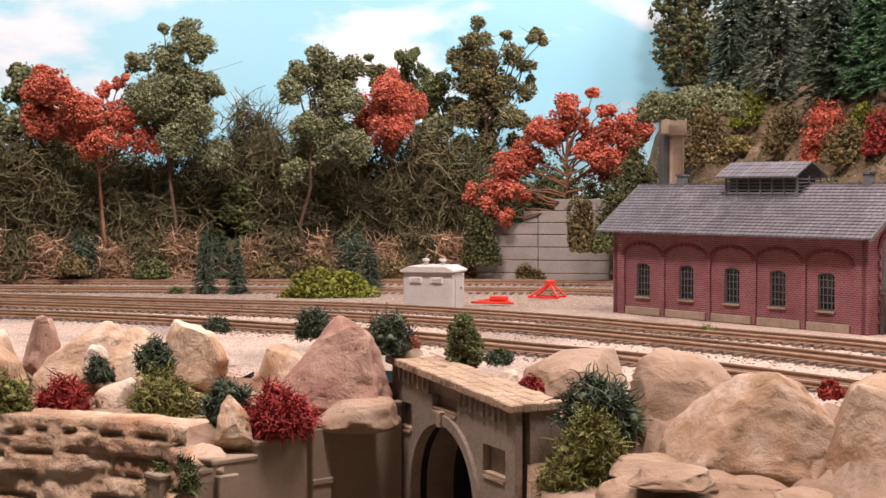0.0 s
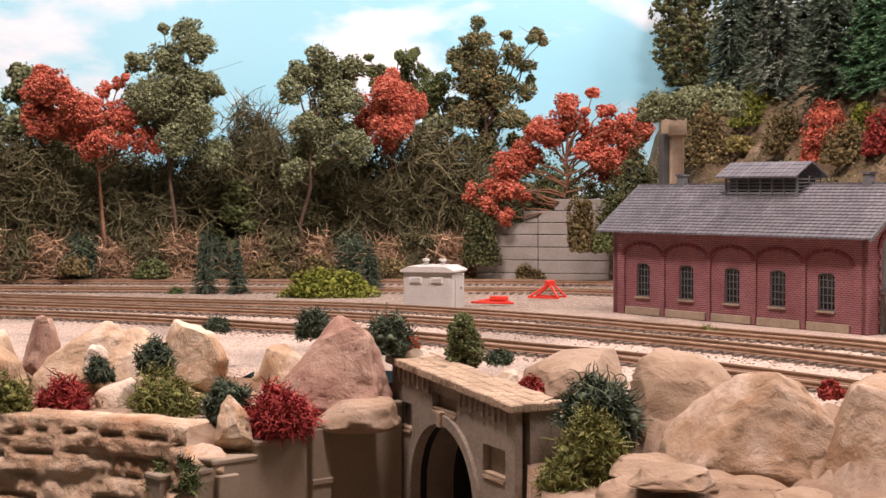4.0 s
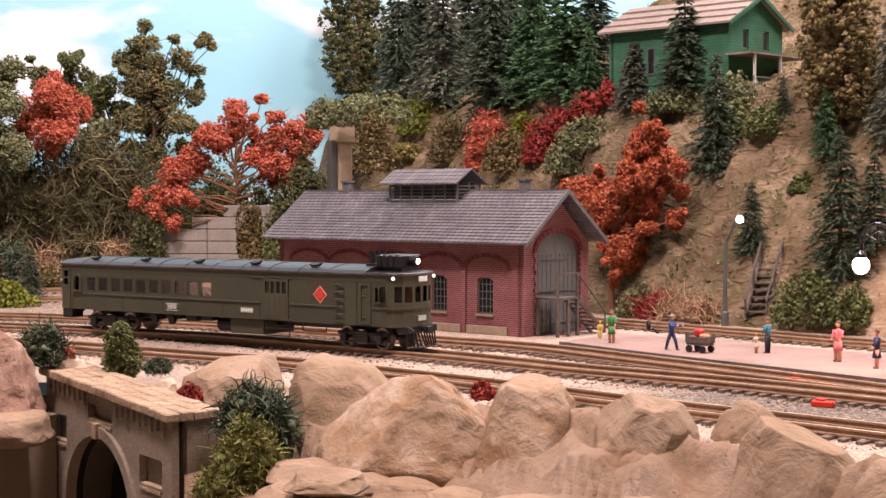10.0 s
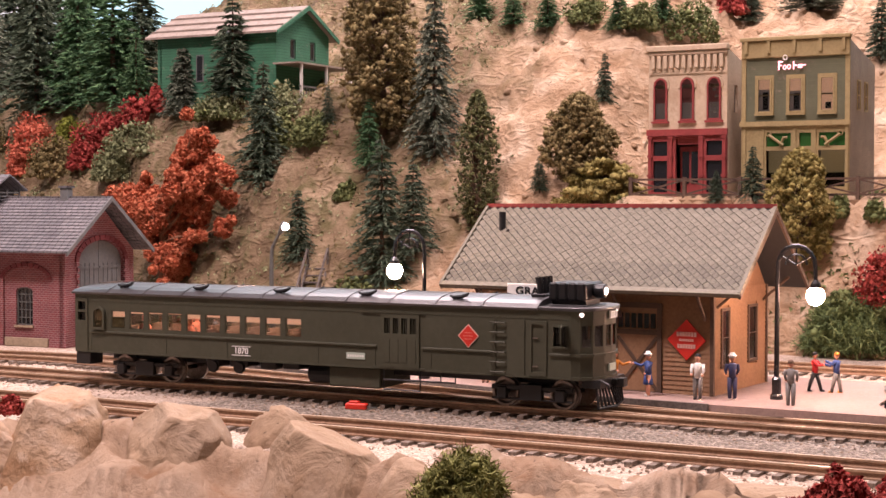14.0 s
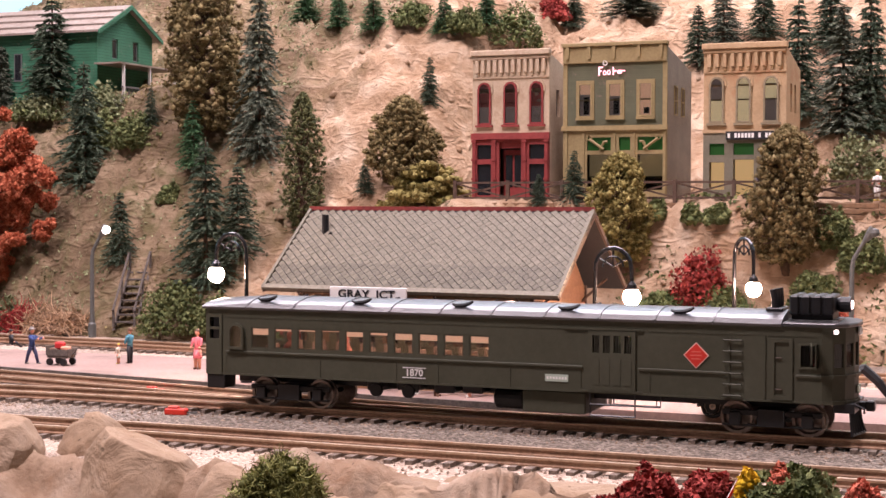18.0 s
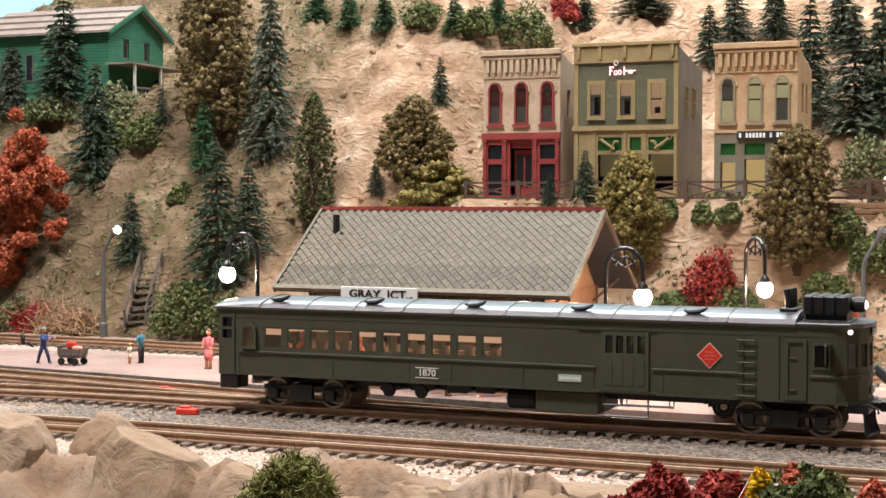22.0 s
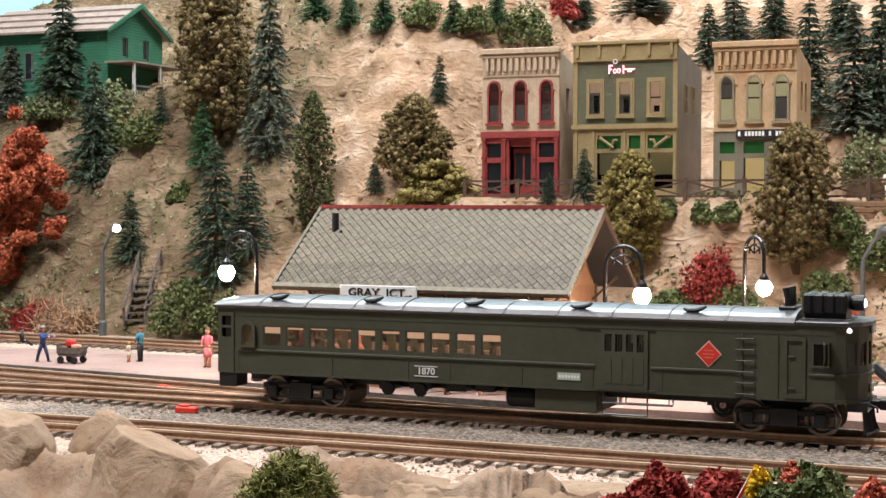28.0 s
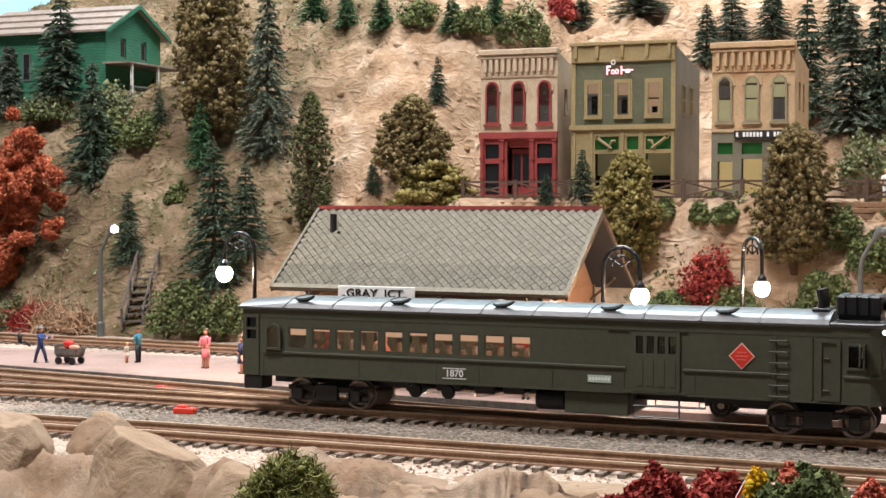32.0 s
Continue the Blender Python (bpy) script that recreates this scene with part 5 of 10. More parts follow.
    part("transom_bar", boxes((.0235, .0415, .0005, .0011, .0235, .0255)), DEPOTTRIM, fd)
    for k in range(6):
        x = .0244 + k * .0029
        part("light", boxes((x, x + .0021, .0005, .0008, .0262, .0322)), DARKGLASS, fd)
    for a, b in (((.0238, .0010), (.0412, .0225)), ((.0412, .0010), (.0238, .0225))):
        bm = bmesh.new()
        v = Vector((b[0] - a[0], b[1] - a[1])).normalized()
        q = Vector((-v.y, v.x)) * .0007
        prism(bm, [(a[0] + q.x, a[1] + q.y), (a[0] - q.x, a[1] - q.y), (b[0] - q.x, b[1] - q.y), (b[0] + q.x, b[1] + q.y)], 1, .0005, .0010)
        part("brace", bm, DEPOTTRIM, fd)
    # roof: boards under two slopes, slates on the near one
    run, rise, ov = D / 2 + .0106, RIDGE - .0420, .0155
    ln = math.hypot(run, rise)
    pitch = math.atan2(rise, run)
    for s in (1, -1):
        base = Matrix.Translation((0, -D / 2, RIDGE)) @ Matrix.Rotation(-pitch * s, 4, "X")
        part("roof_slope", boxes((-ov, L + .0140, min(0, s * ln), max(0, s * ln), -.0014, -.0002)), SLATEEDGE, d, m=base)
    for x in (-ov + .0002, L + .0136):
        for s in (1, -1):
            y0 = -D / 2 + s * run
            bm = bmesh.new()
            prism(bm, [(y0, .0400), (y0, .0422), (-D / 2, RIDGE - .0004), (-D / 2, RIDGE - .0030)], 0, x - .0006, x + .0004)
            part("bargeboard", bm, DEPOTTRIM, d)
    part("ridge_board", boxes((-ov, L + .0140, -D / 2 - .0008, -D / 2 + .0008, RIDGE - .0004, RIDGE + .0014)), RIDGERED, d, "thin red ridge board")
    part("eave_board", boxes((-ov, L + .0140, .0098, .0106, .0404, .0418)), DEPOTTRIM, d)
    for x in (.003, .040, .085, .105):
        bm = bmesh.new()
        prism(bm, [(.0004, .030), (.0004, .0315), (.0090, .0412), (.0100, .0412)], 0, x - .0005, x + .0005)
        part("bracket", bm, DEPOTTRIM, d)
    for y in (-.004, -.030, -.056):
        bm = bmesh.new()
        z = .040 + (.0304 - abs(y + .0304)) * .82
        tube(bm, [(-.0004, y, z - .008), (-.012, y, z + .002)], .0006, 5)
        part("bracket", bm, DEPOTTRIM, d)
    bm = bmesh.new()
    tube(bm, [(.1072, -.0180, .062), (.1072, -.0180, .0735)], .0016, 10)
    part("stove_pipe", bm, BLACK, d, "short black stove pipe")
    bm = bmesh.new()
    tube(bm, [(.1072, -.0180, .0630), (.1030, -.0160, .0655)], .0006, 6)
    part("pipe_brace", bm, BLACK, d)
    # name board under the eave
    nb = part("name_board", bevelled(boxes((.0512, .0877, .0112, .0120, .0375, .0434)), .0002), WHITE, d, "white name board with black letters")
    lt = text_mesh("GRAY  JCT.", .0047, INK)
    part("lettering", lt, None, nb, m=Matrix.Translation((.0694, .01215, .0404)) @ Matrix.Rotation(math.pi, 4, "Z") @ UPRIGHT @ Matrix.Diagonal((1.22, 1, 1, 1)))
    # red diamond express sign, its words as bars
    ds = part("express_sign", panel([(.0105, .0140), (.0188, .0222), (.0105, .0306), (.0022, .0222)], [], .0006), SIGNRED, d, "red diamond sign with pale lettering", m=Matrix.Translation((0, .0014, 0)))
    for z, w, hh in ((.0246, .0088, .0017), (.0222, .0064, .0010), (.0197, .0080, .0017)):
        n = 7
        for k in range(n):
            x = .0105 - w / 2 + w * (k + .12) / n
            part("letter_bar", boxes((x, x + w / n * .7, 0, .0003, z - hh / 2, z + hh / 2)), SIGNPALE, ds)
    sm = part("notice", boxes((.0838, .0886, .0007, .0011, .0168, .0194)), WHITE, d, "small dark-lettered notice")
    part("letter_bar", boxes((.0842, .0882, .0011, .0013, .0184, .0189), (.0844, .0880, .0011, .0013, .0173, .0178)), INK, sm)
    # slates, each a piece; the first 300 by themselves, counted from the lower courses up
    w, hgt = .0040, .0037
    tw, th = w * .87, hgt * .87
    bm = bmesh.new()
    prism(bm, [(-tw * .5, 0), (0, -th * .5), (tw * .5, 0), (0, th * .5)], 2, 0, .0005)
    tile = mesh_of(bm, DIAMOND)
    rest, count = bmesh.new(), 0
    base = Matrix.Translation((0, -D / 2, RIDGE)) @ Matrix.Rotation(-pitch, 4, "X")
    rows = int(ln / (hgt * .5))
    rnd = random.Random(4)
    for r in range(rows):
        y = ln - hgt * .5 * (r + .35)
        x = -ov + w * (.5 if r % 2 else 1.0) * .5 + (0 if r % 2 else w * .25)
        while x < L + .0140 - w * .3:
            mm = base @ Matrix.Translation((x + rnd.uniform(-.00005, .00005), y, .0001 + rnd.uniform(0, .00008))) @ Matrix.Rotation(-.10 + rnd.uniform(-.012, .012), 4, "X") @ Matrix.Rotation(rnd.uniform(-.012, .012), 4, "Y")
            if count < 300:
                part("slate", tile, None, d, m=mm)
                count += 1
            else:
                tmp = prism(rest, [(-tw * .5, 0), (0, -th * .5), (tw * .5, 0), (0, th * .5)], 2, 0, .0005)
                bmesh.ops.transform(rest, matrix=mm, verts=list({v for f in tmp for v in f.verts}))
            x += w
    part("slate_field", rest, DIAMOND, d)["kind"] = "stuff"
    part("eave_strip", boxes((-ov - .0002, L + .0142, ln - .0016, ln + .0008, -.0012, .0008)), DIAMOND, d, m=base)
    for x in (-ov - .0004, L + .0130):
        part("rake_strip", boxes((x, x + .0014, .0004, ln, -.0008, .0009)), DIAMOND, d, m=base)
    return d


depot(pose(.4018, .5162, .004, 0, 0, 119.56))

# ---- the railcar; x runs to its nose, the near side is at -y, z = 0 on the rail tops ----
def railcar():
    car = thing("railcar", "dark olive gas-electric railcar with a black roof and lit passenger windows", "railcar")
    H0, H1, HALF = .0119, .0372, .0165
    wx = [.0197 + .00986 * k for k in range(10)]
    holes = [rect(x, x + .0078, .0224, .0304) for x in wx] + [arched(.0109, .0163, .0225, .0290, .0312, 8)]
    doorwin = [rect(.1542 + .0038 * k, .1569 + .0038 * k, .0258, .0322) for k in range(4)]
    vest = [rect(.0018, .0062, .0255, .0292), rect(.0018, .0062, .0300, .0338)]
    cabwin = [rect(.2250, .2300, .0238, .0312)]
    for s, nm in ((-1, "side"), (1, "far_side")):
        outline = rect(0, .2320, H0, H1)
        bm = panel(outline, holes + doorwin + vest + cabwin, .0009)
        sd = part(nm, bm, OLIVE, car, m=Matrix.Translation((0, s * HALF if s > 0 else -HALF + .0009, 0)))
        y0, y1 = (-HALF - .0006, -HALF) if s < 0 else (HALF, HALF + .0006)
        for a, b in ((.0090, .1508), (.1706, .2000), (.2236, .2320)):
            part("belt_rail", bevelled(boxes((a, b, y0, y1, .0203, .0213)), .0002), OLIVE, car)
        for k, x in enumerate(wx):
            w = part("window", panel(rect(x - .0002, x + .0080, .0221, .0307), [rect(x + .0005, x + .0073, .0229, .0299)], .0005), OLIVE, car, m=Matrix.Translation((0, s * (HALF - .0007), 0)))
            part("pane", boxes((x, x + .0078, -.0004, -.0003, .0224, .0304)), GLASS, w)
            hb = (.0275, .0292, .0294, .0296, .0281, .0290, .0276, .0277, .0276, .0276)[k]
            if not (s > 0 and k in (1, 2, 3, 5)):
                part("blind", boxes((x + .0002, x + .0076, -.0009 if s > 0 else .0003, -.0006 if s > 0 else .0006, hb, .0304)), CREAM, w, "cream blind lit from within")
        aw = part("arched_window", panel(arched(.0103, .0169, .0219, .0290, .0318, 8), [arched(.0112, .0160, .0228, .0288, .0309, 8)], .0012), OLIVE, car, m=Matrix.Translation((0, -HALF - .0003 if s < 0 else HALF + .0009, 0)))
        part("pane", panel(arched(.0109, .0163, .0225, .0290, .0312, 8), [], .0001), GLASS, aw, m=Matrix.Translation((0, 0.0006 if s < 0 else -.0006, 0)))
        # vestibule door at the rear
        vd = part("vestibule_door", panel(rect(.0010, .0072, .0119, .0350), [rect(.0019, .0061, .0256, .0291), rect(.0019, .0061, .0301, .0337)], .0005), OLIVE, car, m=Matrix.Translation((0, -HALF if s < 0 else HALF + .0005, 0)))
        part("pane", boxes((.0016, .0064, -.0012, -.0010, .0250, .0340)) if s > 0 else boxes((.0016, .0064, .0010, .0012, .0250, .0340)), DARKGLASS, vd)
        part("door_panel", boxes((.0022, .0060, -.0002 if s < 0 else 0, 0 if s < 0 else .0002, .0140, .0240)), OLIVE, vd)
        # baggage door
        bd = part("baggage_door", panel(rect(.1528, .1696, .0130, .0335), [rect(.1543 + .0038 * k, .1568 + .0038 * k, .0260, .0320) for k in range(4)], .0007), OLIVE, car, "sliding baggage door with four barred lights", m=Matrix.Translation((0, -HALF if s < 0 else HALF + .0007, 0)))
        for k in range(4):
            x = .1543 + .0038 * k
            part("pane", boxes((x, x + .0026, .0010, .0011, .0258, .0322)) if s < 0 else boxes((x, x + .0026, -.0012, -.0011, .0258, .0322)), GLASS, bd)
            part("door_panel", boxes((x, x + .0025, -.0009 if s < 0 else .0000, -.0006 if s < 0 else .0003, .0150, .0238)), OLIVE, bd)
            for j in range(2):
                part("bar", boxes((x + .0007 + j * .0009, x + .0009 + j * .0009, -.0004, -.0002, .0260, .0320)), OLIVE, bd)
        part("door_track", boxes((.1440, .1720, y0, y1, .0338, .0344)), OLIVE, car)
        part("door_track", boxes((.1500, .1720, y0, y1, .0124, .0131)), OLIVE, car)
        # ladder rungs and cab door
        for k in range(6):
            z = .0135 + k * .0037
            bm = bmesh.new()
            yy = s * (HALF + .0009)
            tube(bm, [(.1998, s * HALF, z), (.1998, yy, z), (.2058, yy, z), (.2058, s * HALF, z)], .00028, 5)
            part("rung", bm, OLIVE, car)
        part("cab_door", panel(rect(.2154, .2226, .0128, .0330), [rect(.2166, .2214, .0142, .0318)], .0006), OLIVE, car, m=Matrix.Translation((0, -HALF if s < 0 else HALF + .0006, 0)))
        for z in (.0160, .0265):
            part("grab_bar", boxes((.2170, .2190, y0, y1, z, z + .0004)), STEEL, car)
        for x in (.2130, .2012):
            part("hinge_strip", boxes((x, x + .0007, y0 * 1.0 + (.0002 if s < 0 else 0), y1, .0128, .0335)), OLIVE, car)
        cw = part("cab_window", panel(rect(.2244, .2306, .0232, .0318), [rect(.2252, .2298, .0240, .0310)], .0006), OLIVE, car, m=Matrix.Translation((0, -HALF if s < 0 else HALF + .0006, 0)))
        part("pane", boxes((.2250, .2300, .0009, .0010, .0238, .0312)) if s < 0 else boxes((.2250, .2300, -.0010, -.0009, .0238, .0312)), GLASS, cw)
        for x in (.0090, .0490, .0800, .0965, .1240, .1500, .1745):
            part("panel_seam", boxes((x - .00015, x + .00015, y0 + (.0004 if s < 0 else 0), y1 - (0 if s < 0 else .0004), H0 + .0004, .0200)), OLIVE, car)
        part("letter_board_seam", boxes((.0010, .2310, y0 + (.00045 if s < 0 else 0), y1 - (0 if s < 0 else .00045), .0338, .0341)), OLIVE, car)
        part("sill_strip", boxes((.0010, .2320, y0 + (.0003 if s < 0 else 0), y1 - (0 if s < 0 else .0003), H0, H0 + .0007)), OLIVE, car)
        # emblem, number board and builder's plate
        em = part("emblem", panel([(.1905, .0219), (.1949, .0264), (.1905, .0309), (.1861, .0264)], [], .0002), SIGNPALE, car, "red diamond emblem with a pale rim", m=Matrix.Translation((0, -HALF - .0001 if s < 0 else HALF + .0003, 0)))
        part("field", panel([(.1905, .0224), (.1944, .0264), (.1905, .0304), (.1866, .0264)], [], .0004), SIGNRED, em, m=Matrix.Translation((0, .0001 if s < 0 else .0001, 0)))
        for z, w in ((.0276, .0032), (.0264, .0040), (.0252, .0032)):
            part("letter_bar", boxes((.1905 - w / 2, .1905 + w / 2, -.0004 if s < 0 else .0002, -.0003 if s < 0 else .0003, z - .00018, z + .00018)), EMBLEMINK, em)
        nb = part("number_board", boxes((.0826, .0917, y0 + .0003 if s < 0 else y1 - .0004, y0 + .0004 if s < 0 else y1 - .0003, .0176, .0179), (.0826, .0917, y0 + .0003 if s < 0 else y1 - .0004, y0 + .0004 if s < 0 else y1 - .0003, .0140, .0143)), WHITE, car, "white rules above and below the number")
        mm = Matrix.Translation((.0872, s * (HALF + .0003), .0159)) @ (Matrix.Rotation(math.pi, 4, "Z") if s > 0 else Matrix.Identity(4)) @ UPRIGHT
        part("number", NUMBER, None, nb, "white serif number", m=mm)
        pl = part("builder_plate", boxes((.1371, .1455, y0 + .0003 if s < 0 else y1 - .0004, y1 if s < 0 else y1 - .0002, .0153, .0178)), PLATEGREEN, car, "pale lettered plate")
        part("letter_bar", boxes(*[(.1377 + k * .0011, .1384 + k * .0011, y0 + .0002 if s < 0 else y1 - .0002, y0 + .0003 if s < 0 else y1 - .0001, .0161, .0170) for k in range(7)]), WHITE, pl)
    # rear wall, nose
    part("rear_wall", panel(rect(-HALF + .0009, HALF - .0009, H0, H1), [rect(-.003, .003, .013, .033)], .0009), OLIVE, car, m=END @ Matrix.Translation((0, 0, 0)))
    part("rear_door", boxes((.0006, .0010, -.0032, .0032, .0125, .0335)), OLIVE, car)
    plan = [(.2320, -.0165), (.2352, -.0155), (.2388, -.0118), (.2410, -.0060), (.2416, 0.0), (.2410, .0060), (.2388, .0118), (.2352, .0155), (.2320, .0165)]
    for i, (a, b) in enumerate(zip(plan, plan[1:])):
        p, q = Vector(a), Vector(b)
        d = (q - p)
        ln = d.length
        m = Matrix.Translation((p.x, p.y, 0)) @ Matrix.Rotation(math.atan2(d.y, d.x), 4, "Z")
        win = [rect(ln * .14, ln * .86, .0238, .0316)] if i not in (0, 7) else []
        f = part("nose_panel", panel(rect(0, ln, H0, .0372), win, .0009), OLIVE, car, m=m @ Matrix.Translation((0, .0009, 0)))
        if win:
            part("pane", boxes((ln * .1, ln * .9, -.0005, -.0004, .0236, .0318)), GLASS, f)
        part("belt_rail", boxes((-.0001, ln + .0001, -.0016, -.0008, .0203, .0214), (-.0001, ln + .0001, -.0014, -.0008, H0 - .0002, H0 + .0010)), OLIVE, f)
    bm = bmesh.new()
    prism(bm, [(x + .0012, y * 1.06) for x, y in plan] + [(.2190, .0172), (.2190, -.0172)], 2, .0370, .0384)
    part("cab_roof", bevelled(bm, .0003), ROOFBLACK, car, "flat black cab roof")
    bm = bmesh.new()
    prism(bm, [(x - .002, y * .93) for x, y in plan] + [(.1, .015), (.1, -.015)], 2, .0119, .0126)
    part("floor", bm, BLACK, car)
    part("rear_floor", boxes((.001, .1, -.0155, .0155, .0119, .0126)), BLACK, car)
    nbo = part("front_number_board", boxes((.2418, .2424, -.0035, .0035, .0340, .0366)), WHITE, car, "white number board over the front windows")
    part("number", NUMBER, None, nbo, m=Matrix.Translation((.24245, 0, .0353)) @ Matrix.Rotation(math.pi / 2, 4, "Z") @ UPRIGHT @ Matrix.Diagonal((.75, .75, .75, 1)))
    fp = part("front_plate", boxes((.2416, .2421, -.0036, .0030, .0146, .0172)), PLATEGREEN, car)
    # roof: an arch in sheets with battens
    prof = [(-.0174, .0370), (-.0176, .0378), (-.0150, .0393), (-.0115, .0404), (-.0060, .0413), (0, .0416), (.0060, .0413), (.0115, .0404), (.0150, .0393), (.0176, .0378), (.0174, .0370)]
    xs = [-.0012, .0180, .0378, .0576, .0774, .0972, .1170, .1368, .1566, .1764, .1962, .2190]
    for a, b in zip(xs, xs[1:]):
        bm = bmesh.new()
        prism(bm, prof, 0, a, b - .0001)
        if a < 0:
            for v in bm.verts:
                if v.co.x < 0:
                    v.co.z -= max(0, v.co.z - .0378) * .35
        me = part("roof_sheet", bm, ROOFBLACK, car)
    for x in xs[1:-1]:
        bm = bmesh.new()
        prism(bm, [(y * 1.0, z + .0003) for y, z in prof[1:-1]] + [(y, z - .0004) for y, z in prof[1:-1]][::-1], 0, x - .0004, x + .0003)
        part("roof_batten", bm, ROOFBLACK, car)
    for x in (.0248, .0643, .1045, .1446, .1848):
        for s in (-1, 1):
            bm = bmesh.new()
            y, z = s * .0128, .0398 - (.0010 if s > 0 else 0)
            tube(bm, [(x - .0040, y, z + .0014), (x - .0026, y, z + .0008), (x + .0008, y, z + .0010), (x + .0026, y, z + .0016), (x + .0040, y, z + .0024)], [.0004, .0007, .0008, .0007, .0004], 7)
            tube(bm, [(x - .0004, y, z - .0004), (x - .0004, y, z + .0010)], .0006, 6)
            part("roof_ventilator", bm, BLACK, car)
    # radiator, exhausts, lamps
    rad = part("radiator", bevelled(boxes((.2196, .2360, -.0090, .0090, .0384, .0388), (.2200, .2345, -.0085, .0085, .0410, .0466)), .0004), BLACK, car, "black roof-top radiator in ribbed sections")
    for k in range(4):
        x = .2200 + k * .0037
        part("section", bevelled(boxes((x, x + .0033, -.0092, .0092, .0404, .0470)), .0006), BLACK, rad)
    part("stand", boxes((.2205, .2340, -.0070, .0070, .0384, .0412)), BLACK, rad)
    for y in (-.0046, 0, .0046):
        bm = bmesh.new()
        tube(bm, [(.2146, y, .0414), (.2146, y, .0452), (.2141, y, .0486)], [.0014, .0013, .0016], 8)
        part("exhaust_pipe", bm, BLACK, car)
    part("exhaust_base", bevelled(boxes((.2118, .2176, -.0068, .0068, .0412, .0424)), .0003), BLACK, car)
    hl = part("headlight", bmesh_lathe([(.0021, 0), (.0026, .0012), (.0026, .0045), (.0022, .0047)], "x", (.2345, 0, .0438)), BLACK, car, "round black headlight, lit")
    part("lens", bmesh_lathe([(.0015, .0047), (.0011, .0052), (.0002, .0054)], "x", (.2345, 0, .0438)), HEADLAMP, hl)
    for s in (-1, 1):
        bm = bmesh.new()
        tube(bm, [(.2352, s * .0156, .0352), (.2362, s * .0172, .0356)], .0004, 5)
        ml = part("marker_lamp", bm, BLACK, car)
        part("lens", bmesh_lathe([(.0002, -.0008), (.0007, -.0005), (.0008, 0), (.0007, .0005), (.0002, .0008)], "x", (.2366, s * .0174, .0358)), MARKERLAMP, ml)
    bm = bmesh.new()
    tube(bm, [(.2285, -.0168, .0318), (.2290, -.0190, .0310), (.2290, -.0190, .0255), (.2285, -.0168, .0245)], .0003, 5)
    part("arm_rest", bm, OLIVE, car)
    part("wind_wing", boxes((.2306, .2312, -.0200, -.0167, .0240, .0318)), GLASS, car)
    # inside: seats, warm lamp, riders
    for k in range(9):
        x = .0245 + k * .0102
        for s in (-1, 1):
            part("seat", boxes((x, x + .0050, s * .0095 - .0045, s * .0095 + .0045, .0126, .0175), (x, x + .0012, s * .0095 - .0045, s * .0095 + .0045, .0175, .0235)), CARINSIDE, car)
    part("ceiling_lamp", boxes((.012, .125, -.0025, .0025, .0362, .0366)), CARGLOW, car)
    part("partition", boxes((.1260, .1268, -.0155, .0155, .0126, .0368)), CARINSIDE, car)
    for x, y, sc in ((.0335, -.0105, 1.0), (.0560, -.0095, .92), (.0460, .0090, .95)):
        bm = bmesh.new()
        lathe(bm, [(.0022, 0), (.0027, .003), (.0028, .006), (.0016, .0075), (.0008, .0080), (.0014, .0090), (.0016, .0102), (.0012, .0114), (.0002, .0118)], 10)
        bmesh.ops.transform(bm, matrix=Matrix.Translation((x, y, .0172)) @ Matrix.Scale(sc, 4), verts=bm.verts)
        part("seated_figurine", bm, SKIN, car, smooth=True)
    # underframe
    part("centre_sill", boxes((.012, .230, -.004, .004, .0085, .0119)), BLACK, car)
    part("engine_box", bevelled(boxes((.1281, .1513, -.0150, .0100, .0040, .0117)), .0004), OLIVE, car, "olive equipment box under the floor")
    part("tank", bmesh_lathe([(.0032, 0), (.0038, .0006), (.0038, .0106), (.0032, .0112)], "x", (.1165, -.0095, .0078)), BLACK, car)
    for x0, x1, z in ((.0660, .0720, .0080), (.0780, .0870, .0088), (.0930, .1010, .0085), (.1040, .1120, .0090)):
        part("underfloor_gear", bevelled(boxes((x0, x1, -.0120, .0060, z, .0117)), .0005), BLACK, car)
    for x in (.0700, .0830):
        bm = bmesh.new()
        lathe(bm, [(.0024, -.0010), (.0027, 0), (.0024, .0010)], 10, "y", (x, -.0120, .0085))
        part("brake_cylinder", bm, BLACK, car)
    part("step_box", bevelled(boxes((.0004, .0082, -.0165, -.0080, .0066, .0119), (.0004, .0082, .0080, .0165, .0066, .0119)), .0003), BLACK, car)
    for s in (-1, 1):
        bm = bmesh.new()
        y = s * .0150
        tube(bm, [(.1530, y, .0119), (.1530, y, .0040), (.1690, y, .0040), (.1690, y, .0119)], .0004, 5)
        tube(bm, [(.1530, y, .0078), (.1780, y, .0080), (.1780, y, .0119)], .0004, 5)
        part("foot_steps", bm, BLACK, car)
    pil = part("pilot", boxes((.2350, .2420, -.0125, .0125, .0088, .0119)), BLACK, car, "black slatted pilot")
    for k in range(11):
        y = -.0120 + k * .0024
        bm = bmesh.new()
        tube(bm, [(.2405, y, .0100), (.2440 - abs(y) * .22, y * 1.04, .0016)], .0005, 5)
        part("slat", bm, BLACK, pil)
    bm = bmesh.new()
    tube(bm, [(.2438 - abs(y) * .22, y * 1.04, .0016) for y in (-.0120, -.006, 0, .006, .0120)], .0006, 5)
    part("toe_bar", bm, BLACK, pil)
    for x, s in ((.2440, 1), (-.0030, -1)):
        part("coupler", bevelled(boxes((x - .0030, x + .0030, -.0012, .0012, .0090, .0116), (x + s * .0018 - .0014, x + s * .0018 + .0014, -.0024, .0020, .0086, .0120)), .0003), BLACK, car)
    bm = bmesh.new()
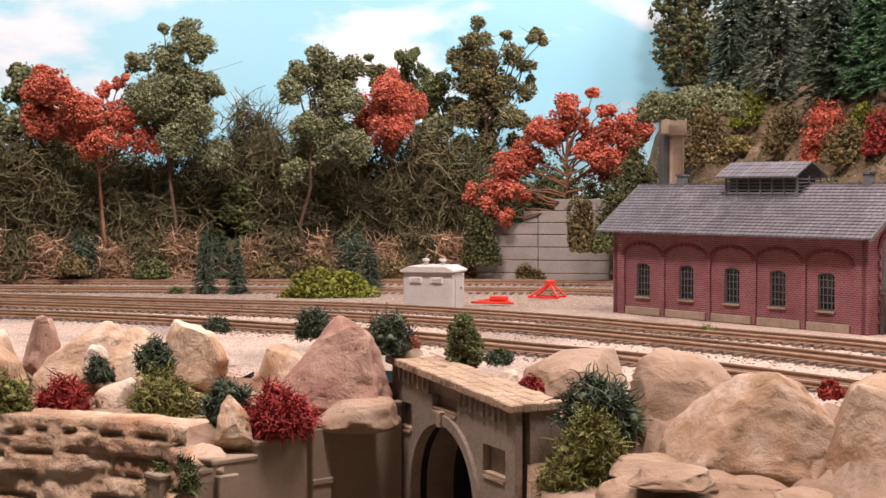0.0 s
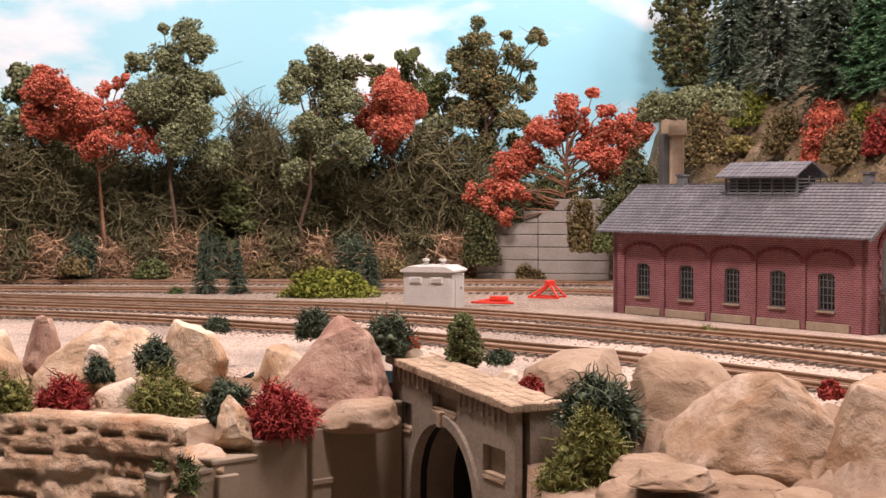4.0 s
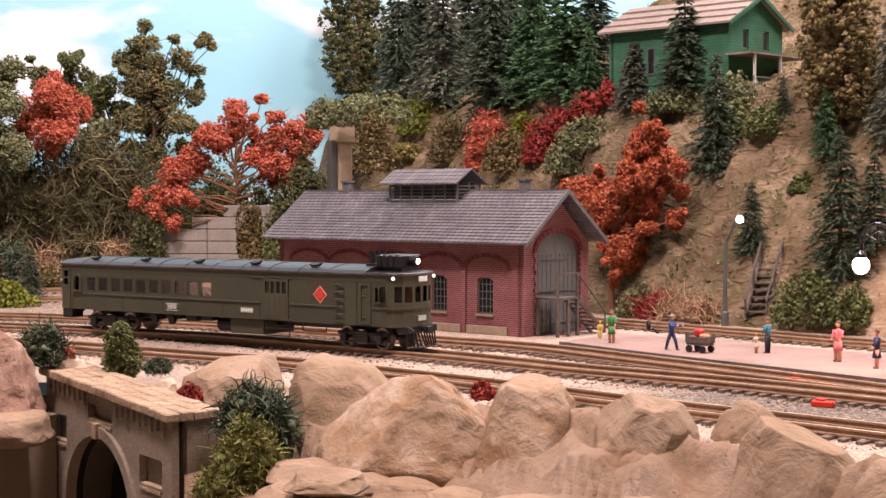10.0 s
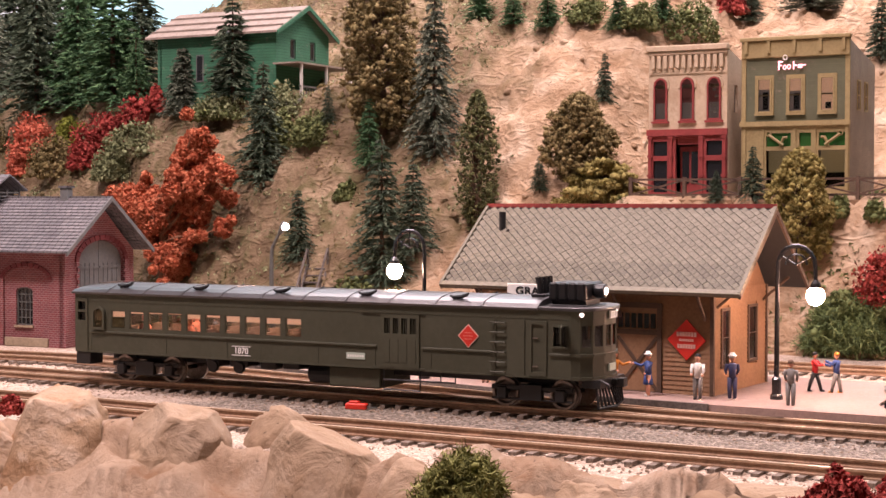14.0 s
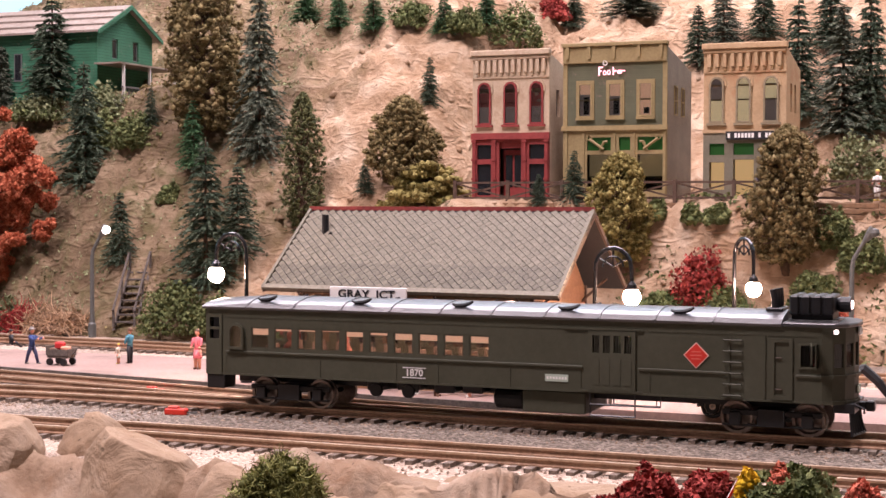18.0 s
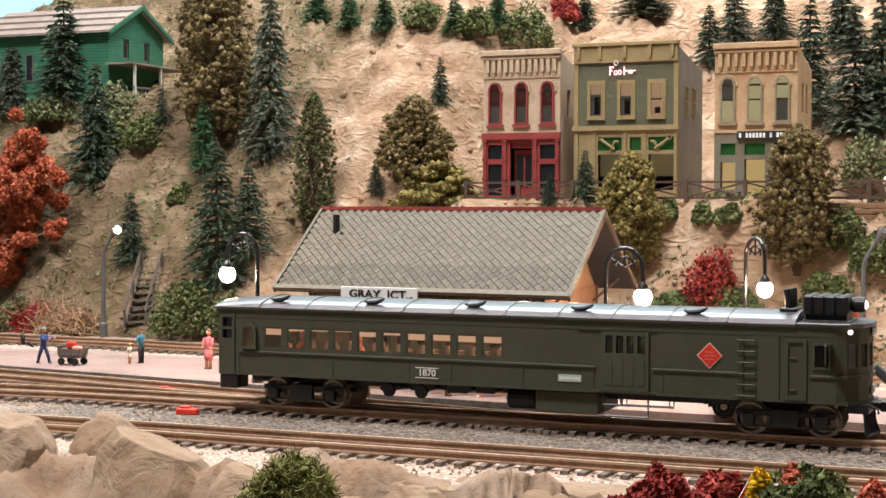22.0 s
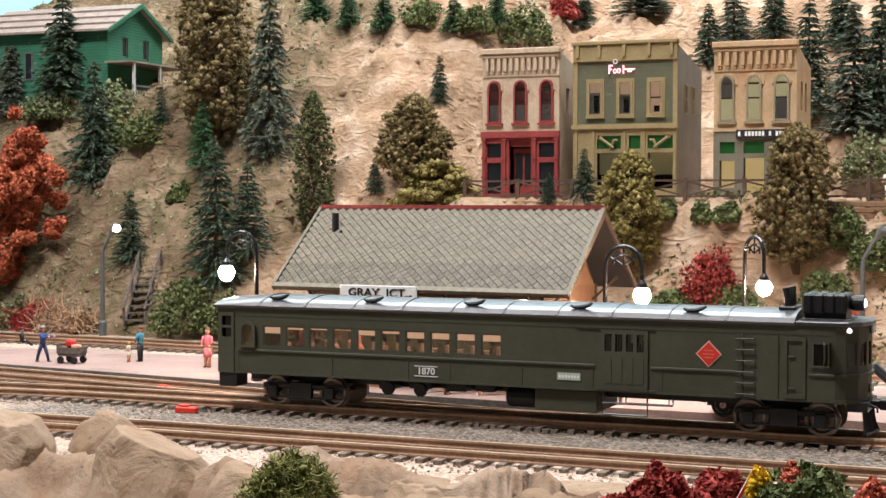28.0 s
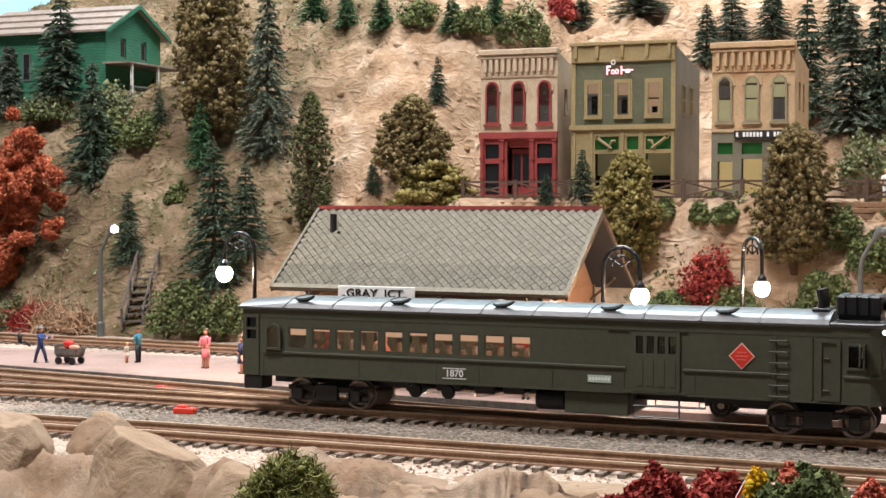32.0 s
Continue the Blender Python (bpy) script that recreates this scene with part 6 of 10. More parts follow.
    tube(bm, [(.2416, -.0115, .0119), (.2450, -.0118, .0105), (.2450, -.0118, .0090)], .0004, 5)
    part("air_hose", bm, BLACK, car)
    # trucks with turning wheels
    for x in (REAR, FRONT):
        tr = part("truck", boxes((-.0050, .0050, -.0090, .0090, .0062, .0085)), BLACK, car, "black truck with two axles", m=Matrix.Translation((x, 0, 0)))
        for s in (-1, 1):
            bm = boxes((-.0165, .0165, s * .0122 - .0008, s * .0122 + .0008, .0066, .0084), (-.0045, .0045, s * .0126 - .0012, s * .0126 + .0012, .0030, .0090), (-.0165, .0165, s * .0122 - .0006, s * .0122 + .0006, .0028, .0036))
            part("side_frame", bevelled(bm, .0002), BLACK, tr)
            for xx in (-.01195, .01195):
                part("journal_box", bevelled(boxes((xx - .0019, xx + .0019, s * .0128 - .0014, s * .0128 + .0014, .0032, .0078)), .0004), BLACK, tr)
            for k in range(2):
                bm = bmesh.new()
                tube(bm, [(-.0022 + .0044 * k, s * .0128, .0038), (-.0022 + .0044 * k, s * .0128, .0066)], .0011, 7)
                part("spring", bm, BLACK, tr)
        for xx in (-.01195, .01195):
            bm = bmesh.new()
            tube(bm, [(0, -.0105, 0), (0, .0105, 0)], .0010, 8)
            ax = part("axle", bm, BLACK, tr, m=Matrix.Translation((xx, 0, .0054)))
            AXLES.append(ax)
            for s in (-1, 1):
                bm = bmesh.new()
                lathe(bm, [(.0010, -.0012 * s), (.0040, -.0011 * s), (.0045, -.0004 * s), (.0042, .0002 * s), (.0045, .0010 * s), (.0054, .0011 * s), (.0054, -.0012 * s), (.0060, -.0012 * s), (.0060, -.0019 * s), (.0010, -.0019 * s)], 28, "y", (0, s * .0094, 0))
                wh = part("wheel", bm, STEEL, ax, "worn steel wheel", smooth=False)
        TRUCKS.append(tr)
    return car


def bmesh_lathe(profile, axis, at, seg=16):
    bm = bmesh.new()
    lathe(bm, profile, seg, axis, at)
    bmesh.ops.recalc_face_normals(bm, faces=bm.faces)
    return bm


REAR, FRONT = 0.0342, 0.2150
TRUCKS, AXLES = [], []
NUMBER = text_mesh("1870", .0035, WHITE, .00008)
car = railcar()

# ---- tunnel portal and wing wall ----
def tunnel_portal():
    m = pose(-.018, .700, 0, 0, 0, -66.09)          # x along the face, -y out of it
    p = thing("tunnel_portal", "grey-tan cast stone tunnel portal with a capped parapet", "tunnel portal", m)
    arch = arched(.0200, .0830, -.115, -.0440, -.0140, 16)
    outline = [(-.004, -.12), (.116, -.12), (.116, -.0005), (-.004, .0055)]
    niches = [rect(.0025, .0180, -.0230, -.0100), [(.0400, -.0095), (.0640, -.0105), (.0640, -.0028), (.0400, -.0018)], rect(.0885, .1080, -.0290, -.0160)]
    part("face", panel(outline, [arch] + niches, .003), PORTALSTONE, p)
    part("core", panel([(-.004, -.12), (.1165, -.12), (.1165, -.0005), (-.004, .0055)], [arch], .0125), PORTALSTONE, p, m=Matrix.Translation((0, .0155, 0)))
    for q in niches:
        xs = [a for a, _ in q]
        z = min(b for _, b in q)
        part("niche_back", boxes((min(xs) - .0005, max(xs) + .0005, .0004, .0018, z - .0005, max(b for _, b in q) + .0005)), PORTALSTONE, p)
        part("niche_sill", boxes((min(xs) + .0005, max(xs) - .0005, -.0036, .0002, z + .0002, z + .0014), (min(xs) + .0005, max(xs) - .0005, -.0030, .0002, z + .0018, z + .0026)), CAPSTONE, p)
    # ring of the arch and the lining inside
    bm = bmesh.new()
    pts = arched(.0200, .0830, -.115, -.0440, -.0140, 16)[1:]
    c = Vector((.0515, -.044))
    inner = [Vector(q) for q in pts] + [Vector((.0200, -.115))]
    outer = [q + (Vector((q.x - c.x, max(q.y - c.y, 0))).normalized() if q.y > -.06 else Vector((math.copysign(1, q.x - c.x), 0))) * .0042 for q in inner]
    for a, b, cc, d in zip(inner, inner[1:], outer[1:], outer):
        prism(bm, [tuple(a), tuple(b), tuple(cc), tuple(d)], 1, -.0046, -.0026)
    part("arch_ring", bm, PORTALSTONE, p, "moulded arch ring")
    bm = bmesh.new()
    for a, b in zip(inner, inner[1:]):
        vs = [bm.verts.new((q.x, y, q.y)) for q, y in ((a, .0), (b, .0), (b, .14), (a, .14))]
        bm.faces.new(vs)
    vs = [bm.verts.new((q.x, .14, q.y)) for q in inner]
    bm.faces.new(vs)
    # near-black colour puts the unlit dark of the bore into the lining
    part("lining", bm, TUNNELBLACK, p, "tunnel lining coloured black for the dark inside the bore")
    part("keystone", bevelled(boxes((.0495, .0535, -.0058, -.0020, -.0150, -.0085)), .0004), CAPSTONE, p)
    # parapet cap in stones, and dentils under it
    bm = bmesh.new()
    slope = (-.0005 - .0055) / .12
    def zt(x):
        return .0055 + slope * (x + .004)
    rnd = random.Random(3)
    for k in range(24):
        x0, x1 = -.0055 + k * .00515, -.0055 + (k + 1) * .00515 - .0001
        for j in range(4):
            y0, y1 = -.0060 + j * .0057, -.0060 + (j + 1) * .0057 - .0001
            up = rnd.uniform(-.0002, .0003)
            bm = bmesh.new()
            prism(bm, [(x0, zt(x0)), (x1, zt(x1)), (x1, zt(x1) + .0034 + up), (x0, zt(x0) + .0034 + up)], 1, y0, y1)
            part("cap_stone", bevelled(bm, .0005), CAPSTONE, p)
    for k in range(22):
        if 7 < k < 13:
            continue
        x = .000 + k * .0052
        part("dentil", boxes((x, x + .0021, -.0042, -.0001, zt(x) - .0052 - .0012 * (k % 2), zt(x) - .0003)), PORTALSTONE, p)
    # wing wall in steps
    w = thing("wing_wall", "smooth tan retaining wall stepping down beside the portal", "retaining wall", pose(-.107, .611, 0, 0, 0, 41.59))
    for a, b, z in ((-.0010, .0225, -.0290), (.0225, .0437, -.0262), (.0437, .0689, -.0210), (.0689, .0909, -.0178), (.0909, .1190, -.0118)):
        part("wall_step", boxes((a, b, 0, .010, -.13, z)), WINGSTONE, w)
        part("coping", bevelled(boxes((a - .0006, b + .0003, -.0007, .0106, z, z + .0022)), .0005), WINGSTONE, w)
    for a, z in ((.0237, -.0300), (.0690, -.0165)):
        part("pilaster", bevelled(boxes((a, a + .0098, -.0030, .001, -.13, z)), .0005), WINGSTONE, w)
        part("pilaster_band", bevelled(boxes((a - .0006, a + .0104, -.0040, -.0024, z - .0230, z - .0205)), .0004), WINGSTONE, w)


tunnel_portal()


# ---- platform ----
def platform():
    pts = [(.236, .806), (.262, .745), (.292, .683), (.322, .620), (.338, .583), (.352, .553), (.385, .497), (.43, .428), (.50, .320)] + [tuple(W(.700, u)[:2]) for u in (-.02, -.20, -.38, -.56)]
    bm = bmesh.new()
    prism(bm, pts, 2, -.002, .0040)
    thing("platform", "wide pink-tinted station platform", "platform", kind="structure", data=mesh_of(bm, PLATFORM))
    bm = bmesh.new()
    for a, b in zip(pts[:6], pts[1:7]):
        p, q = Vector((*a, 0)), Vector((*b, 0))
        n = Vector((q.y - p.y, p.x - q.x, 0)).normalized() * -.0012
        vs = [bm.verts.new(v + Vector((0, 0, z))) for z in (.0005, .0043) for v in (p, q, q - n, p - n)]
        for f in ((0, 1, 2, 3), (4, 5, 6, 7), (0, 1, 5, 4), (2, 3, 7, 6), (1, 2, 6, 5), (0, 3, 7, 4)):
            bm.faces.new([vs[i] for i in f])
    bmesh.ops.recalc_face_normals(bm, faces=bm.faces)
    thing("platform_edge", "dark timber edging along the platform", "edging", kind="structure", data=mesh_of(bm, WOODGREY))


platform()


# ---- street lamps ----
def gooseneck(p, yaw, label, top=.0650, low=.0470):
    """A post with a curved neck; top and low are the heights of the arch and of the globe's middle."""
    ob = thing("street_lamp", label, "street lamp", pose(p.x, p.y, .004, 0, 0, yaw), group="gooseneck lamps")
    bm = bmesh.new()
    lathe(bm, [(.0026, 0), (.0026, .0016), (.0019, .0022), (.0019, .0080), (.0012, .0090)], 10)
    part("base", bm, LAMPBLACK, ob)
    spring, cup = top - .0080, low + .0050
    bm = bmesh.new()
    arc = [(0, 0, .008), (0, 0, spring - .001)] + [(.0075 - .0075 * math.cos(a), 0, spring + .0080 * math.sin(a)) for a in np.linspace(.25, math.pi, 9)] + [(.0152, 0, cup)]
    tube(bm, arc, [.0011, .0009] + [.0009] * 9 + [.0008], 8)
    part("neck", bm, LAMPBLACK, ob, "curved black post")
    bm = bmesh.new()
    ring = [(.0075 + .0042 * math.cos(a), 0, spring + .0005 + .0042 * math.sin(a)) for a in np.linspace(0, math.pi, 9)]
    tube(bm, ring, .0005, 6)
    for a in (.5, math.pi / 2, 2.64):
        tube(bm, [(.0075, 0, spring + .0005), (.0075 + .0070 * math.cos(a), 0, spring + .0005 + .0074 * math.sin(a))], .0004, 5)
    part("scroll", bm, LAMPBLACK, ob)
    part("cap", bmesh_lathe([(.0008, low + .0065), (.0019, low + .0050), (.0023, low + .0032)], "z", (.0152, 0, 0)), LAMPBLACK, ob)
    part("globe", bmesh_lathe([(.0004, low - .0036), (.0022, low - .0029), (.0034, low - .0010), (.0036, low + .0004), (.0031, low + .0021), (.0020, low + .0032)], "z", (.0152, 0, 0)), LAMPGLOW, ob, "glowing white globe")
    return ob


for p, yaw, top, low in ((W(.6165, -.3455), HEAD + 180, .0650, .0470), (Vector((.4188, .4972, 0)), HEAD, .0608, .0412), (Vector((.5240, .5233, 0)), -102, .0632, .0406)):
    gooseneck(p, yaw, "black gooseneck street lamp with a lit white globe", top, low)


def yard_lamp(p, h, label, lit=True):
    ob = thing("yard_lamp", label, "street lamp", pose(p.x, p.y, p.z, 0, 0, HEAD))
    bm = bmesh.new()
    lathe(bm, [(.0024, 0), (.0024, .008), (.0016, .009), (.0016, .0105)], 8)
    part("base", bm, IRON, ob)
    bm = bmesh.new()
    tube(bm, [(0, 0, .009), (0, 0, h * .72), (.0006, 0, h * .80), (.0050, 0, h * .92), (.0070, 0, h * .95)], [.0014, .0012, .0011, .0009, .0008], 8)
    part("post", bm, IRON, ob)
    bm = bmesh.new()
    tube(bm, [(.0055, 0, h * .93), (.0090, 0, h * 1.0), (.0105, 0, h * 1.02)], [.0010, .0026, .0029], 10)
    part("reflector", bm, IRON, ob)
    part("bulb", bmesh_lathe([(.0004, -.0022), (.0020, -.0014), (.0024, 0), (.0018, .0016), (.0004, .0022)], "z", (.0108, -.0010, h * 1.0)), SMALLGLOW if lit else IRON, ob, "small lit bulb" if lit else "")


yard_lamp(W(.79, -.549, .003), .0640, "grey yard lamp with a small lit bulb")
yard_lamp(W(.80, -.111, .001), .0680, "grey yard lamp beside the back track", False)


# ---- hillside stairs ----
STAIRFOOT = (0.3869, 0.8989)


def hill_stairs():
    st = thing("hill_stairs", "steep grey wooden stairs climbing the slope", "stairs", pose(STAIRFOOT[0], STAIRFOOT[1], 0.0075, 0, 0, -45))
    for x in (-.0068, .0068):
        bm = bmesh.new()
        prism(bm, [(0, -.002), (.0030, -.002), (.0300, .0330), (.0270, .0352)], 0, x - .0008, x + .0008)
        part("stringer", bm, WOODGREY, st)
        bm = bmesh.new()
        tube(bm, [(x, -.0005, .0100), (x, .0265, .0450)], .0008, 6)
        part("handrail", bm, WOODGREY, st)
        for k in (0, .5, 1):
            part("baluster", boxes((x - .0006, x + .0006, .0005 + .0265 * k - .0006, .0005 + .0265 * k + .0006, .0340 * k, .0110 + .0345 * k)), WOODGREY, st)
    for k in range(8):
        y, z = .0008 + .0034 * k, .0024 + .0042 * k
        part("tread", boxes((-.0062, .0062, y - .0006, y + .0024, z, z + .0010)), WOODGREY, st)


hill_stairs()


# ---- line-side shed, bumper, small red things ----
def relay_shed():
    s = thing("relay_shed", "pale grey concrete relay shed with a flat lid and two vents", "shed", pose(-.027, 1.064, 0, 0, 0, -18))
    part("body", bevelled(boxes((0, .035, 0, .027, 0, .0255)), .0006), SHEDGREY, s)
    bm = bmesh.new()
    q = [(-.0018, .0255), (.0368, .0255), (.0368, .0270), (.030, .0300), (.005, .0300), (-.0018, .0270)]
    prism(bm, q, 1, -.0018, .0288)
    part("lid", bevelled(bm, .0004), SHEDGREY, s)
    for x in (.0120, .0240):
        part("vent", bmesh_lathe([(.0016, .0298), (.0016, .0325), (.0026, .0330), (.0022, .0345)], "z", (x, .013, 0)), SHEDGREY, s)
    for x in (.0045, .0195):
        lv = part("louvre_panel", boxes((x, x + .0085, -.0006, .0002, .0185, .0225)), WHITE, s)
        part("slat", boxes(*[(x + .0006, x + .0079, -.0010, -.0004, .0190 + k * .0012, .0196 + k * .0012) for k in range(3)]), SHEDGREY, lv)
    part("side_door", boxes((.0350, .0356, .006, .020, .001, .021)), SHEDGREY, s)
    part("latch", boxes((.0356, .0362, .016, .018, .014, .0155)), IRON, s)
    return s


relay_shed()


def bumper():
    b = thing("track_bumper", "bright red steel bumping post at the end of the yard track", "bumper", pose(.0780, 1.1450, .0030, 0, 0, -25) @ Matrix.Scale(.78, 4))
    for y in (-.0085, .0085):
        for a, c in (((-.017, 0), (.001, .0125)), ((.012, 0), (.001, .0125))):
            bm = bmesh.new()
            tube(bm, [(a[0], y * 1.2, a[1]), (c[0], y * .5, c[1])], .0011, 6)
            part("strut", bm, BUMPERRED, b)
        part("foot", boxes((-.018, .013, y * 1.2 - .001, y * 1.2 + .001, -.001, .0008)), BUMPERRED, b)
    part("head", bevelled(boxes((-.0025, .0030, -.0062, .0062, .0100, .0155)), .0006), BUMPERRED, b)
    part("plate", boxes((-.0032, -.0025, -.0045, .0045, .0108, .0148)), BUMPERRED, b)


bumper()


def red_heap():
    b = thing("signal_frame", "flat red painted frame lying beside the shed", "frame", pose(.0365, 1.0880, .0020, 0, 0, -20))
    for k in range(4):
        part("bar", bevelled(boxes((-.017 + k * .004, .014 - k * .003, -.004 + k * .0028, -.0024 + k * .0028, .0004 + k * .0006, .0020 + k * .0007)), .0003), BUMPERRED, b)
    part("block", bevelled(boxes((-.004, .008, -.002, .004, .0024, .0056)), .0005), BUMPERRED, b)


red_heap()
for x, y, yaw in ((.2700, .5700, -50), (.2890, .6340, -57)):
    sm = thing("switch_machine", "small bright red switch machine beside the rails", "switch machine", pose(x, y, .0006, 0, 0, yaw))
    part("case", bevelled(boxes((-.0045, .0045, -.0017, .0017, 0, .0026)), .0005), BUMPERRED, sm)
    part("cover", bevelled(boxes((-.0030, .0010, -.0013, .0013, .0026, .0034)), .0003), BUMPERRED, sm)
    part("rod", boxes((.0045, .0085, -.0003, .0003, .0008, .0014)), IRON, sm)
br = thing("wheel_stop", "worn black rail brace beside the tracks", "rail brace", pose(*W(.655, -.088, .004), 0, 0, HEAD))
bm = bmesh.new()
tube(bm, [(-.012, 0, 0), (-.006, .001, .011), (0, .002, .013), (.006, .001, .008), (.012, 0, 0)], [.0020, .0024, .0022, .0020, .0012], 7)
part("arm", bm, BLACK, br)
part("foot", bevelled(boxes((-.014, .014, -.004, .004, 0, .0016)), .0004), WOODGREY, br)


# ---- grey board wall and stone pier at the end of the wood ----
def board_wall():
    b = thing("retaining_wall", "grey board retaining wall in steps under the red trees", "retaining wall", pose(.030, 1.383, -.004, 0, 0, -15))
    rows = [(0, .0115), (.0121, .0230), (.0236, .0345), (.0351, .0455), (.0461, .0560), (.0566, .0665), (.0671, .0770)]
    for k, (z0, z1) in enumerate(rows):
        x0 = (0, 0, 0, 0, .001, .042, .070)[k]
        for j, (a, c) in enumerate(((x0, .055), (.0555, .118))):
            if c > a + .004 and a >= x0 - 1e-6 or j:
                a = max(a, x0)
                part("board", bevelled(boxes((a, c, 0, .004, z0, z1)), .0004), RETAIN, b)
    for x in (.004, .054, .100):
        part("post", boxes((x, x + .003, .004, .008, 0, .06)), RETAIN, b)


board_wall()
pier = thing("stone_pier", "pale stone bridge pier with a dark steel bracket beside it", "pier", pose(.1945, 1.318, .03, 0, 0, 20))
part("shaft", bevelled(boxes((-.006, .007, -.006, .006, 0, .108)), .0010), STUCCO, pier)
part("cap", bevelled(boxes((-.0085, .0085, -.0075, .0075, .096, .114)), .0010), STUCCO, pier)
part("bracket", bevelled(boxes((-.0125, -.0065, -.004, .004, .0, .098)), .0006), IRON, pier)


# ---- small tipped sign among the bushes ----
sg = thing("small_sign", "small white card sign with a red edge, tipped over", "sign", pose(0.2815, 0.2850, 0.0062, 0, 28, -36))
part("board", bevelled(boxes((-.0048, .0020, -.0004, .0004, 0, .0115)), .0002), WHITE, sg)
part("red_edge", boxes((-.0048, -.0042, -.0006, -.0003, .0004, .0112)), SIGNRED, sg)


# ---- the street above: three stores ----
def store_shell(name, label, w, h, d, facade, side, u, holes, lower):
    st = thing(name, label, "store", pose(*W(.885, u, .0850), 0, 0, HEAD), group="stores of the upper street")
    FLIP = Matrix.Diagonal((1, -1, 1, 1))
    part("upper_facade", panel(rect(0, w, lower, h), holes, .0018), facade, st, m=Matrix.Translation((0, .0018, 0)))
    part("east_wall", panel([(0, -.01), (d, -.01), (d, h * .86), (0, h * .97)], [rect(d * k, d * k + .006, .050, .066) for k in (.25, .55)], .0015), side, st, m=Matrix.Translation((w, .0020, 0)) @ Matrix.Rotation(math.pi / 2, 4, "Z") @ Matrix.Translation((0, .0015, 0)))
    part("west_wall", boxes((0, .0015, .0020, d, -.01, h * .86)), side, st)
    part("rear_wall", boxes((0, w, d, d + .0015, -.01, h * .84)), side, st)
    bm = bmesh.new()
    prism(bm, [(.0018, h * .94), (d, h * .82), (d, h * .84), (.0018, h * .96)], 0, .001, w - .001)
    part("roof", bm, SLATE, st)
    part("inner_floor", boxes((.0016, w - .0016, .006, d - .001, lower - .0010, lower)), WOODGREY, st)
    part("inner_back", boxes((.0016, w - .0016, .022, .0225, 0, h * .8)), WOODGREY, st)
    return st


def east_windows(st, w, d, mat):
    for k in (.25, .55):
        y = .0020 + d * k
        wn = part("side_window", boxes((w + .0002, w + .0008, y - .0006, y + .0066, .0494, .0502), (w + .0002, w + .0008, y - .0006, y + .0066, .0658, .0666), (w + .0002, w + .0008, y - .0006, y, .0494, .0666), (w + .0002, w + .0008, y + .006, y + .0066, .0494, .0666), (w + .0002, w + .0006, y, y + .006, .0575, .0582)), mat, st)
        part("pane", boxes((w - .0006, w - .0004, y, y + .006, .0502, .0658)), DARKGLASS, wn)


def sash(st, x0, x1, z0, z1, frame, lower, upper, arch=0.0, part_way=.5):
    win = window_parts(st, "window", x0, x1, z0, z1, -.0002, .0010, frame, GLASS, 1, 2, -1, arch, frame_d=.0012, bar=.0009)
    zm = z0 + (z1 - z0) * part_way
    part("blind", boxes((x0 + .0004, x1 - .0004, .0022, .0025, z0 + .0004, zm)), lower, win, "curtain in the lower sash")
    part("blind", boxes((x0 + .0004, x1 - .0004, .0020, .0023, zm, z1 - .0004)), upper, win, "blind in the upper sash")
    part("sill", boxes((x0 - .0012, x1 + .0012, -.0016, .0004, z0 - .0014, z0 - .0002)), frame, win)


def cornice(st, w, h, mat, teeth):
    part("cornice", bevelled(boxes((-.0008, w + .0008, -.0030, .0022, h - .0034, h), (-.0004, w + .0004, -.0018, .0020, h - .0056, h - .0036)), .0004), mat, st, "projecting cornice")
    for k in range(teeth):
        x = .0012 + (w - .0024) * (k + .5) / teeth
        part("corbel", bevelled(boxes((x - .0011, x + .0011, -.0022, .0002, h - .0135, h - .0058), (x - .0008, x + .0008, -.0014, .0002, h - .0155, h - .0135)), .0003), mat, st)
    part("corbel_band", boxes((0, w, -.0008, .0002, h - .0166, h - .0156)), mat, st)


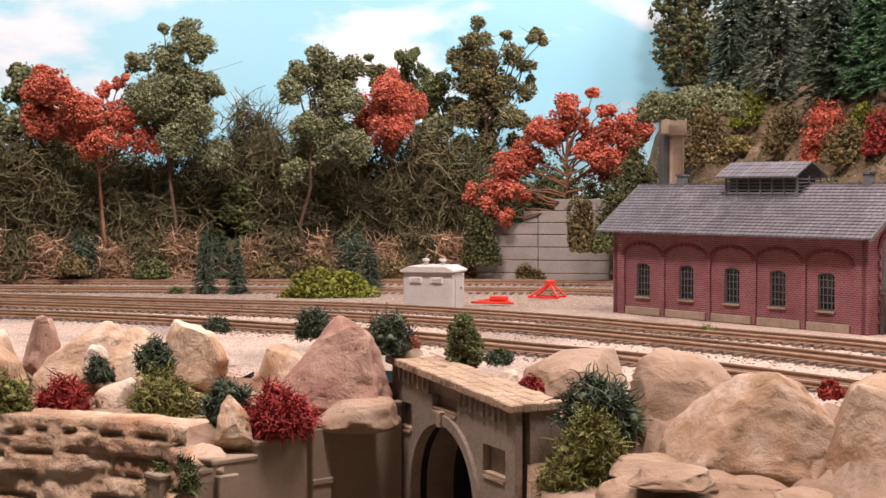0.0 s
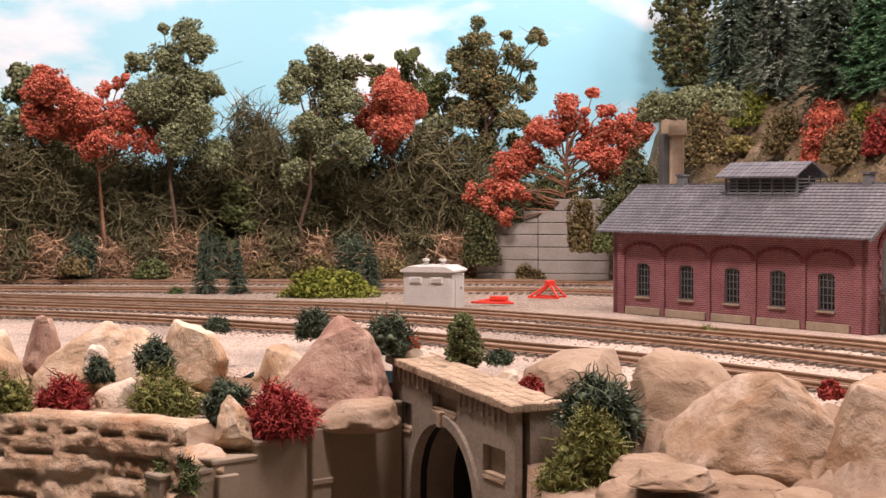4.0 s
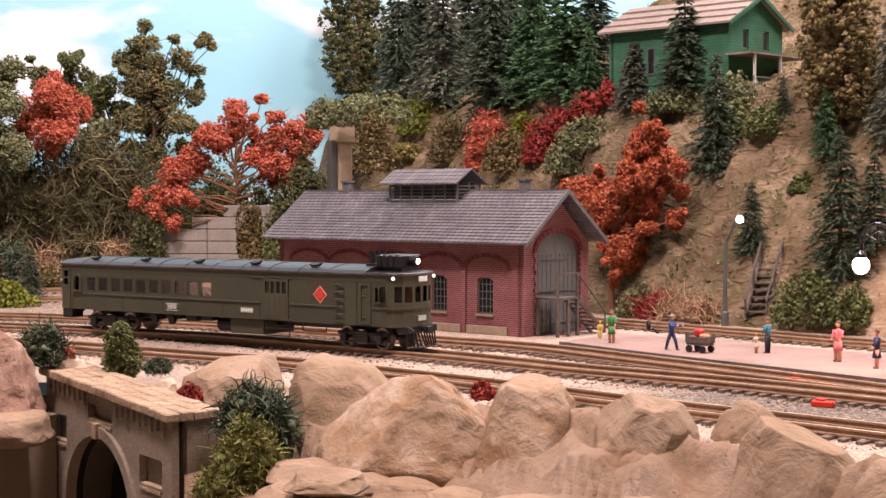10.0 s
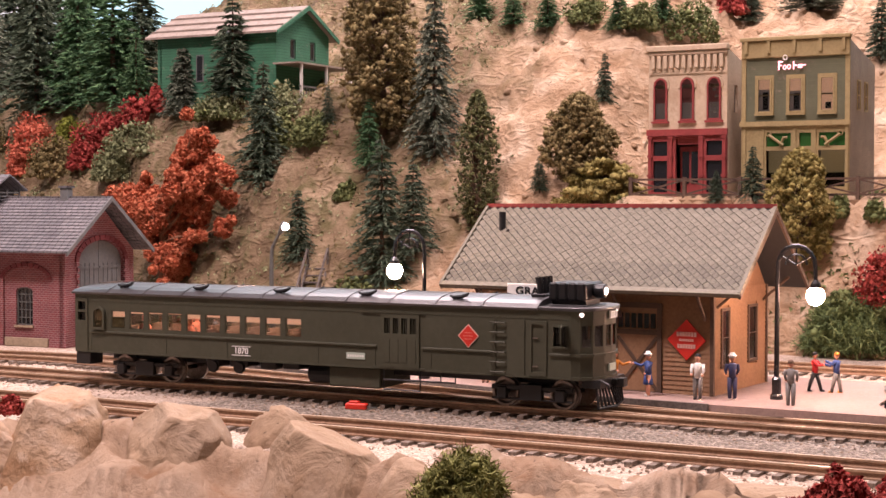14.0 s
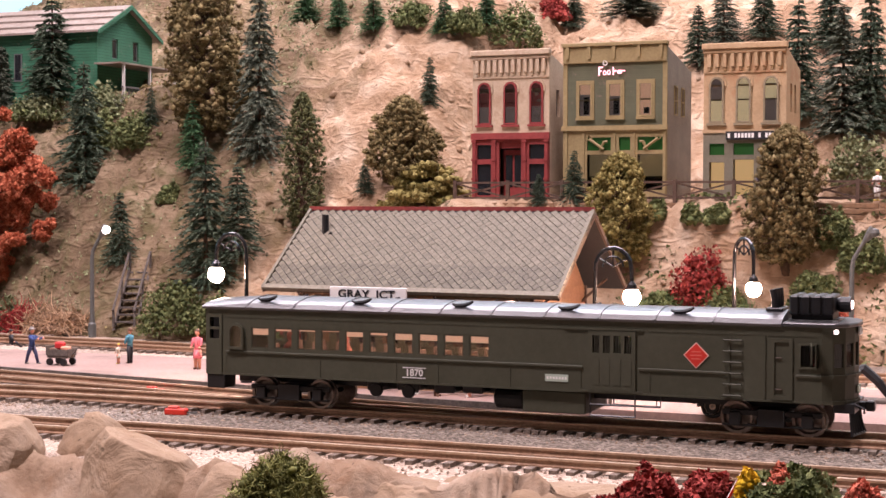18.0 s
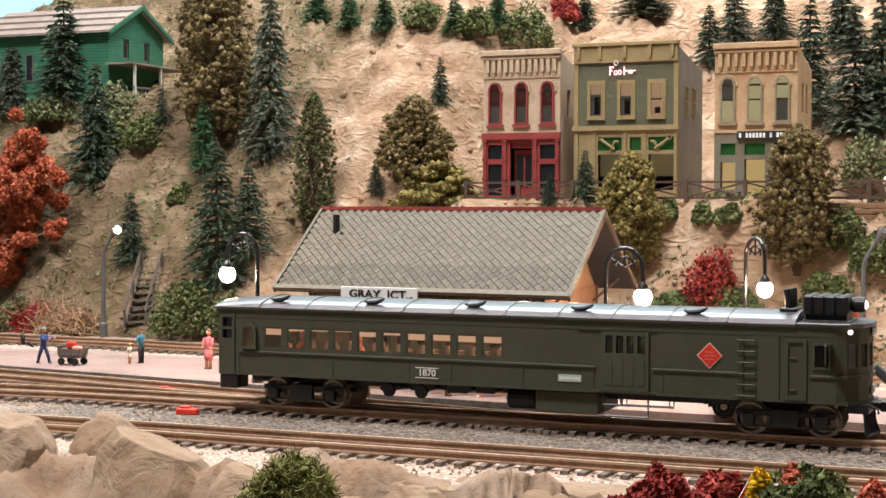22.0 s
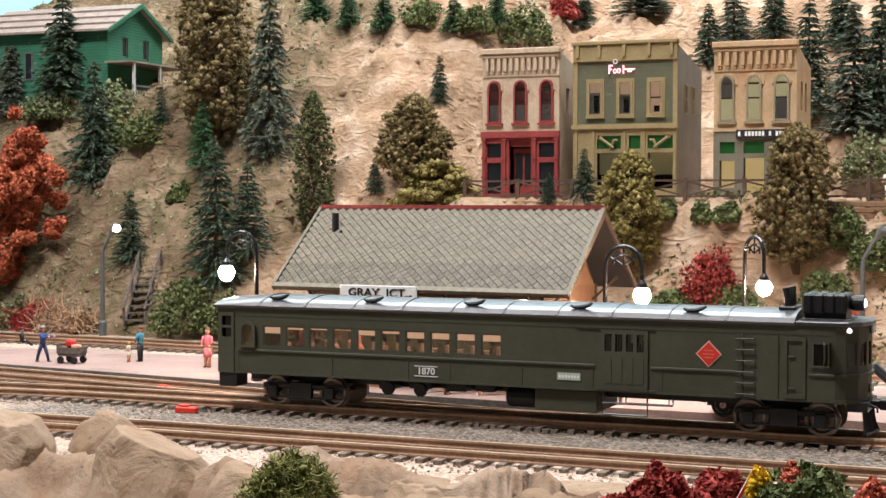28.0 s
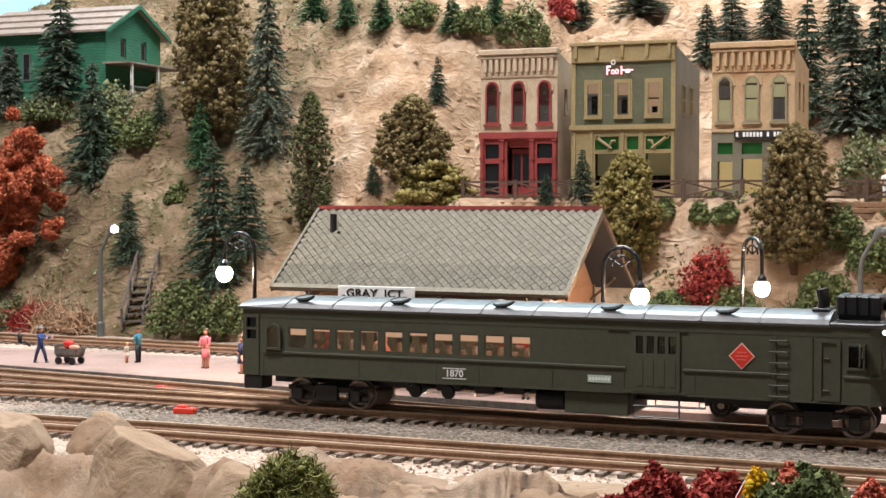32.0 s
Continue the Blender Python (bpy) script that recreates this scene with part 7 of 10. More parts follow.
def red_store():
    w, h, d, low = .048, .0890, .046, .0400
    xs = (.0075, .0240, .0403)
    holes = [arched(x - .0042, x + .0042, .0450, .0660, .0702, 8) for x in xs]
    st = store_shell("store", "buff stone store with red arched windows over a red shop front", w, h, d, STUCCO, STUCCO, -.3435, holes, low)
    cornice(st, w, h, STUCCO, 12)
    for i, x in enumerate(xs):
        sash(st, x - .0042, x + .0042, .0450, .0702, STORERED, GREYCURTAIN, REDROOM, .0042, .42)
        part("hood", panel(arched(x - .0054, x + .0054, .0640, .0660, .0716, 10), [arched(x - .0043, x + .0043, .0639, .0660, .0703, 10)], .0008), STUCCO, st, m=Matrix.Translation((0, 0, 0)))
    openings = [rect(.0030, .0118, .0030, .0215), rect(.0030, .0118, .0245, .0330), rect(.0358, .0452, .0030, .0215), rect(.0358, .0452, .0245, .0330), rect(.0170, .0308, .0006, .0345)]
    part("shop_front", panel(rect(0, w, 0, low), openings, .0020), STORERED, st, "red painted timber shop front", m=Matrix.Translation((0, .0014, 0)))
    for q in openings[:4]:
        xs_, zs = [a for a, _ in q], [b for _, b in q]
        part("shop_pane", boxes((min(xs_), max(xs_), .0008, .0010, min(zs), max(zs))), DARKGLASS, st)
    dr = part("recessed_door", boxes((.0175, .0303, .0060, .0068, .0006, .0300)), STORERED, st)
    part("door_pane", boxes((.0190, .0232, .0056, .0060, .0080, .0270), (.0246, .0288, .0056, .0060, .0080, .0270)), DARKGLASS, dr)
    part("door_lintel", boxes((.0170, .0308, .0014, .0068, .0310, .0345)), STORERED, dr)
    for x in (.0012, .0140, .0330, .0466):
        part("pilaster", boxes((x - .0010, x + .0010, -.0016, -.0004, 0, .0360)), STORERED, st)
        for z in (.0120, .0235, .0345):
            part("capital", boxes((x - .0015, x + .0015, -.0021, -.0004, z, z + .0014)), STORERED, st)
    part("fascia", boxes((-.0006, w + .0006, -.0022, .0000, .0362, .0398)), STORERED, st)
    for x, z in ((.0398, .062), (.0412, .058), (.0395, .053), (.0405, .049)):
        part("window_ornament", bevelled(boxes((x - .0012, x + .0012, .0012, .0016, z, z + .0016)), .0003), WHITE, st)


def green_store():
    w, h, d, low = .0617, .0905, .058, .0420
    xs = (.0133, .0313, .0493)
    holes = [rect(x - .0043, x + .0043, .0480, .0680) for x in xs]
    st = store_shell("store", "green clapboard store with mustard trim and lit windows", w, h, d, STOREGREEN, STORESIDE, -.2867, holes, low)
    east_windows(st, w, d, STOREMUSTARD)
    part("cornice", bevelled(boxes((-.0006, w + .0006, -.0030, .0020, h - .0016, h + .0006), (0, w, -.0016, .0004, h - .0112, h - .0018)), .0003), STOREMUSTARD, st, "deep mustard cornice")
    for x in (.003, .016, .0308, .0456, .0586):
        part("bracket", boxes((x - .0009, x + .0009, -.0028, -.0012, h - .0085, h - .0016)), STOREMUSTARD, st)
    for x in (.0012, w - .0012):
        part("corner_board", boxes((x - .0013, x + .0013, -.0006, .0004, low, h - .0112)), STOREMUSTARD, st)
    for i, x in enumerate(xs):
        sash(st, x - .0043, x + .0043, .0480, .0680, STOREMUSTARD, (GREYCURTAIN, GREYCURTAIN, LITPINK)[i], LITPINK, 0, (.68, .62, .45)[i])
        part("night_gap", boxes((x - .0016, x + .0016, .0016, .0019, .0500, (.0600, .0590, .0535)[i])), DARKGLASS, st)
        part("casing", panel(rect(x - .0054, x + .0054, .0466, .0694), [rect(x - .0043, x + .0043, .0480, .0680)], .0008), STOREMUSTARD, st, m=Matrix.Translation((0, 0, 0)))
    ops = [rect(.0145, .0288, .0060, .0265), rect(.0145, .0288, .0289, .0365), rect(.0336, .0404, .0060, .0265), rect(.0336, .0404, .0289, .0365), rect(.0446, .0594, .0060, .0265), rect(.0446, .0594, .0289, .0365)]
    part("shop_front", panel(rect(0, w, 0, low), ops, .0020), STOREMUSTARD, st, "mustard timber shop front", m=Matrix.Translation((0, .0014, 0)))
    for q in ops:
        x0, x1, z0, z1 = q[0][0], q[1][0], q[0][1], q[2][1]
        if z0 > .02:
            part("transom_light", boxes((x0, x1, .0008, .0010, z0, z1)), GREENPANE, st, "green glass transom")
        else:
            part("shop_pane", boxes((x0, x1, .0006, .0008, z0, z1)), GLASS, st)
            part("shop_interior", boxes((x0, x1, .0050, .0056, z0 + .005, z1)), SHOPROOM, st, "warm lit shop interior")
            part("counter", boxes((x0, x1, .0030, .0050, z0, z0 + .0080)), BLACK, st)
    for cx, s in ((.0212, 1), (.0518, -1)):
        bm = bmesh.new()
        tube(bm, [(cx - .0050 * s, -.0012, .0355), (cx + .0034 * s, -.0012, .0295)], .0009, 6)
        tube(bm, [(cx + .0012 * s, -.0012, .0289), (cx + .0038 * s, -.0012, .0339), (cx + .0056 * s, -.0012, .0339), (cx + .0058 * s, -.0012, .0339)], [.0004, .0010, .0009, .0004], 6)
        tube(bm, [(cx - .0050 * s + .0014 * math.cos(a), -.0012, .0361 + .0014 * math.sin(a)) for a in np.linspace(0, 6.28, 11)], .0004, 5)
        part("anchor_ornament", bm, STOREMUSTARD, st, "mustard anchor ornament")
    for x in (.0020, .0125, .0310, .0425, .0605):
        part("pilaster", boxes((x - .0008, x + .0008, -.0014, -.0004, 0, low - .003)), STOREMUSTARD, st)
    part("fascia", boxes((-.0006, w + .0006, -.0024, 0, low - .0016, low + .0012)), STOREMUSTARD, st)
    # neon script over the windows: loops and bars in its colours
    sg = part("neon_sign", boxes((.0215, .0222, -.0016, -.0010, .0722, .0772), (.0222, .0240, -.0016, -.0010, .0764, .0772), (.0222, .0234, -.0016, -.0010, .0744, .0751)), NEON, st, "small pink neon sign")
    for x, z in ((.0252, .0736), (.0276, .0738)):
        bm = bmesh.new()
        tube(bm, [(x + .0009 * math.cos(a), -.0013, z + .0012 * math.sin(a)) for a in np.linspace(0, 6.28, 9)], .0003, 5)
        part("loop", bm, NEON, sg)
    part("stroke", boxes((.0300, .0306, -.0016, -.0010, .0722, .0768), (.0306, .0322, -.0016, -.0010, .0742, .0750), (.0328, .0352, -.0016, -.0010, .0730, .0750), (.0352, .0372, -.0016, -.0010, .0742, .0748)), NEON, sg)
    bm = bmesh.new()
    tube(bm, [(.0254 + .0012 * math.cos(a), -.0013, .0792 + .0013 * math.sin(a)) for a in np.linspace(0, 6.28, 9)], .0004, 5)
    part("emblem", bm, WHITE, sg)


def tan_store():
    w, h, d, low = .0460, .0880, .046, .0390
    xs = (.0074, .0225, .0378)
    holes = [arched(x - .0042, x + .0042, .0435, .0650, .0692, 8) for x in xs]
    st = store_shell("store", "tan stucco store with arched windows and a dark shop sign", w, h, d, STUCCO_TAN, STUCCO_TAN, -.2040, holes, low)
    cornice(st, w, h, STUCCO_TAN, 10)
    for i, x in enumerate(xs):
        sash(st, x - .0042, x + .0042, .0435, .0692, TANTRIM, (PALEBLIND, PALEBLIND, GREYCURTAIN)[i], GREYCURTAIN if i == 0 else PALEBLIND, .0042)
        part("hood", panel(arched(x - .0056, x + .0056, .0640, .0650, .0708, 10), [arched(x - .0043, x + .0043, .0639, .0650, .0693, 10)], .0008), STUCCO_TAN, st)
    ops = [rect(.0035, .0120, .0060, .0215), rect(.0035, .0120, .0255, .0320), rect(.0330, .0425, .0060, .0215), rect(.0330, .0425, .0255, .0320), rect(.0170, .0285, .0006, .0230), rect(.0170, .0285, .0255, .0320)]
    part("shop_front", panel(rect(0, w, 0, low), ops, .0020), SHOPGREY, st, "grey-green timber shop front", m=Matrix.Translation((0, .0014, 0)))
    for q in ops:
        x0, x1, z0, z1 = q[0][0], q[1][0], q[0][1], q[2][1]
        if z0 > .02:
            part("transom_light", boxes((x0, x1, .0008, .0010, z0, z1)), GREENPANE, st, "green glass transom")
        else:
            part("shop_pane", boxes((x0, x1, .0006, .0008, z0, z1)), GLASS, st)
            part("shop_interior", boxes((x0, x1, .0050, .0056, z0, z1)), LITPANE, st, "warm lit shop interior")
    sg = part("shop_sign", boxes((.0130, .0400, -.0022, -.0008, .0340, .0386)), INK, st, "dark sign board with pale lettering")
    for k in range(13):
        if k not in (1, 8, 10):
            part("letter_bar", boxes((.0142 + k * .0019, .0155 + k * .0019, -.0025, -.0022, .0350, .0376)), WHITE, sg)
    part("fascia", boxes((-.0004, w + .0004, -.0012, 0, low - .0012, low + .0006)), STUCCO_TAN, st)


red_store()
green_store()
tan_store()


def street_fence():
    f = thing("street_fence", "dark timber fence with crossed braces along the upper street", "fence", pose(*W(.868, -.348, .0838), 0, 0, HEAD))
    n, step = 11, .0330
    for k in range(n + 1):
        part("post", boxes((k * step - .0010, k * step + .0010, -.001, .001, -.01, .0128)), FENCEWOOD, f)
    for k in range(n):
        a, b = k * step + .001, (k + 1) * step - .001
        for z in (.0020, .0108):
            part("rail", boxes((a, b, -.0005, .0005, z, z + .0012)), FENCEWOOD, f)
        for z0, z1 in ((.0030, .0108), (.0108, .0030)):
            bm = bmesh.new()
            prism(bm, [(a, z0 - .0005), (a, z0 + .0005), (b, z1 + .0005), (b, z1 - .0005)], 1, -.0004, .0004)
            part("brace", bm, FENCEWOOD, f)
    w = thing("street_wall", "brown board edging below the street fence", "retaining wall", pose(*W(.866, -.345, .0838), 0, 0, HEAD))
    for k in range(4):
        for j in range(6):
            part("board", bevelled(boxes((j * .060, j * .060 + .0594, -.0016, 0, -.0030 - k * .0032, -.0002 - k * .0032)), .0003), BOARDBROWN, w)


street_fence()


def green_house():
    L, D, H, R = .105, .069, .0500, .0180
    g = thing("green_house", "green clapboard house with a pale metal roof and a dark porch", "house", pose(*W(.93, -.7500, .1560), 0, 0, HEAD))
    part("long_wall", panel(rect(0, L, -.02, H), [rect(.036, .043, .014, .034)], .002), HOUSEGREEN, g, m=Matrix.Translation((0, .002, 0)))
    window_parts(g, "window", .036, .043, .014, .034, .0002, .0010, IRON, DARKGLASS, 2, 3, -1)
    gable = [(0, -.02), (D, -.02), (D, H), (D / 2, H + R), (0, H)]
    ops = [rect(.0180, .0250, .0300, .0440), rect(.0440, .0510, .0300, .0440)]
    part("gable_wall", panel(gable, ops, .002), HOUSEGREEN, g, m=Matrix.Translation((L, 0, 0)) @ Matrix.Rotation(math.pi / 2, 4, "Z"))
    for q in ops:
        wn = window_parts(g, "gable_window", q[0][0], q[1][0], .0300, .0440, 0, .0011, IRON, DARKGLASS, 2, 2, -1)
        wn.matrix_basis = Matrix.Translation((L, 0, 0)) @ Matrix.Rotation(math.pi / 2, 4, "Z") @ wn.matrix_basis
    part("west_wall", panel(gable, [], .002), HOUSEGREEN, g, m=Matrix.Translation((.002, 0, 0)) @ Matrix.Rotation(math.pi / 2, 4, "Z"))
    part("rear_wall", boxes((0, L, D - .002, D, -.02, H)), HOUSEGREEN, g)
    for s in (0, 1):
        y0, y1 = (-.006, D / 2) if s == 0 else (D + .006, D / 2)
        for k in range(9):
            a = -.007 + k * (L + .014) / 9
            bm = bmesh.new()
            prism(bm, [(y0, H - .0036), (y0, H - .0020), (y1, H + R + .0016), (y1, H + R)], 0, a, a + (L + .014) / 9 - .0003)
            part("roof_sheet", bm, TINROOF, g)
        for k in range(3):
            f = .2 + k * .28
            yy, zz = y0 + (y1 - y0) * f, H - .0020 + (R + .0036) * f
            part("roof_batten", boxes((-.007, L + .007, yy - .0006, yy + .0006, zz, zz + .0010)), TINROOF, g)
    for y0 in (-.006, D + .006):
        bm = bmesh.new()
        prism(bm, [(y0, H - .0050), (y0, H - .0022), (D / 2, H + R + .0014), (D / 2, H + R - .0018)], 0, L + .0070, L + .0080)
        part("bargeboard", bm, HOUSEGREEN, g)
    po = part("porch_roof", boxes((L + .002, L + .0240, -.004, D + .004, .0240, .0252)), TINROOF, g, "flat grey porch roof")
    for y in (.002, D * .5, D - .002):
        part("porch_post", boxes((L + .0215, L + .0232, y - .0008, y + .0008, -.004, .0240)), SHEDGREY, po)
    part("porch_rail", boxes((L + .0216, L + .0228, 0, D, .0075, .0088), (L + .0216, L + .0228, 0, D, .0010, .0018)), IRON, po)
    for k in range(20):
        y = D * (k + .5) / 20
        part("baluster", boxes((L + .0219, L + .0225, y - .0003, y + .0003, .0010, .0080)), IRON, po)
    part("porch_floor", boxes((L, L + .0240, -.002, D + .002, -.016, -.0008)), SHEDGREY, po)
    part("porch_door", boxes((L + .0002, L + .0010, .026, .038, 0, .020)), DARKGLASS, po)
    for y in (.006, .048):
        part("porch_window", boxes((L + .0002, L + .0010, y, y + .012, .006, .018)), DARKGLASS, po)


green_house()


# ---- model figures: painted dolls, each one plain shape ----
def doll(x, y, z, yaw, legs, top, hair, label, h=.0200, stride=.0, arms=(.25, .25), skirt=False, sit=False, hat=None):
    bm = bmesh.new()
    mats = [DOLL[legs], DOLL[top], DOLL["skin"], DOLL[hair]]
    s = h / .0230
    hip = .0098 if not sit else .0030
    for k, q in enumerate((-1, 1)):
        foot = (stride * q, q * .0011, .0004) if not sit else (.0065, q * .0012, .0006)
        tube(bm, [foot, ((foot[0] * .6, q * .0012, hip * .5) if not sit else (.0035, q * .0014, .0036)), (0, q * .0010, hip)], [.0008, .0010, .0013], 7, mat=2 if skirt else 0)
        tube(bm, [(foot[0] - .0006, foot[1], .0004), (foot[0] + .0016, foot[1], .0004)], .0006, 6, mat=3)
    if skirt:
        lathe(bm, [(.0024, .0055), (.0022, .0075), (.0015, .0105)], 9, mat=1)
    tube(bm, [(0, 0, hip - .0004), (0, 0, hip + .0030), (0, 0, hip + .0058), (0, 0, hip + .0066)], [.0016, .0016, .0021, .0008], 9, mat=1)
    for q, a in zip((-1, 1), arms):
        sh = Vector((0, q * .0022, hip + .0058))
        el = sh + Vector((.0030 * a, q * .0006, -.0030 + .0012 * a))
        hd = el + Vector((.0030 * a + .0004, -q * .0004, -.0026 + .0040 * a))
        tube(bm, [sh, el, hd], [.0009, .0007, .0006], 6, mat=1)
        tube(bm, [hd, hd + Vector((.0006, 0, -.0008))], [.0007, .0004], 6, mat=2)
    top_z = hip + .0066
    lathe(bm, [(.0005, top_z), (.0006, top_z + .0008), (.0012, top_z + .0014), (.0013, top_z + .0024), (.0010, top_z + .0033), (.0002, top_z + .0036)], 10, mat=2)
    lathe(bm, [(.0014, top_z + .0022), (.0014, top_z + .0030), (.0010, top_z + .0037), (.0002, top_z + .0040)], 10, at=(-.0002, 0, 0), mat=3)
    if hat:
        mats.append(DOLL[hat])
        lathe(bm, [(.0021, top_z + .0029), (.0021, top_z + .0032), (.0012, top_z + .0033), (.0011, top_z + .0043), (.0002, top_z + .0045)], 10, mat=4)
    bmesh.ops.recalc_face_normals(bm, faces=bm.faces)
    bmesh.ops.scale(bm, vec=(s, s, s), verts=bm.verts)
    return thing("figurine", label, "figurine", pose(x, y, z, 0, 0, yaw), group="painted figurines", data=mesh_of(bm, mats, True))


PZ = .0040
doll(.2607, .7955, PZ, -120, "green", "green", "brown", "painted figurine in a green dress on the platform", skirt=True)
doll(.2618, .8184, PZ, -100, "yellow", "yellow", "yellow", "small painted figurine in yellow on the platform", .0110)
doll(.2783, .7540, PZ, -57, "navy", "blue", "grey", "painted figurine in blue overalls pushing a cart", stride=.0032, arms=(.9, .9), hat="grey")
doll(.3187, .7292, PZ, 120, "black", "teal", "brown", "painted figurine in a teal shirt on the platform")
doll(.3133, .7306, PZ, 120, "skin", "pale", "yellow", "small child figurine in pale clothes", .0115, skirt=True)
doll(.3349, .6873, PZ, -150, "pink", "pink", "brown", "painted figurine in a long pink dress", .0215, skirt=True)
doll(.3384, .6569, PZ, 160, "red", "navy", "brown", "painted figurine in a dark blue dress", skirt=True)
doll(.3023, .8546, .0030, -20, "black", "black", "black", "black crouching figurine beside the back track", .0170, sit=True)
doll(.3455, .6000, PZ, -130, "mint", "mint", "brown", "painted figurine in a mint green dress by the station door", skirt=True)
doll(.3670, .5490, PZ, -60, "black", "grey", "white", "painted figurine in grey with a white cap", hat="grey")
doll(.3712, .5400, PZ, -60, "brown", "orange", "brown", "painted figurine in an orange shirt pointing", arms=(.3, 1.0), hat="brown")
doll(.3798, .5291, PZ, 150, "brown", "blue", "white", "painted figurine in a blue coat with one arm out", arms=(1.0, .2), skirt=True, hat="white")
doll(.3910, .5115, PZ, -140, "grey", "white", "black", "painted figurine with a white shirt and red coat", .0205)
doll(.4030, .5050, PZ, 60, "navy", "navy", "white", "painted figurine in overalls leaning on the station", .0205, hat="white")
doll(.4110, .4800, PZ, 40, "grey", "grey", "brown", "painted figurine in grey work clothes")
doll(.4497, .5093, PZ, -57, "black", "red", "black", "painted figurine in a red jacket running", .0185, stride=.003, arms=(.8, .8))
doll(.4544, .5018, PZ, 120, "grey", "blue", "orange", "painted figurine in a blue jacket reaching out", .0190, stride=.002, arms=(1.0, .8))
doll(.5019, .5160, PZ, -150, "peach", "peach", "peach", "painted figurine all in pale orange", .0205)
doll(*W(.876, -.170, .0850), 200, "navy", "navy", "grey", "dark figurine behind the street fence", .0190, hat="grey")
doll(*W(.878, -.108, .0850), 190, "white", "white", "yellow", "pale figurine behind the street fence", .0190)


def baggage_cart():
    c = thing("baggage_cart", "grey platform cart loaded with brown and blue bags", "cart", pose(.2880, .7405, PZ, 0, 0, HEAD))
    part("deck", bevelled(boxes((-.0060, .0060, -.0035, .0035, .0036, .0048)), .0003), WOODGREY, c)
    part("end_board", boxes((-.0064, -.0058, -.0035, .0035, .0048, .0092), (.0058, .0064, -.0035, .0035, .0048, .0080)), WOODGREY, c)
    part("side_board", boxes((-.0060, .0060, -.0038, -.0034, .0048, .0078), (-.0060, .0060, .0034, .0038, .0048, .0078)), WOODGREY, c)
    for x in (-.0040, .0040):
        for y in (-.0036, .0036):
            part("wheel", bmesh_lathe([(.0006, -.0005), (.0018, -.0005), (.0018, .0005), (.0006, .0005)], "y", (x, y, .0018), 12), BLACK, c)
    bm = bmesh.new()
    tube(bm, [(.0060, 0, .0044), (.0095, 0, .0085)], .0004, 5)
    part("pull_bar", bm, WOODGREY, c)
    for i, (x, y, z, m) in enumerate(((-.003, -.001, .0066, "brown"), (.0015, .001, .0070, "blue"), (.0035, -.001, .0075, "skin"), (-.0005, 0, .0095, "red"))):
        part("bag", bevelled(boxes((x - .0022, x + .0022, y - .0020, y + .0020, z - .0018, z + .0018)), .0007), DOLL[m], c)


baggage_cart()


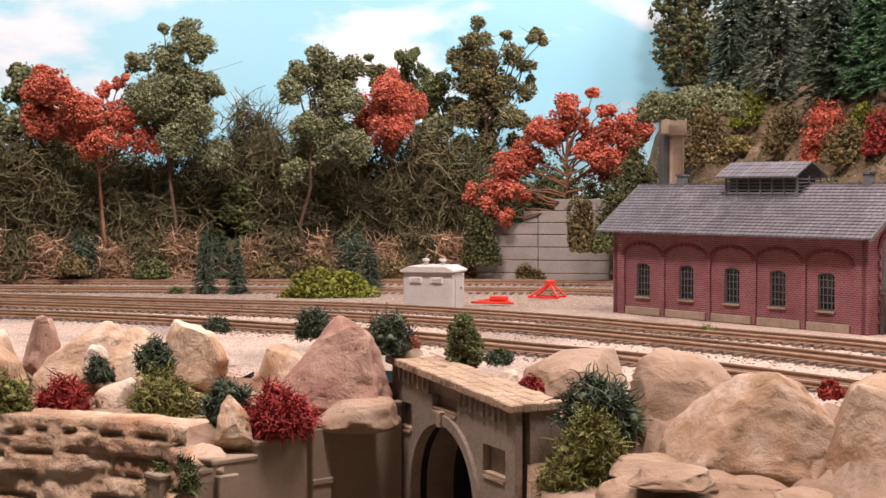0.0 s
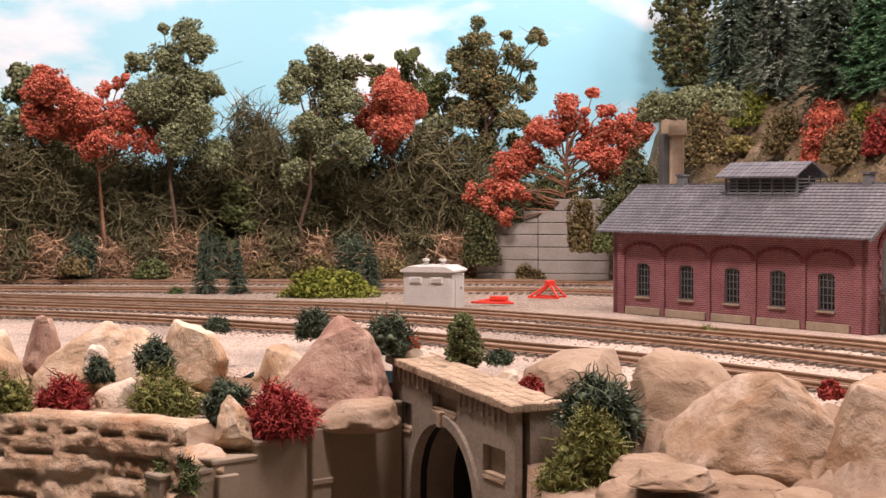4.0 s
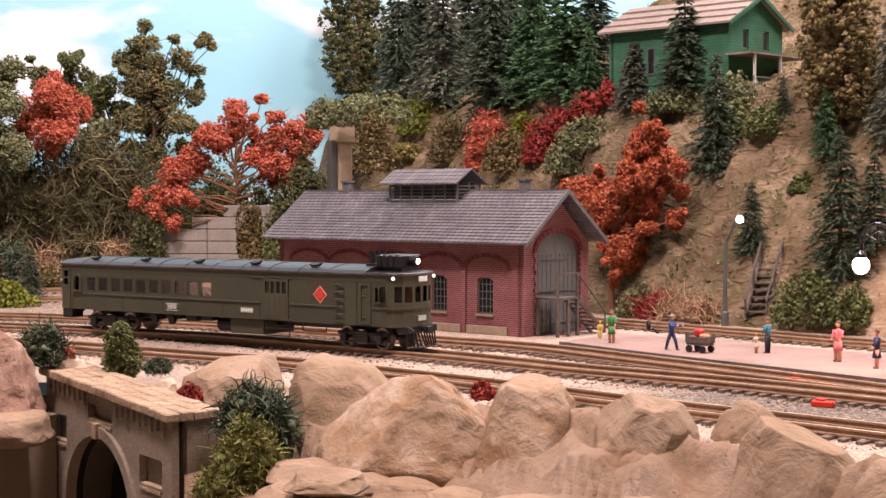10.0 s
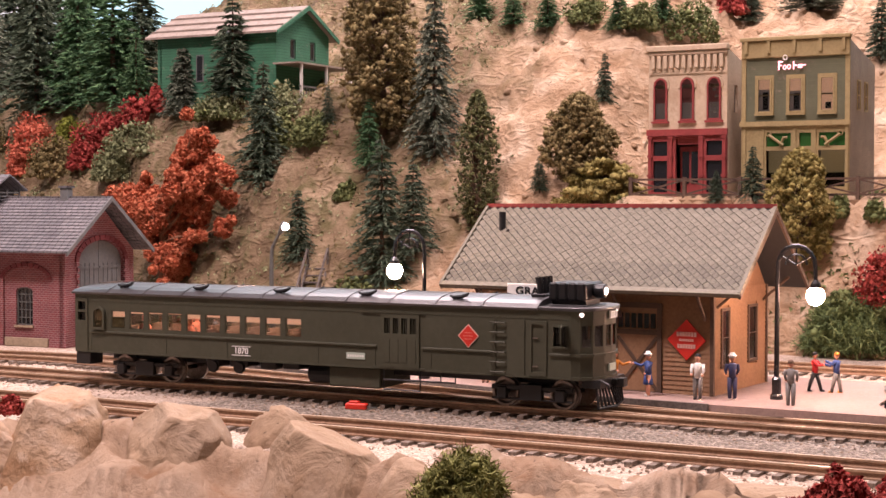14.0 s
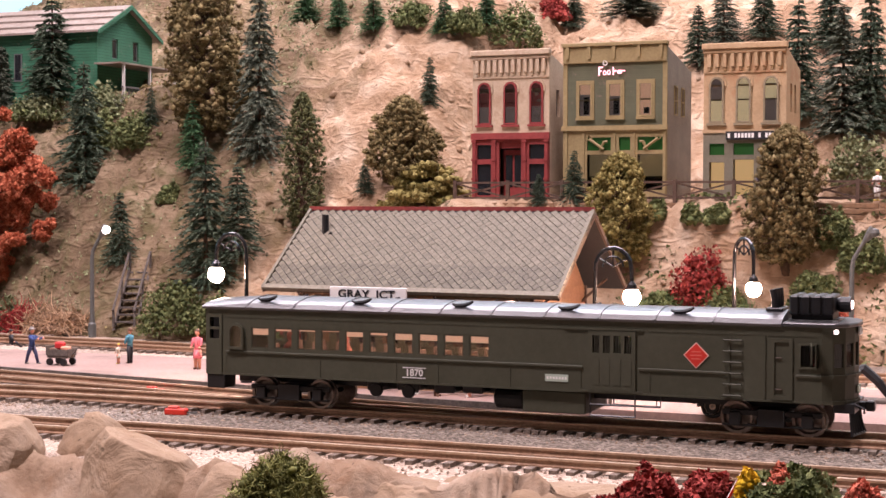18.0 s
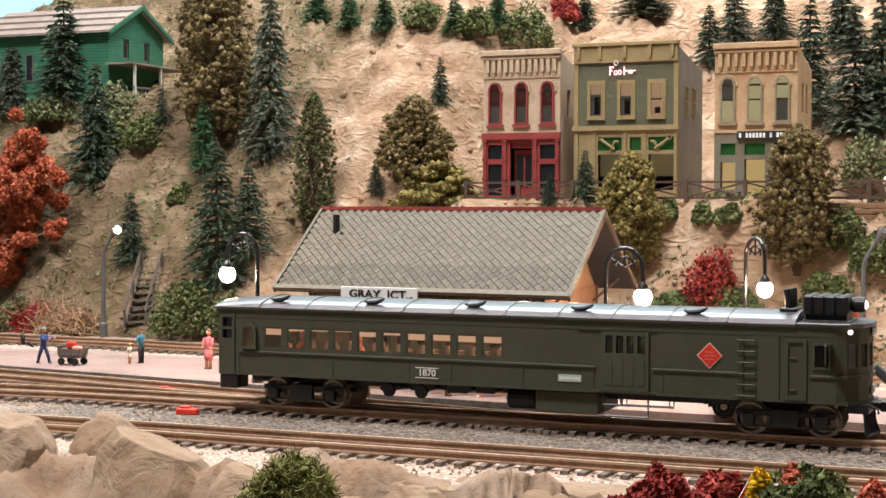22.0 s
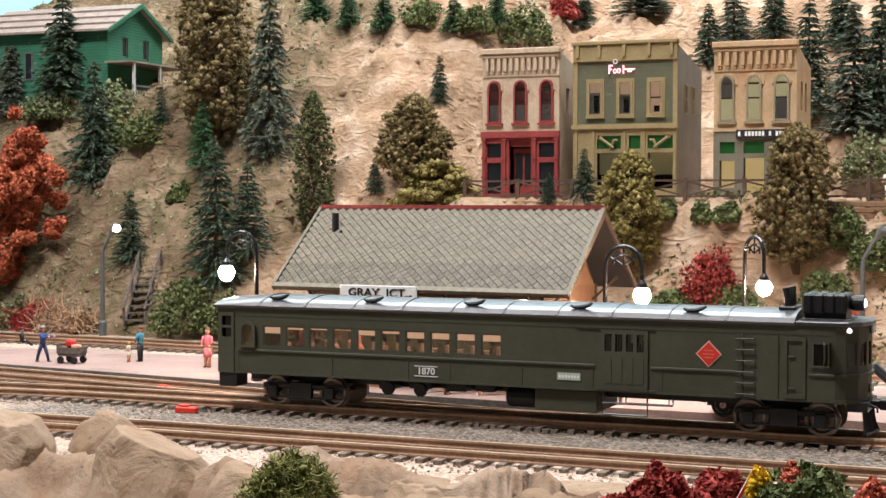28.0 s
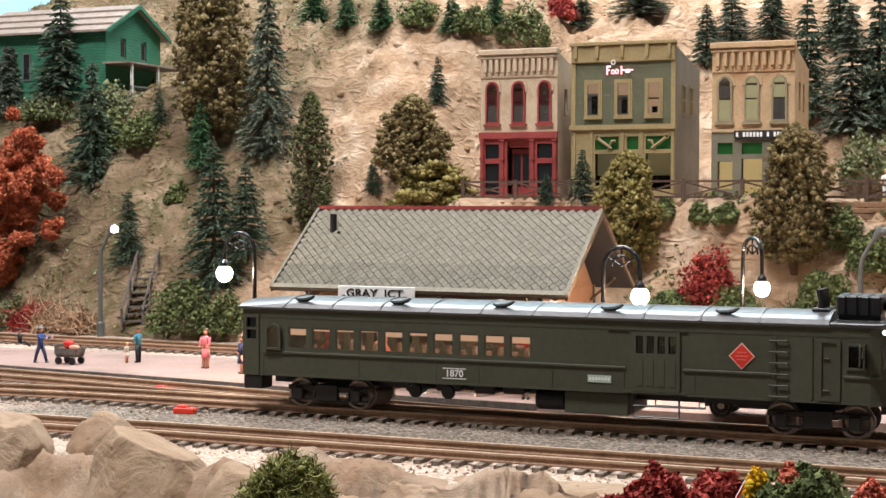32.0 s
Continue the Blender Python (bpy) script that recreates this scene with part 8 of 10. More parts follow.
def woody_wagon():
    m = pose(*W(.594, -.1330, PZ), 0, 0, HEAD)       # x from the front axle to the rear, y across
    c = thing("woody_station_wagon", "maroon wood-panelled vintage station wagon with cream hood", "car", m @ pose(0, 0, 0))
    B = .0272
    part("body", bevelled(boxes((.0075, .0350, -.0080, .0080, .0050, .0128)), .0006), WOODY, c, "maroon wood panelled body")
    part("roof", bevelled(boxes((.0060, .0355, -.0085, .0085, .0190, .0206)), .0007), DOLL["brown"], c, "brown fabric roof")
    for y in (-.0080, .0074):
        for a, b in ((.0075, .0092), (.0155, .0165), (.0245, .0255), (.0335, .0350)):
            part("pillar", boxes((a, b, y, y + .0006, .0128, .0190)), WOODY, c)
        for a, b in ((.0092, .0155), (.0165, .0245), (.0255, .0335)):
            part("side_window", boxes((a, b, y + .0002, y + .0004, .0132, .0188)), GLASS, c)
            yy = y - .0003 if y < 0 else y + .0006
            part("panel_rib", panel(rect(a - .0002, b + .0002, .0056, .0126), [rect(a + .0004, b - .0004, .0064, .0118)], .0003), WOODYRIB, c, m=Matrix.Translation((0, yy + .0003, 0)))
    part("windscreen_frame", boxes((.0072, .0078, -.0080, .0080, .0128, .0134), (.0072, .0078, -.0080, -.0074, .0128, .0190), (.0072, .0078, .0074, .0080, .0128, .0190)), WOODY, c)
    part("tailgate", bevelled(boxes((.0345, .0352, -.0078, .0078, .0050, .0190)), .0003), WOODY, c)
    bm = bmesh.new()
    prism(bm, [(-.0050, .0050), (-.0050, .0108), (-.0030, .0124), (.0076, .0130), (.0076, .0050)], 0, 0, 0)
    bm.free()
    bm = bmesh.new()
    prism(bm, [(-.0052, .0052), (-.0052, .0110), (-.0036, .0124), (.0076, .0131), (.0076, .0052)], 1, -.0048, .0048)
    part("hood", bevelled(bm, .0006), CARCREAM, c, "cream engine hood")
    part("grille", bevelled(boxes((-.0060, -.0051, -.0042, .0042, .0054, .0112)), .0004), CHROME, c)
    for y in (-.0058, .0058):
        part("headlight", bmesh_lathe([(.0004, .0010), (.0013, .0004), (.0015, -.0006), (.0013, -.0012)], "x", (-.0052, y, .0104), 12), CHROME, c)
    part("front_bumper", bevelled(boxes((-.0078, -.0068, -.0085, .0085, .0046, .0058)), .0003), CHROME, c)
    part("rear_bumper", bevelled(boxes((.0375, .0384, -.0085, .0085, .0046, .0058)), .0003), CHROME, c)
    part("chassis", boxes((-.0060, .0360, -.0060, .0060, .0036, .0052)), BLACK, c)
    part("running_board", boxes((.0040, .0225, -.0096, -.0070, .0040, .0047), (.0040, .0225, .0070, .0096, .0040, .0047)), BLACK, c)
    for x in (0, B):
        for y in (-.0084, .0084):
            bm = bmesh.new()
            arc = [(x + .0056 * math.cos(a), y, .0044 + .0056 * math.sin(a)) for a in np.linspace(-.15 if x else .1, 3.2, 10)]
            rows = [[bm.verts.new((px + (.0 if k else 0), y + s * .0020, pz)) for s in (-1, 1)] + [bm.verts.new((px * 1.0, y + s * .0020, pz + .0006)) for s in (1, -1)] for k, (px, _, pz) in enumerate(arc)]
            for a, b in zip(rows, rows[1:]):
                for j in range(4):
                    bm.faces.new((a[j], a[(j + 1) % 4], b[(j + 1) % 4], b[j]))
            bmesh.ops.recalc_face_normals(bm, faces=bm.faces)
            part("fender", bm, BLACK, c)
            wh = part("wheel", bmesh_lathe([(.0028, -.0010), (.0040, -.0012), (.0044, -.0006), (.0044, .0006), (.0040, .0012), (.0028, .0010)], "y", (x, y, .0044), 20), TYRE, c)
            part("spoked_rim", bmesh_lathe([(.0005, -.0010), (.0012, -.0011), (.0014, -.0006), (.0026, -.0006), (.0029, -.0011), (.0029, .0011), (.0005, .0010)], "y", (x, y, .0044), 16), CARCREAM, wh, "cream spoked wheel")
    sp = part("spare_wheel", bmesh_lathe([(.0028, -.0009), (.0040, -.0009), (.0040, .0009), (.0028, .0009)], "y", (.0072, -.0090, .0088), 20), TYRE, c)
    part("spoked_rim", bmesh_lathe([(.0005, -.0008), (.0028, -.0010), (.0028, .0010), (.0005, .0008)], "y", (.0072, -.0090, .0088), 16), CARCREAM, sp)


woody_wagon()

# ---- boulders along the edge ----
boulder(-0.1977, 0.7131, -0.0213, 0.0349, 0.0246, 0.0548, 0, 0.28, -0.05, 1, 1, 8)
boulder(-0.1793, 0.7128, -0.0086, 0.0203, 0.0141, 0.0344, 0, 0.34, 0.00, 2, 2, 8)
boulder(-0.1625, 0.7117, -0.0142, 0.0456, 0.0326, 0.0391, 0, 0.22, 0.11, 3, 0, 8)
boulder(-0.1366, 0.7120, -0.0113, 0.0340, 0.0242, 0.0371, 0, 0.25, 0.09, 4, 1, 8)
boulder(-0.1052, 0.7123, -0.0161, 0.0422, 0.0302, 0.0398, 0, 0.22, -0.09, 5, 1, 8)
boulder(-0.0746, 0.7111, -0.0191, 0.0340, 0.0241, 0.0408, 0, 0.25, 0.14, 6, 0, 8)
boulder(-0.0494, 0.6852, -0.0176, 0.0526, 0.0400, 0.0517, 0, 0.12, 0, 7, 2, 8, facets=((-0.765, -0.1, 0.646, 0.35), (0.93, 0, 0.36, 0.87), (-0.15, -0.85, 0.5, 0.6)))
boulder(-0.0358, 0.6675, -0.0195, 0.0340, 0.0240, 0.0180, 0, 0, 0, 8, 3, 8, "low slab of greyish plaster under the pink boulder", facets=((0, -0.2, 0.97, 0.5), (-0.5, -0.6, 0.6, 0.6)))
boulder(-0.0820, 0.6448, -0.0261, 0.0187, 0.0131, 0.0250, 0, 0.31, -0.23, 9, 1, 8)
boulder(-0.0937, 0.6382, -0.0301, 0.0249, 0.0180, 0.0124, 0, 0.19, 0.00, 10, 0, 8)
boulder(-0.1389, 0.6759, -0.0214, 0.0227, 0.0162, 0.0246, 0, 0.22, 0.00, 11, 1, 8)
boulder(-0.1128, 0.7010, -0.0279, 0.0488, 0.0357, 0.0253, 0, 0.12, 0.00, 12, 0, 8)
boulder(-0.1900, 0.6945, -0.0166, 0.0272, 0.0196, 0.0362, 0, 0.19, 0.00, 13, 0, 8)
boulder(0.0548, 0.6565, -0.0097, 0.0452, 0.0420, 0.0311, 0, 0.05, 0, 14, 3, 8, facets=((-0.45, -0.3, 0.84, 0.52), (0.8, -0.5, 0.35, 0.62),))
boulder(0.0905, 0.6102, -0.0180, 0.0416, 0.0400, 0.0404, 0, 0.03, 0, 15, 3, 8, facets=((0.3, -0.25, 0.9, 0.8), (-0.1, -0.95, 0.25, 0.7), (0.6, -0.7, 0.3, 0.85), (0.1, -0.2, 0.97, 0.8)))
boulder(0.1095, 0.5691, -0.0279, 0.0623, 0.0480, 0.0531, 0, 0.03, 0, 16, 4, 8, facets=((-0.83, -0.1, 0.56, 0.66), (0.85, -0.1, 0.53, 0.82), (0.1, -0.9, 0.4, 0.68), (-0.12, -0.15, 0.98, 0.78)))
boulder(0.1473, 0.5460, -0.0356, 0.0420, 0.0420, 0.0592, -20, 0.03, 0, 17, 4, 8, facets=((-0.79, -0.1, 0.61, 0.85), (0.81, -0.1, 0.59, 0.85), (-0.3, -0.85, 0.4, 0.72), (0.05, -0.15, 0.98, 0.84)))
boulder(0.1790, 0.5180, -0.0384, 0.0453, 0.0440, 0.0577, -22, 0.03, 0, 18, 3, 8, facets=((-0.86, -0.1, 0.51, 0.84), (-0.35, -0.75, 0.5, 0.7), (0.5, -0.85, 0.15, 0.78), (0.05, -0.2, 0.97, 0.78)))
boulder(0.2111, 0.5019, -0.0359, 0.0384, 0.0340, 0.0500, -22, 0.1, 0, 19, 3, 8, facets=((0.5, -0.3, 0.8, 0.9), (-0.3, -0.9, 0.2, 0.8),))
boulder(0.2109, 0.4666, -0.0307, 0.0425, 0.0360, 0.0466, -22, 0.05, 0, 20, 3, 8, facets=((0.39, -0.1, 0.92, 0.74), (-0.2, -0.85, 0.5, 0.7), (0.95, -0.3, 0.1, 0.92),))
boulder(0.2270, 0.4387, -0.0247, 0.0244, 0.0220, 0.0321, -26, 0, 0, 36, 3, 8, facets=((0.1, -0.3, 0.95, 0.6), (0, -0.95, 0.2, 0.6),))
boulder(-0.0135, 0.6999, 0.0026, 0.0167, 0.0119, 0.0146, 0, 0.25, 0.00, 21, 1, 8)
boulder(0.0256, 0.6595, -0.0048, 0.0180, 0.0130, 0.0156, 0, 0.19, 0.00, 22, 1, 8)
boulder(-0.1505, 0.6990, -0.0024, 0.0137, 0.0099, 0.0165, 0, 0.19, 0.00, 23, 1, 8)
boulder(0.2624, 0.4155, -0.0294, 0.0334, 0.0300, 0.0358, -34, 0, 0, 24, 3, 8, facets=((-0.2, -0.3, 0.93, 0.6), (0.3, -0.6, 0.7, 0.7),))
boulder(0.2740, 0.3893, -0.0261, 0.0339, 0.0300, 0.0337, -34, 0, 0, 25, 3, 8, facets=((0.2, -0.3, 0.93, 0.6), (-0.3, -0.6, 0.7, 0.7),))
boulder(0.2901, 0.3575, -0.0255, 0.0389, 0.0260, 0.0338, -34, 0, 0, 26, 3, 8, facets=((0.05, -0.3, 0.95, 0.6),))
boulder(0.0702, 0.5583, -0.0186, 0.0249, 0.0220, 0.0098, -15, 0.05, 0, 60, 3, 8, "low carved plaster ledge on the bank", facets=((0.1, -0.3, 0.95, 0.55), (-0.4, -0.7, 0.5, 0.7)))
boulder(0.0858, 0.5432, -0.0205, 0.0279, 0.0220, 0.0091, -8, 0.05, 0, 61, 3, 8, "low carved plaster ledge on the bank", facets=((0.1, -0.3, 0.95, 0.55), (-0.4, -0.7, 0.5, 0.7)))
boulder(0.0619, 0.5381, -0.0232, 0.0221, 0.0220, 0.0094, -1, 0.05, 0, 62, 3, 8, "low carved plaster ledge on the bank", facets=((0.1, -0.3, 0.95, 0.55), (-0.4, -0.7, 0.5, 0.7)))
boulder(0.1015, 0.5331, -0.0218, 0.0274, 0.0220, 0.0093, 6, 0.05, 0, 63, 3, 8, "low carved plaster ledge on the bank", facets=((0.1, -0.3, 0.95, 0.55), (-0.4, -0.7, 0.5, 0.7)))
boulder(0.1173, 0.5230, -0.0237, 0.0250, 0.0220, 0.0087, 13, 0.05, 0, 64, 3, 8, "low carved plaster ledge on the bank", facets=((0.1, -0.3, 0.95, 0.55), (-0.4, -0.7, 0.5, 0.7)))
boulder(0.0767, 0.5210, -0.0238, 0.0303, 0.0220, 0.0079, -10, 0.05, 0, 65, 3, 8, "low carved plaster ledge on the bank", facets=((0.1, -0.3, 0.95, 0.55), (-0.4, -0.7, 0.5, 0.7)))
boulder(0.0733, 0.5239, -0.0150, 0.0263, 0.0220, 0.0086, -27, 0.05, 0, 66, 3, 8, "low carved plaster ledge on the bank", facets=((0.1, -0.3, 0.95, 0.55), (-0.4, -0.7, 0.5, 0.7)))
boulder(0.1312, 0.4918, -0.0190, 0.0258, 0.0220, 0.0076, -20, 0.05, 0, 67, 3, 8, "low carved plaster ledge on the bank", facets=((0.1, -0.3, 0.95, 0.55), (-0.4, -0.7, 0.5, 0.7)))
boulder(0.1593, 0.4676, -0.0162, 0.0251, 0.0220, 0.0067, -13, 0.05, 0, 68, 3, 8, "low carved plaster ledge on the bank", facets=((0.1, -0.3, 0.95, 0.55), (-0.4, -0.7, 0.5, 0.7)))
boulder(0.2467, 0.4057, -0.0085, 0.0237, 0.0220, 0.0091, -36, 0.05, 0, 69, 3, 8, "low carved plaster ledge on the bank", facets=((0.1, -0.3, 0.95, 0.55), (-0.4, -0.7, 0.5, 0.7)))
boulder(0.2617, 0.3922, -0.0050, 0.0233, 0.0220, 0.0087, -29, 0.05, 0, 70, 3, 8, "low carved plaster ledge on the bank", facets=((0.1, -0.3, 0.95, 0.55), (-0.4, -0.7, 0.5, 0.7)))
boulder(0.2670, 0.3792, -0.0065, 0.0228, 0.0220, 0.0074, -22, 0.05, 0, 71, 3, 8, "low carved plaster ledge on the bank", facets=((0.1, -0.3, 0.95, 0.55), (-0.4, -0.7, 0.5, 0.7)))

# ---- bushes among the rocks ----
strand_bush(-0.0582, 0.7176, 0.0156, 0.0162, 0.0130, 0.0117, S_DARK, "clump of dark green lichen between the rocks", 1, length=0.01)
strand_bush(-0.0233, 0.6996, 0.0108, 0.0217, 0.0174, 0.0153, S_DARK, "clump of dark green lichen between the rocks", 2, length=0.01)
clump_tree(0.0086, 0.6899, 0.0020, 0.0270, 0.0205, F_GREEN, "rounded green foam bush behind the tunnel portal", 3, balls=9, grain=.0022, trunk=0.04, column=1.0, name="bush")
strand_bush(0.0241, 0.6796, 0.0080, 0.0105, 0.0084, 0.0053, S_DARK, "clump of dark green lichen between the rocks", 4, length=0.007)
strand_bush(-0.0660, 0.6517, -0.0169, 0.0303, 0.0242, 0.0191, S_RED, "bright red lichen bush on the rocks", 5, count=900, length=.007)
strand_bush(-0.1585, 0.6664, -0.0132, 0.0235, 0.0188, 0.0160, S_RED, "bright red lichen bush on the rocks", 6, count=500)
strand_bush(-0.1169, 0.6699, -0.0150, 0.0321, 0.0257, 0.0201, S_MOSS, "olive lichen bush trailing over the rocks", 7, count=500)
strand_bush(-0.1773, 0.6565, -0.0139, 0.0213, 0.0170, 0.0180, S_MOSS, "olive lichen bush trailing over the rocks", 8, count=400)
strand_bush(-0.1239, 0.6890, 0.0029, 0.0165, 0.0132, 0.0146, S_DARK, "clump of dark green lichen between the rocks", 9)
strand_bush(-0.0882, 0.6591, -0.0192, 0.0204, 0.0164, 0.0267, S_DARK, "clump of dark green lichen between the rocks", 10, count=500)
strand_bush(-0.1034, 0.6215, -0.0346, 0.0210, 0.0168, 0.0136, S_GREEN, "clump of dark green lichen between the rocks", 11, count=420)
strand_bush(-0.1028, 0.7278, 0.0175, 0.0113, 0.0091, 0.0054, S_DARK, "clump of dark green lichen between the rocks", 12, length=0.007)
strand_bush(-0.1465, 0.6845, -0.0001, 0.0116, 0.0093, 0.0104, S_DARK, "clump of dark green lichen between the rocks", 13, length=0.008)
strand_bush(0.0572, 0.5892, -0.0082, 0.0305, 0.0244, 0.0210, S_DARK, "dark green lichen spilling beside the tunnel portal", 14, count=800)
strand_bush(0.0518, 0.5697, -0.0211, 0.0279, 0.0223, 0.0243, S_MOSS, "olive lichen hanging beside the tunnel portal", 15, count=800)
strand_bush(0.0423, 0.5634, -0.0297, 0.0197, 0.0158, 0.0197, S_MOSS, "olive lichen bush trailing over the rocks", 16, count=500)
foam_bush(0.1422, 0.5932, 0.0047, 0.0083, 0.0066, 0.0058, F_MAROON, "small dark red foam bush behind a boulder", 17, count=60, grain=.0018)
foam_bush(0.0345, 0.6391, -0.0004, 0.0099, 0.0079, 0.0067, F_MAROON, "small dark red foam bush behind a boulder", 18, count=50, grain=.0018)
foam_bush(-0.0139, 0.6999, 0.0118, 0.0069, 0.0055, 0.0049, F_RED, "small red foam tuft by the track", 19, count=40, grain=.0016)
strand_bush(0.1436, 0.8643, 0.0003, 0.0136, 0.0109, 0.0062, S_MOSS, "low weeds between the tracks", 20, length=0.006, count=120)
strand_bush(0.2284, 0.4108, -0.0030, 0.0290, 0.0226, 0.0128, S_MOSS, "dark green lichen bush on the ledge", 21, count=1100, length=.0050, width=.00030)
foam_bush(0.2746, 0.3071, 0.0034, 0.0194, 0.0155, 0.0122, F_MAROON, "maroon foam bush in front of the tracks", 22, count=220, grain=.0024)
foam_bush(0.2818, 0.2950, 0.0040, 0.0204, 0.0163, 0.0119, F_MAROON, "maroon foam bush in front of the tracks", 23, count=220, grain=.0024)
foam_bush(0.2612, 0.3095, 0.0038, 0.0136, 0.0109, 0.0061, F_MAROON, "maroon foam bush in front of the tracks", 24, count=120, grain=.0022)
foam_bush(0.2923, 0.2759, 0.0060, 0.0252, 0.0201, 0.0119, F_GREEN, "green foam bush in front of the tracks", 25, count=260, grain=.0024)
foam_bush(0.2832, 0.2825, 0.0132, 0.0058, 0.0047, 0.0058, F_YELLOW, "bright yellow foam tuft on a green bush", 26, count=50, grain=.0018)
foam_bush(0.2883, 0.2773, 0.0142, 0.0053, 0.0042, 0.0057, F_RED, "bright red foam tuft on a green bush", 27, count=50, grain=.0018)
foam_bush(0.3007, 0.2638, 0.0078, 0.0104, 0.0084, 0.0085, F_RED, "red foam bush in front of the tracks", 28, count=100, grain=.0022)

# ---- the wood behind the yard ----
clump_tree(-0.3882, 1.4489, 0.0382, 0.1723, 0.0788, F_OLIVE, "tall olive model tree of foam clumps before the sky", 1, balls=9, grain=0.005)
clump_tree(-0.0050, 1.5300, 0.0348, 0.1622, 0.0667, F_OLIVE, "tall olive model tree of foam clumps before the sky", 6, balls=8, grain=0.005)
clump_tree(-0.1872, 1.4177, 0.0130, 0.0823, 0.0514, F_GREEN, "green foam shrub under the trees", 10, balls=6, grain=0.0045, trunk=0.05)
clump_tree(-0.3431, 1.4910, 0.0314, 0.1353, 0.0866, F_OLIVE, "tall olive model tree of foam clumps before the sky", 11, balls=8, grain=0.005)
clump_tree(-0.4389, 1.4343, 0.0336, 0.1716, 0.0936, F_OLIVE, "tall olive model tree of foam clumps before the sky", 12, balls=9, grain=0.005)
# dark thicket behind the front row
foam_bush(-0.4600, 1.4806, 0.0250, 0.1098, 0.0600, 0.1087, F_DEEP, "dark green thicket in the shade of the trees", 400, count=260, grain=.0048)
foam_bush(-0.3980, 1.4886, 0.0250, 0.1098, 0.0600, 0.1157, F_DEEP, "dark green thicket in the shade of the trees", 401, count=260, grain=.0048)
foam_bush(-0.3360, 1.4657, 0.0250, 0.1043, 0.0600, 0.1169, F_GREEN, "dark green thicket in the shade of the trees", 402, count=260, grain=.0048)
foam_bush(-0.2740, 1.4812, 0.0250, 0.1130, 0.0600, 0.0712, F_DEEP, "dark green thicket in the shade of the trees", 403, count=260, grain=.0048)
foam_bush(-0.2120, 1.4767, 0.0250, 0.0999, 0.0600, 0.0949, F_DEEP, "dark green thicket in the shade of the trees", 404, count=260, grain=.0048)
foam_bush(-0.1500, 1.4793, 0.0250, 0.0953, 0.0600, 0.0769, F_GREEN, "dark green thicket in the shade of the trees", 405, count=260, grain=.0048)
foam_bush(-0.0880, 1.4720, 0.0250, 0.1133, 0.0600, 0.1071, F_DEEP, "dark green thicket in the shade of the trees", 406, count=260, grain=.0048)
foam_bush(-0.0260, 1.4690, 0.0250, 0.1109, 0.0600, 0.0726, F_DEEP, "dark green thicket in the shade of the trees", 407, count=260, grain=.0048)
foam_bush(0.0360, 1.4804, 0.0250, 0.0975, 0.0600, 0.0651, F_GREEN, "dark green thicket in the shade of the trees", 408, count=260, grain=.0048)
foam_bush(0.0980, 1.4868, 0.0250, 0.0992, 0.0600, 0.0769, F_DEEP, "dark green thicket in the shade of the trees", 409, count=260, grain=.0048)
strand_bush(-0.4300, 1.4617, 0.0300, 0.0900, 0.0450, 0.1112, S_OLIVE, "tangled olive fibre shrub at the edge of the wood", 420, count=700, length=0.034, width=0.0006, wiry=True)
strand_bush(-0.3640, 1.4492, 0.0300, 0.0900, 0.0450, 0.1138, S_OLIVE, "tangled olive fibre shrub at the edge of the wood", 421, count=700, length=0.034, width=0.0006, wiry=True)
strand_bush(-0.2980, 1.4537, 0.0300, 0.0900, 0.0450, 0.1053, S_OLIVE, "tangled olive fibre shrub at the edge of the wood", 422, count=700, length=0.034, width=0.0006, wiry=True)
strand_bush(-0.2320, 1.4477, 0.0300, 0.0900, 0.0450, 0.1132, S_OLIVE, "tangled olive fibre shrub at the edge of the wood", 423, count=700, length=0.034, width=0.0006, wiry=True)
strand_bush(-0.1660, 1.4564, 0.0300, 0.0900, 0.0450, 0.1140, S_OLIVE, "tangled olive fibre shrub at the edge of the wood", 424, count=700, length=0.034, width=0.0006, wiry=True)
strand_bush(-0.1000, 1.4601, 0.0300, 0.0900, 0.0450, 0.0940, S_OLIVE, "tangled olive fibre shrub at the edge of the wood", 425, count=700, length=0.034, width=0.0006, wiry=True)
strand_bush(-0.0340, 1.4505, 0.0300, 0.0900, 0.0450, 0.0900, S_OLIVE, "tangled olive fibre shrub at the edge of the wood", 426, count=700, length=0.034, width=0.0006, wiry=True)
strand_bush(0.0320, 1.4466, 0.0300, 0.0900, 0.0450, 0.0870, S_OLIVE, "tangled olive fibre shrub at the edge of the wood", 427, count=700, length=0.034, width=0.0006, wiry=True)
strand_bush(-0.3653, 1.3929, 0.0349, 0.0959, 0.0479, 0.1060, S_OLIVE, "tangled olive fibre shrub at the edge of the wood", 40, count=900, length=0.034, width=0.0006, wiry=True)
strand_bush(-0.1804, 1.4891, 0.0473, 0.0670, 0.0335, 0.1378, S_OLIVE, "tangled olive fibre shrub at the edge of the wood", 41, count=900, length=0.034, width=0.0006, wiry=True)
strand_bush(-0.1629, 1.4308, 0.0331, 0.0882, 0.0441, 0.1037, S_OLIVE, "tangled olive fibre shrub at the edge of the wood", 42, count=900, length=0.034, width=0.0006, wiry=True)
strand_bush(-0.0073, 1.4400, 0.0350, 0.0961, 0.0480, 0.1201, S_OLIVE, "tangled olive fibre shrub at the edge of the wood", 43, count=900, length=0.034, width=0.0006, wiry=True)
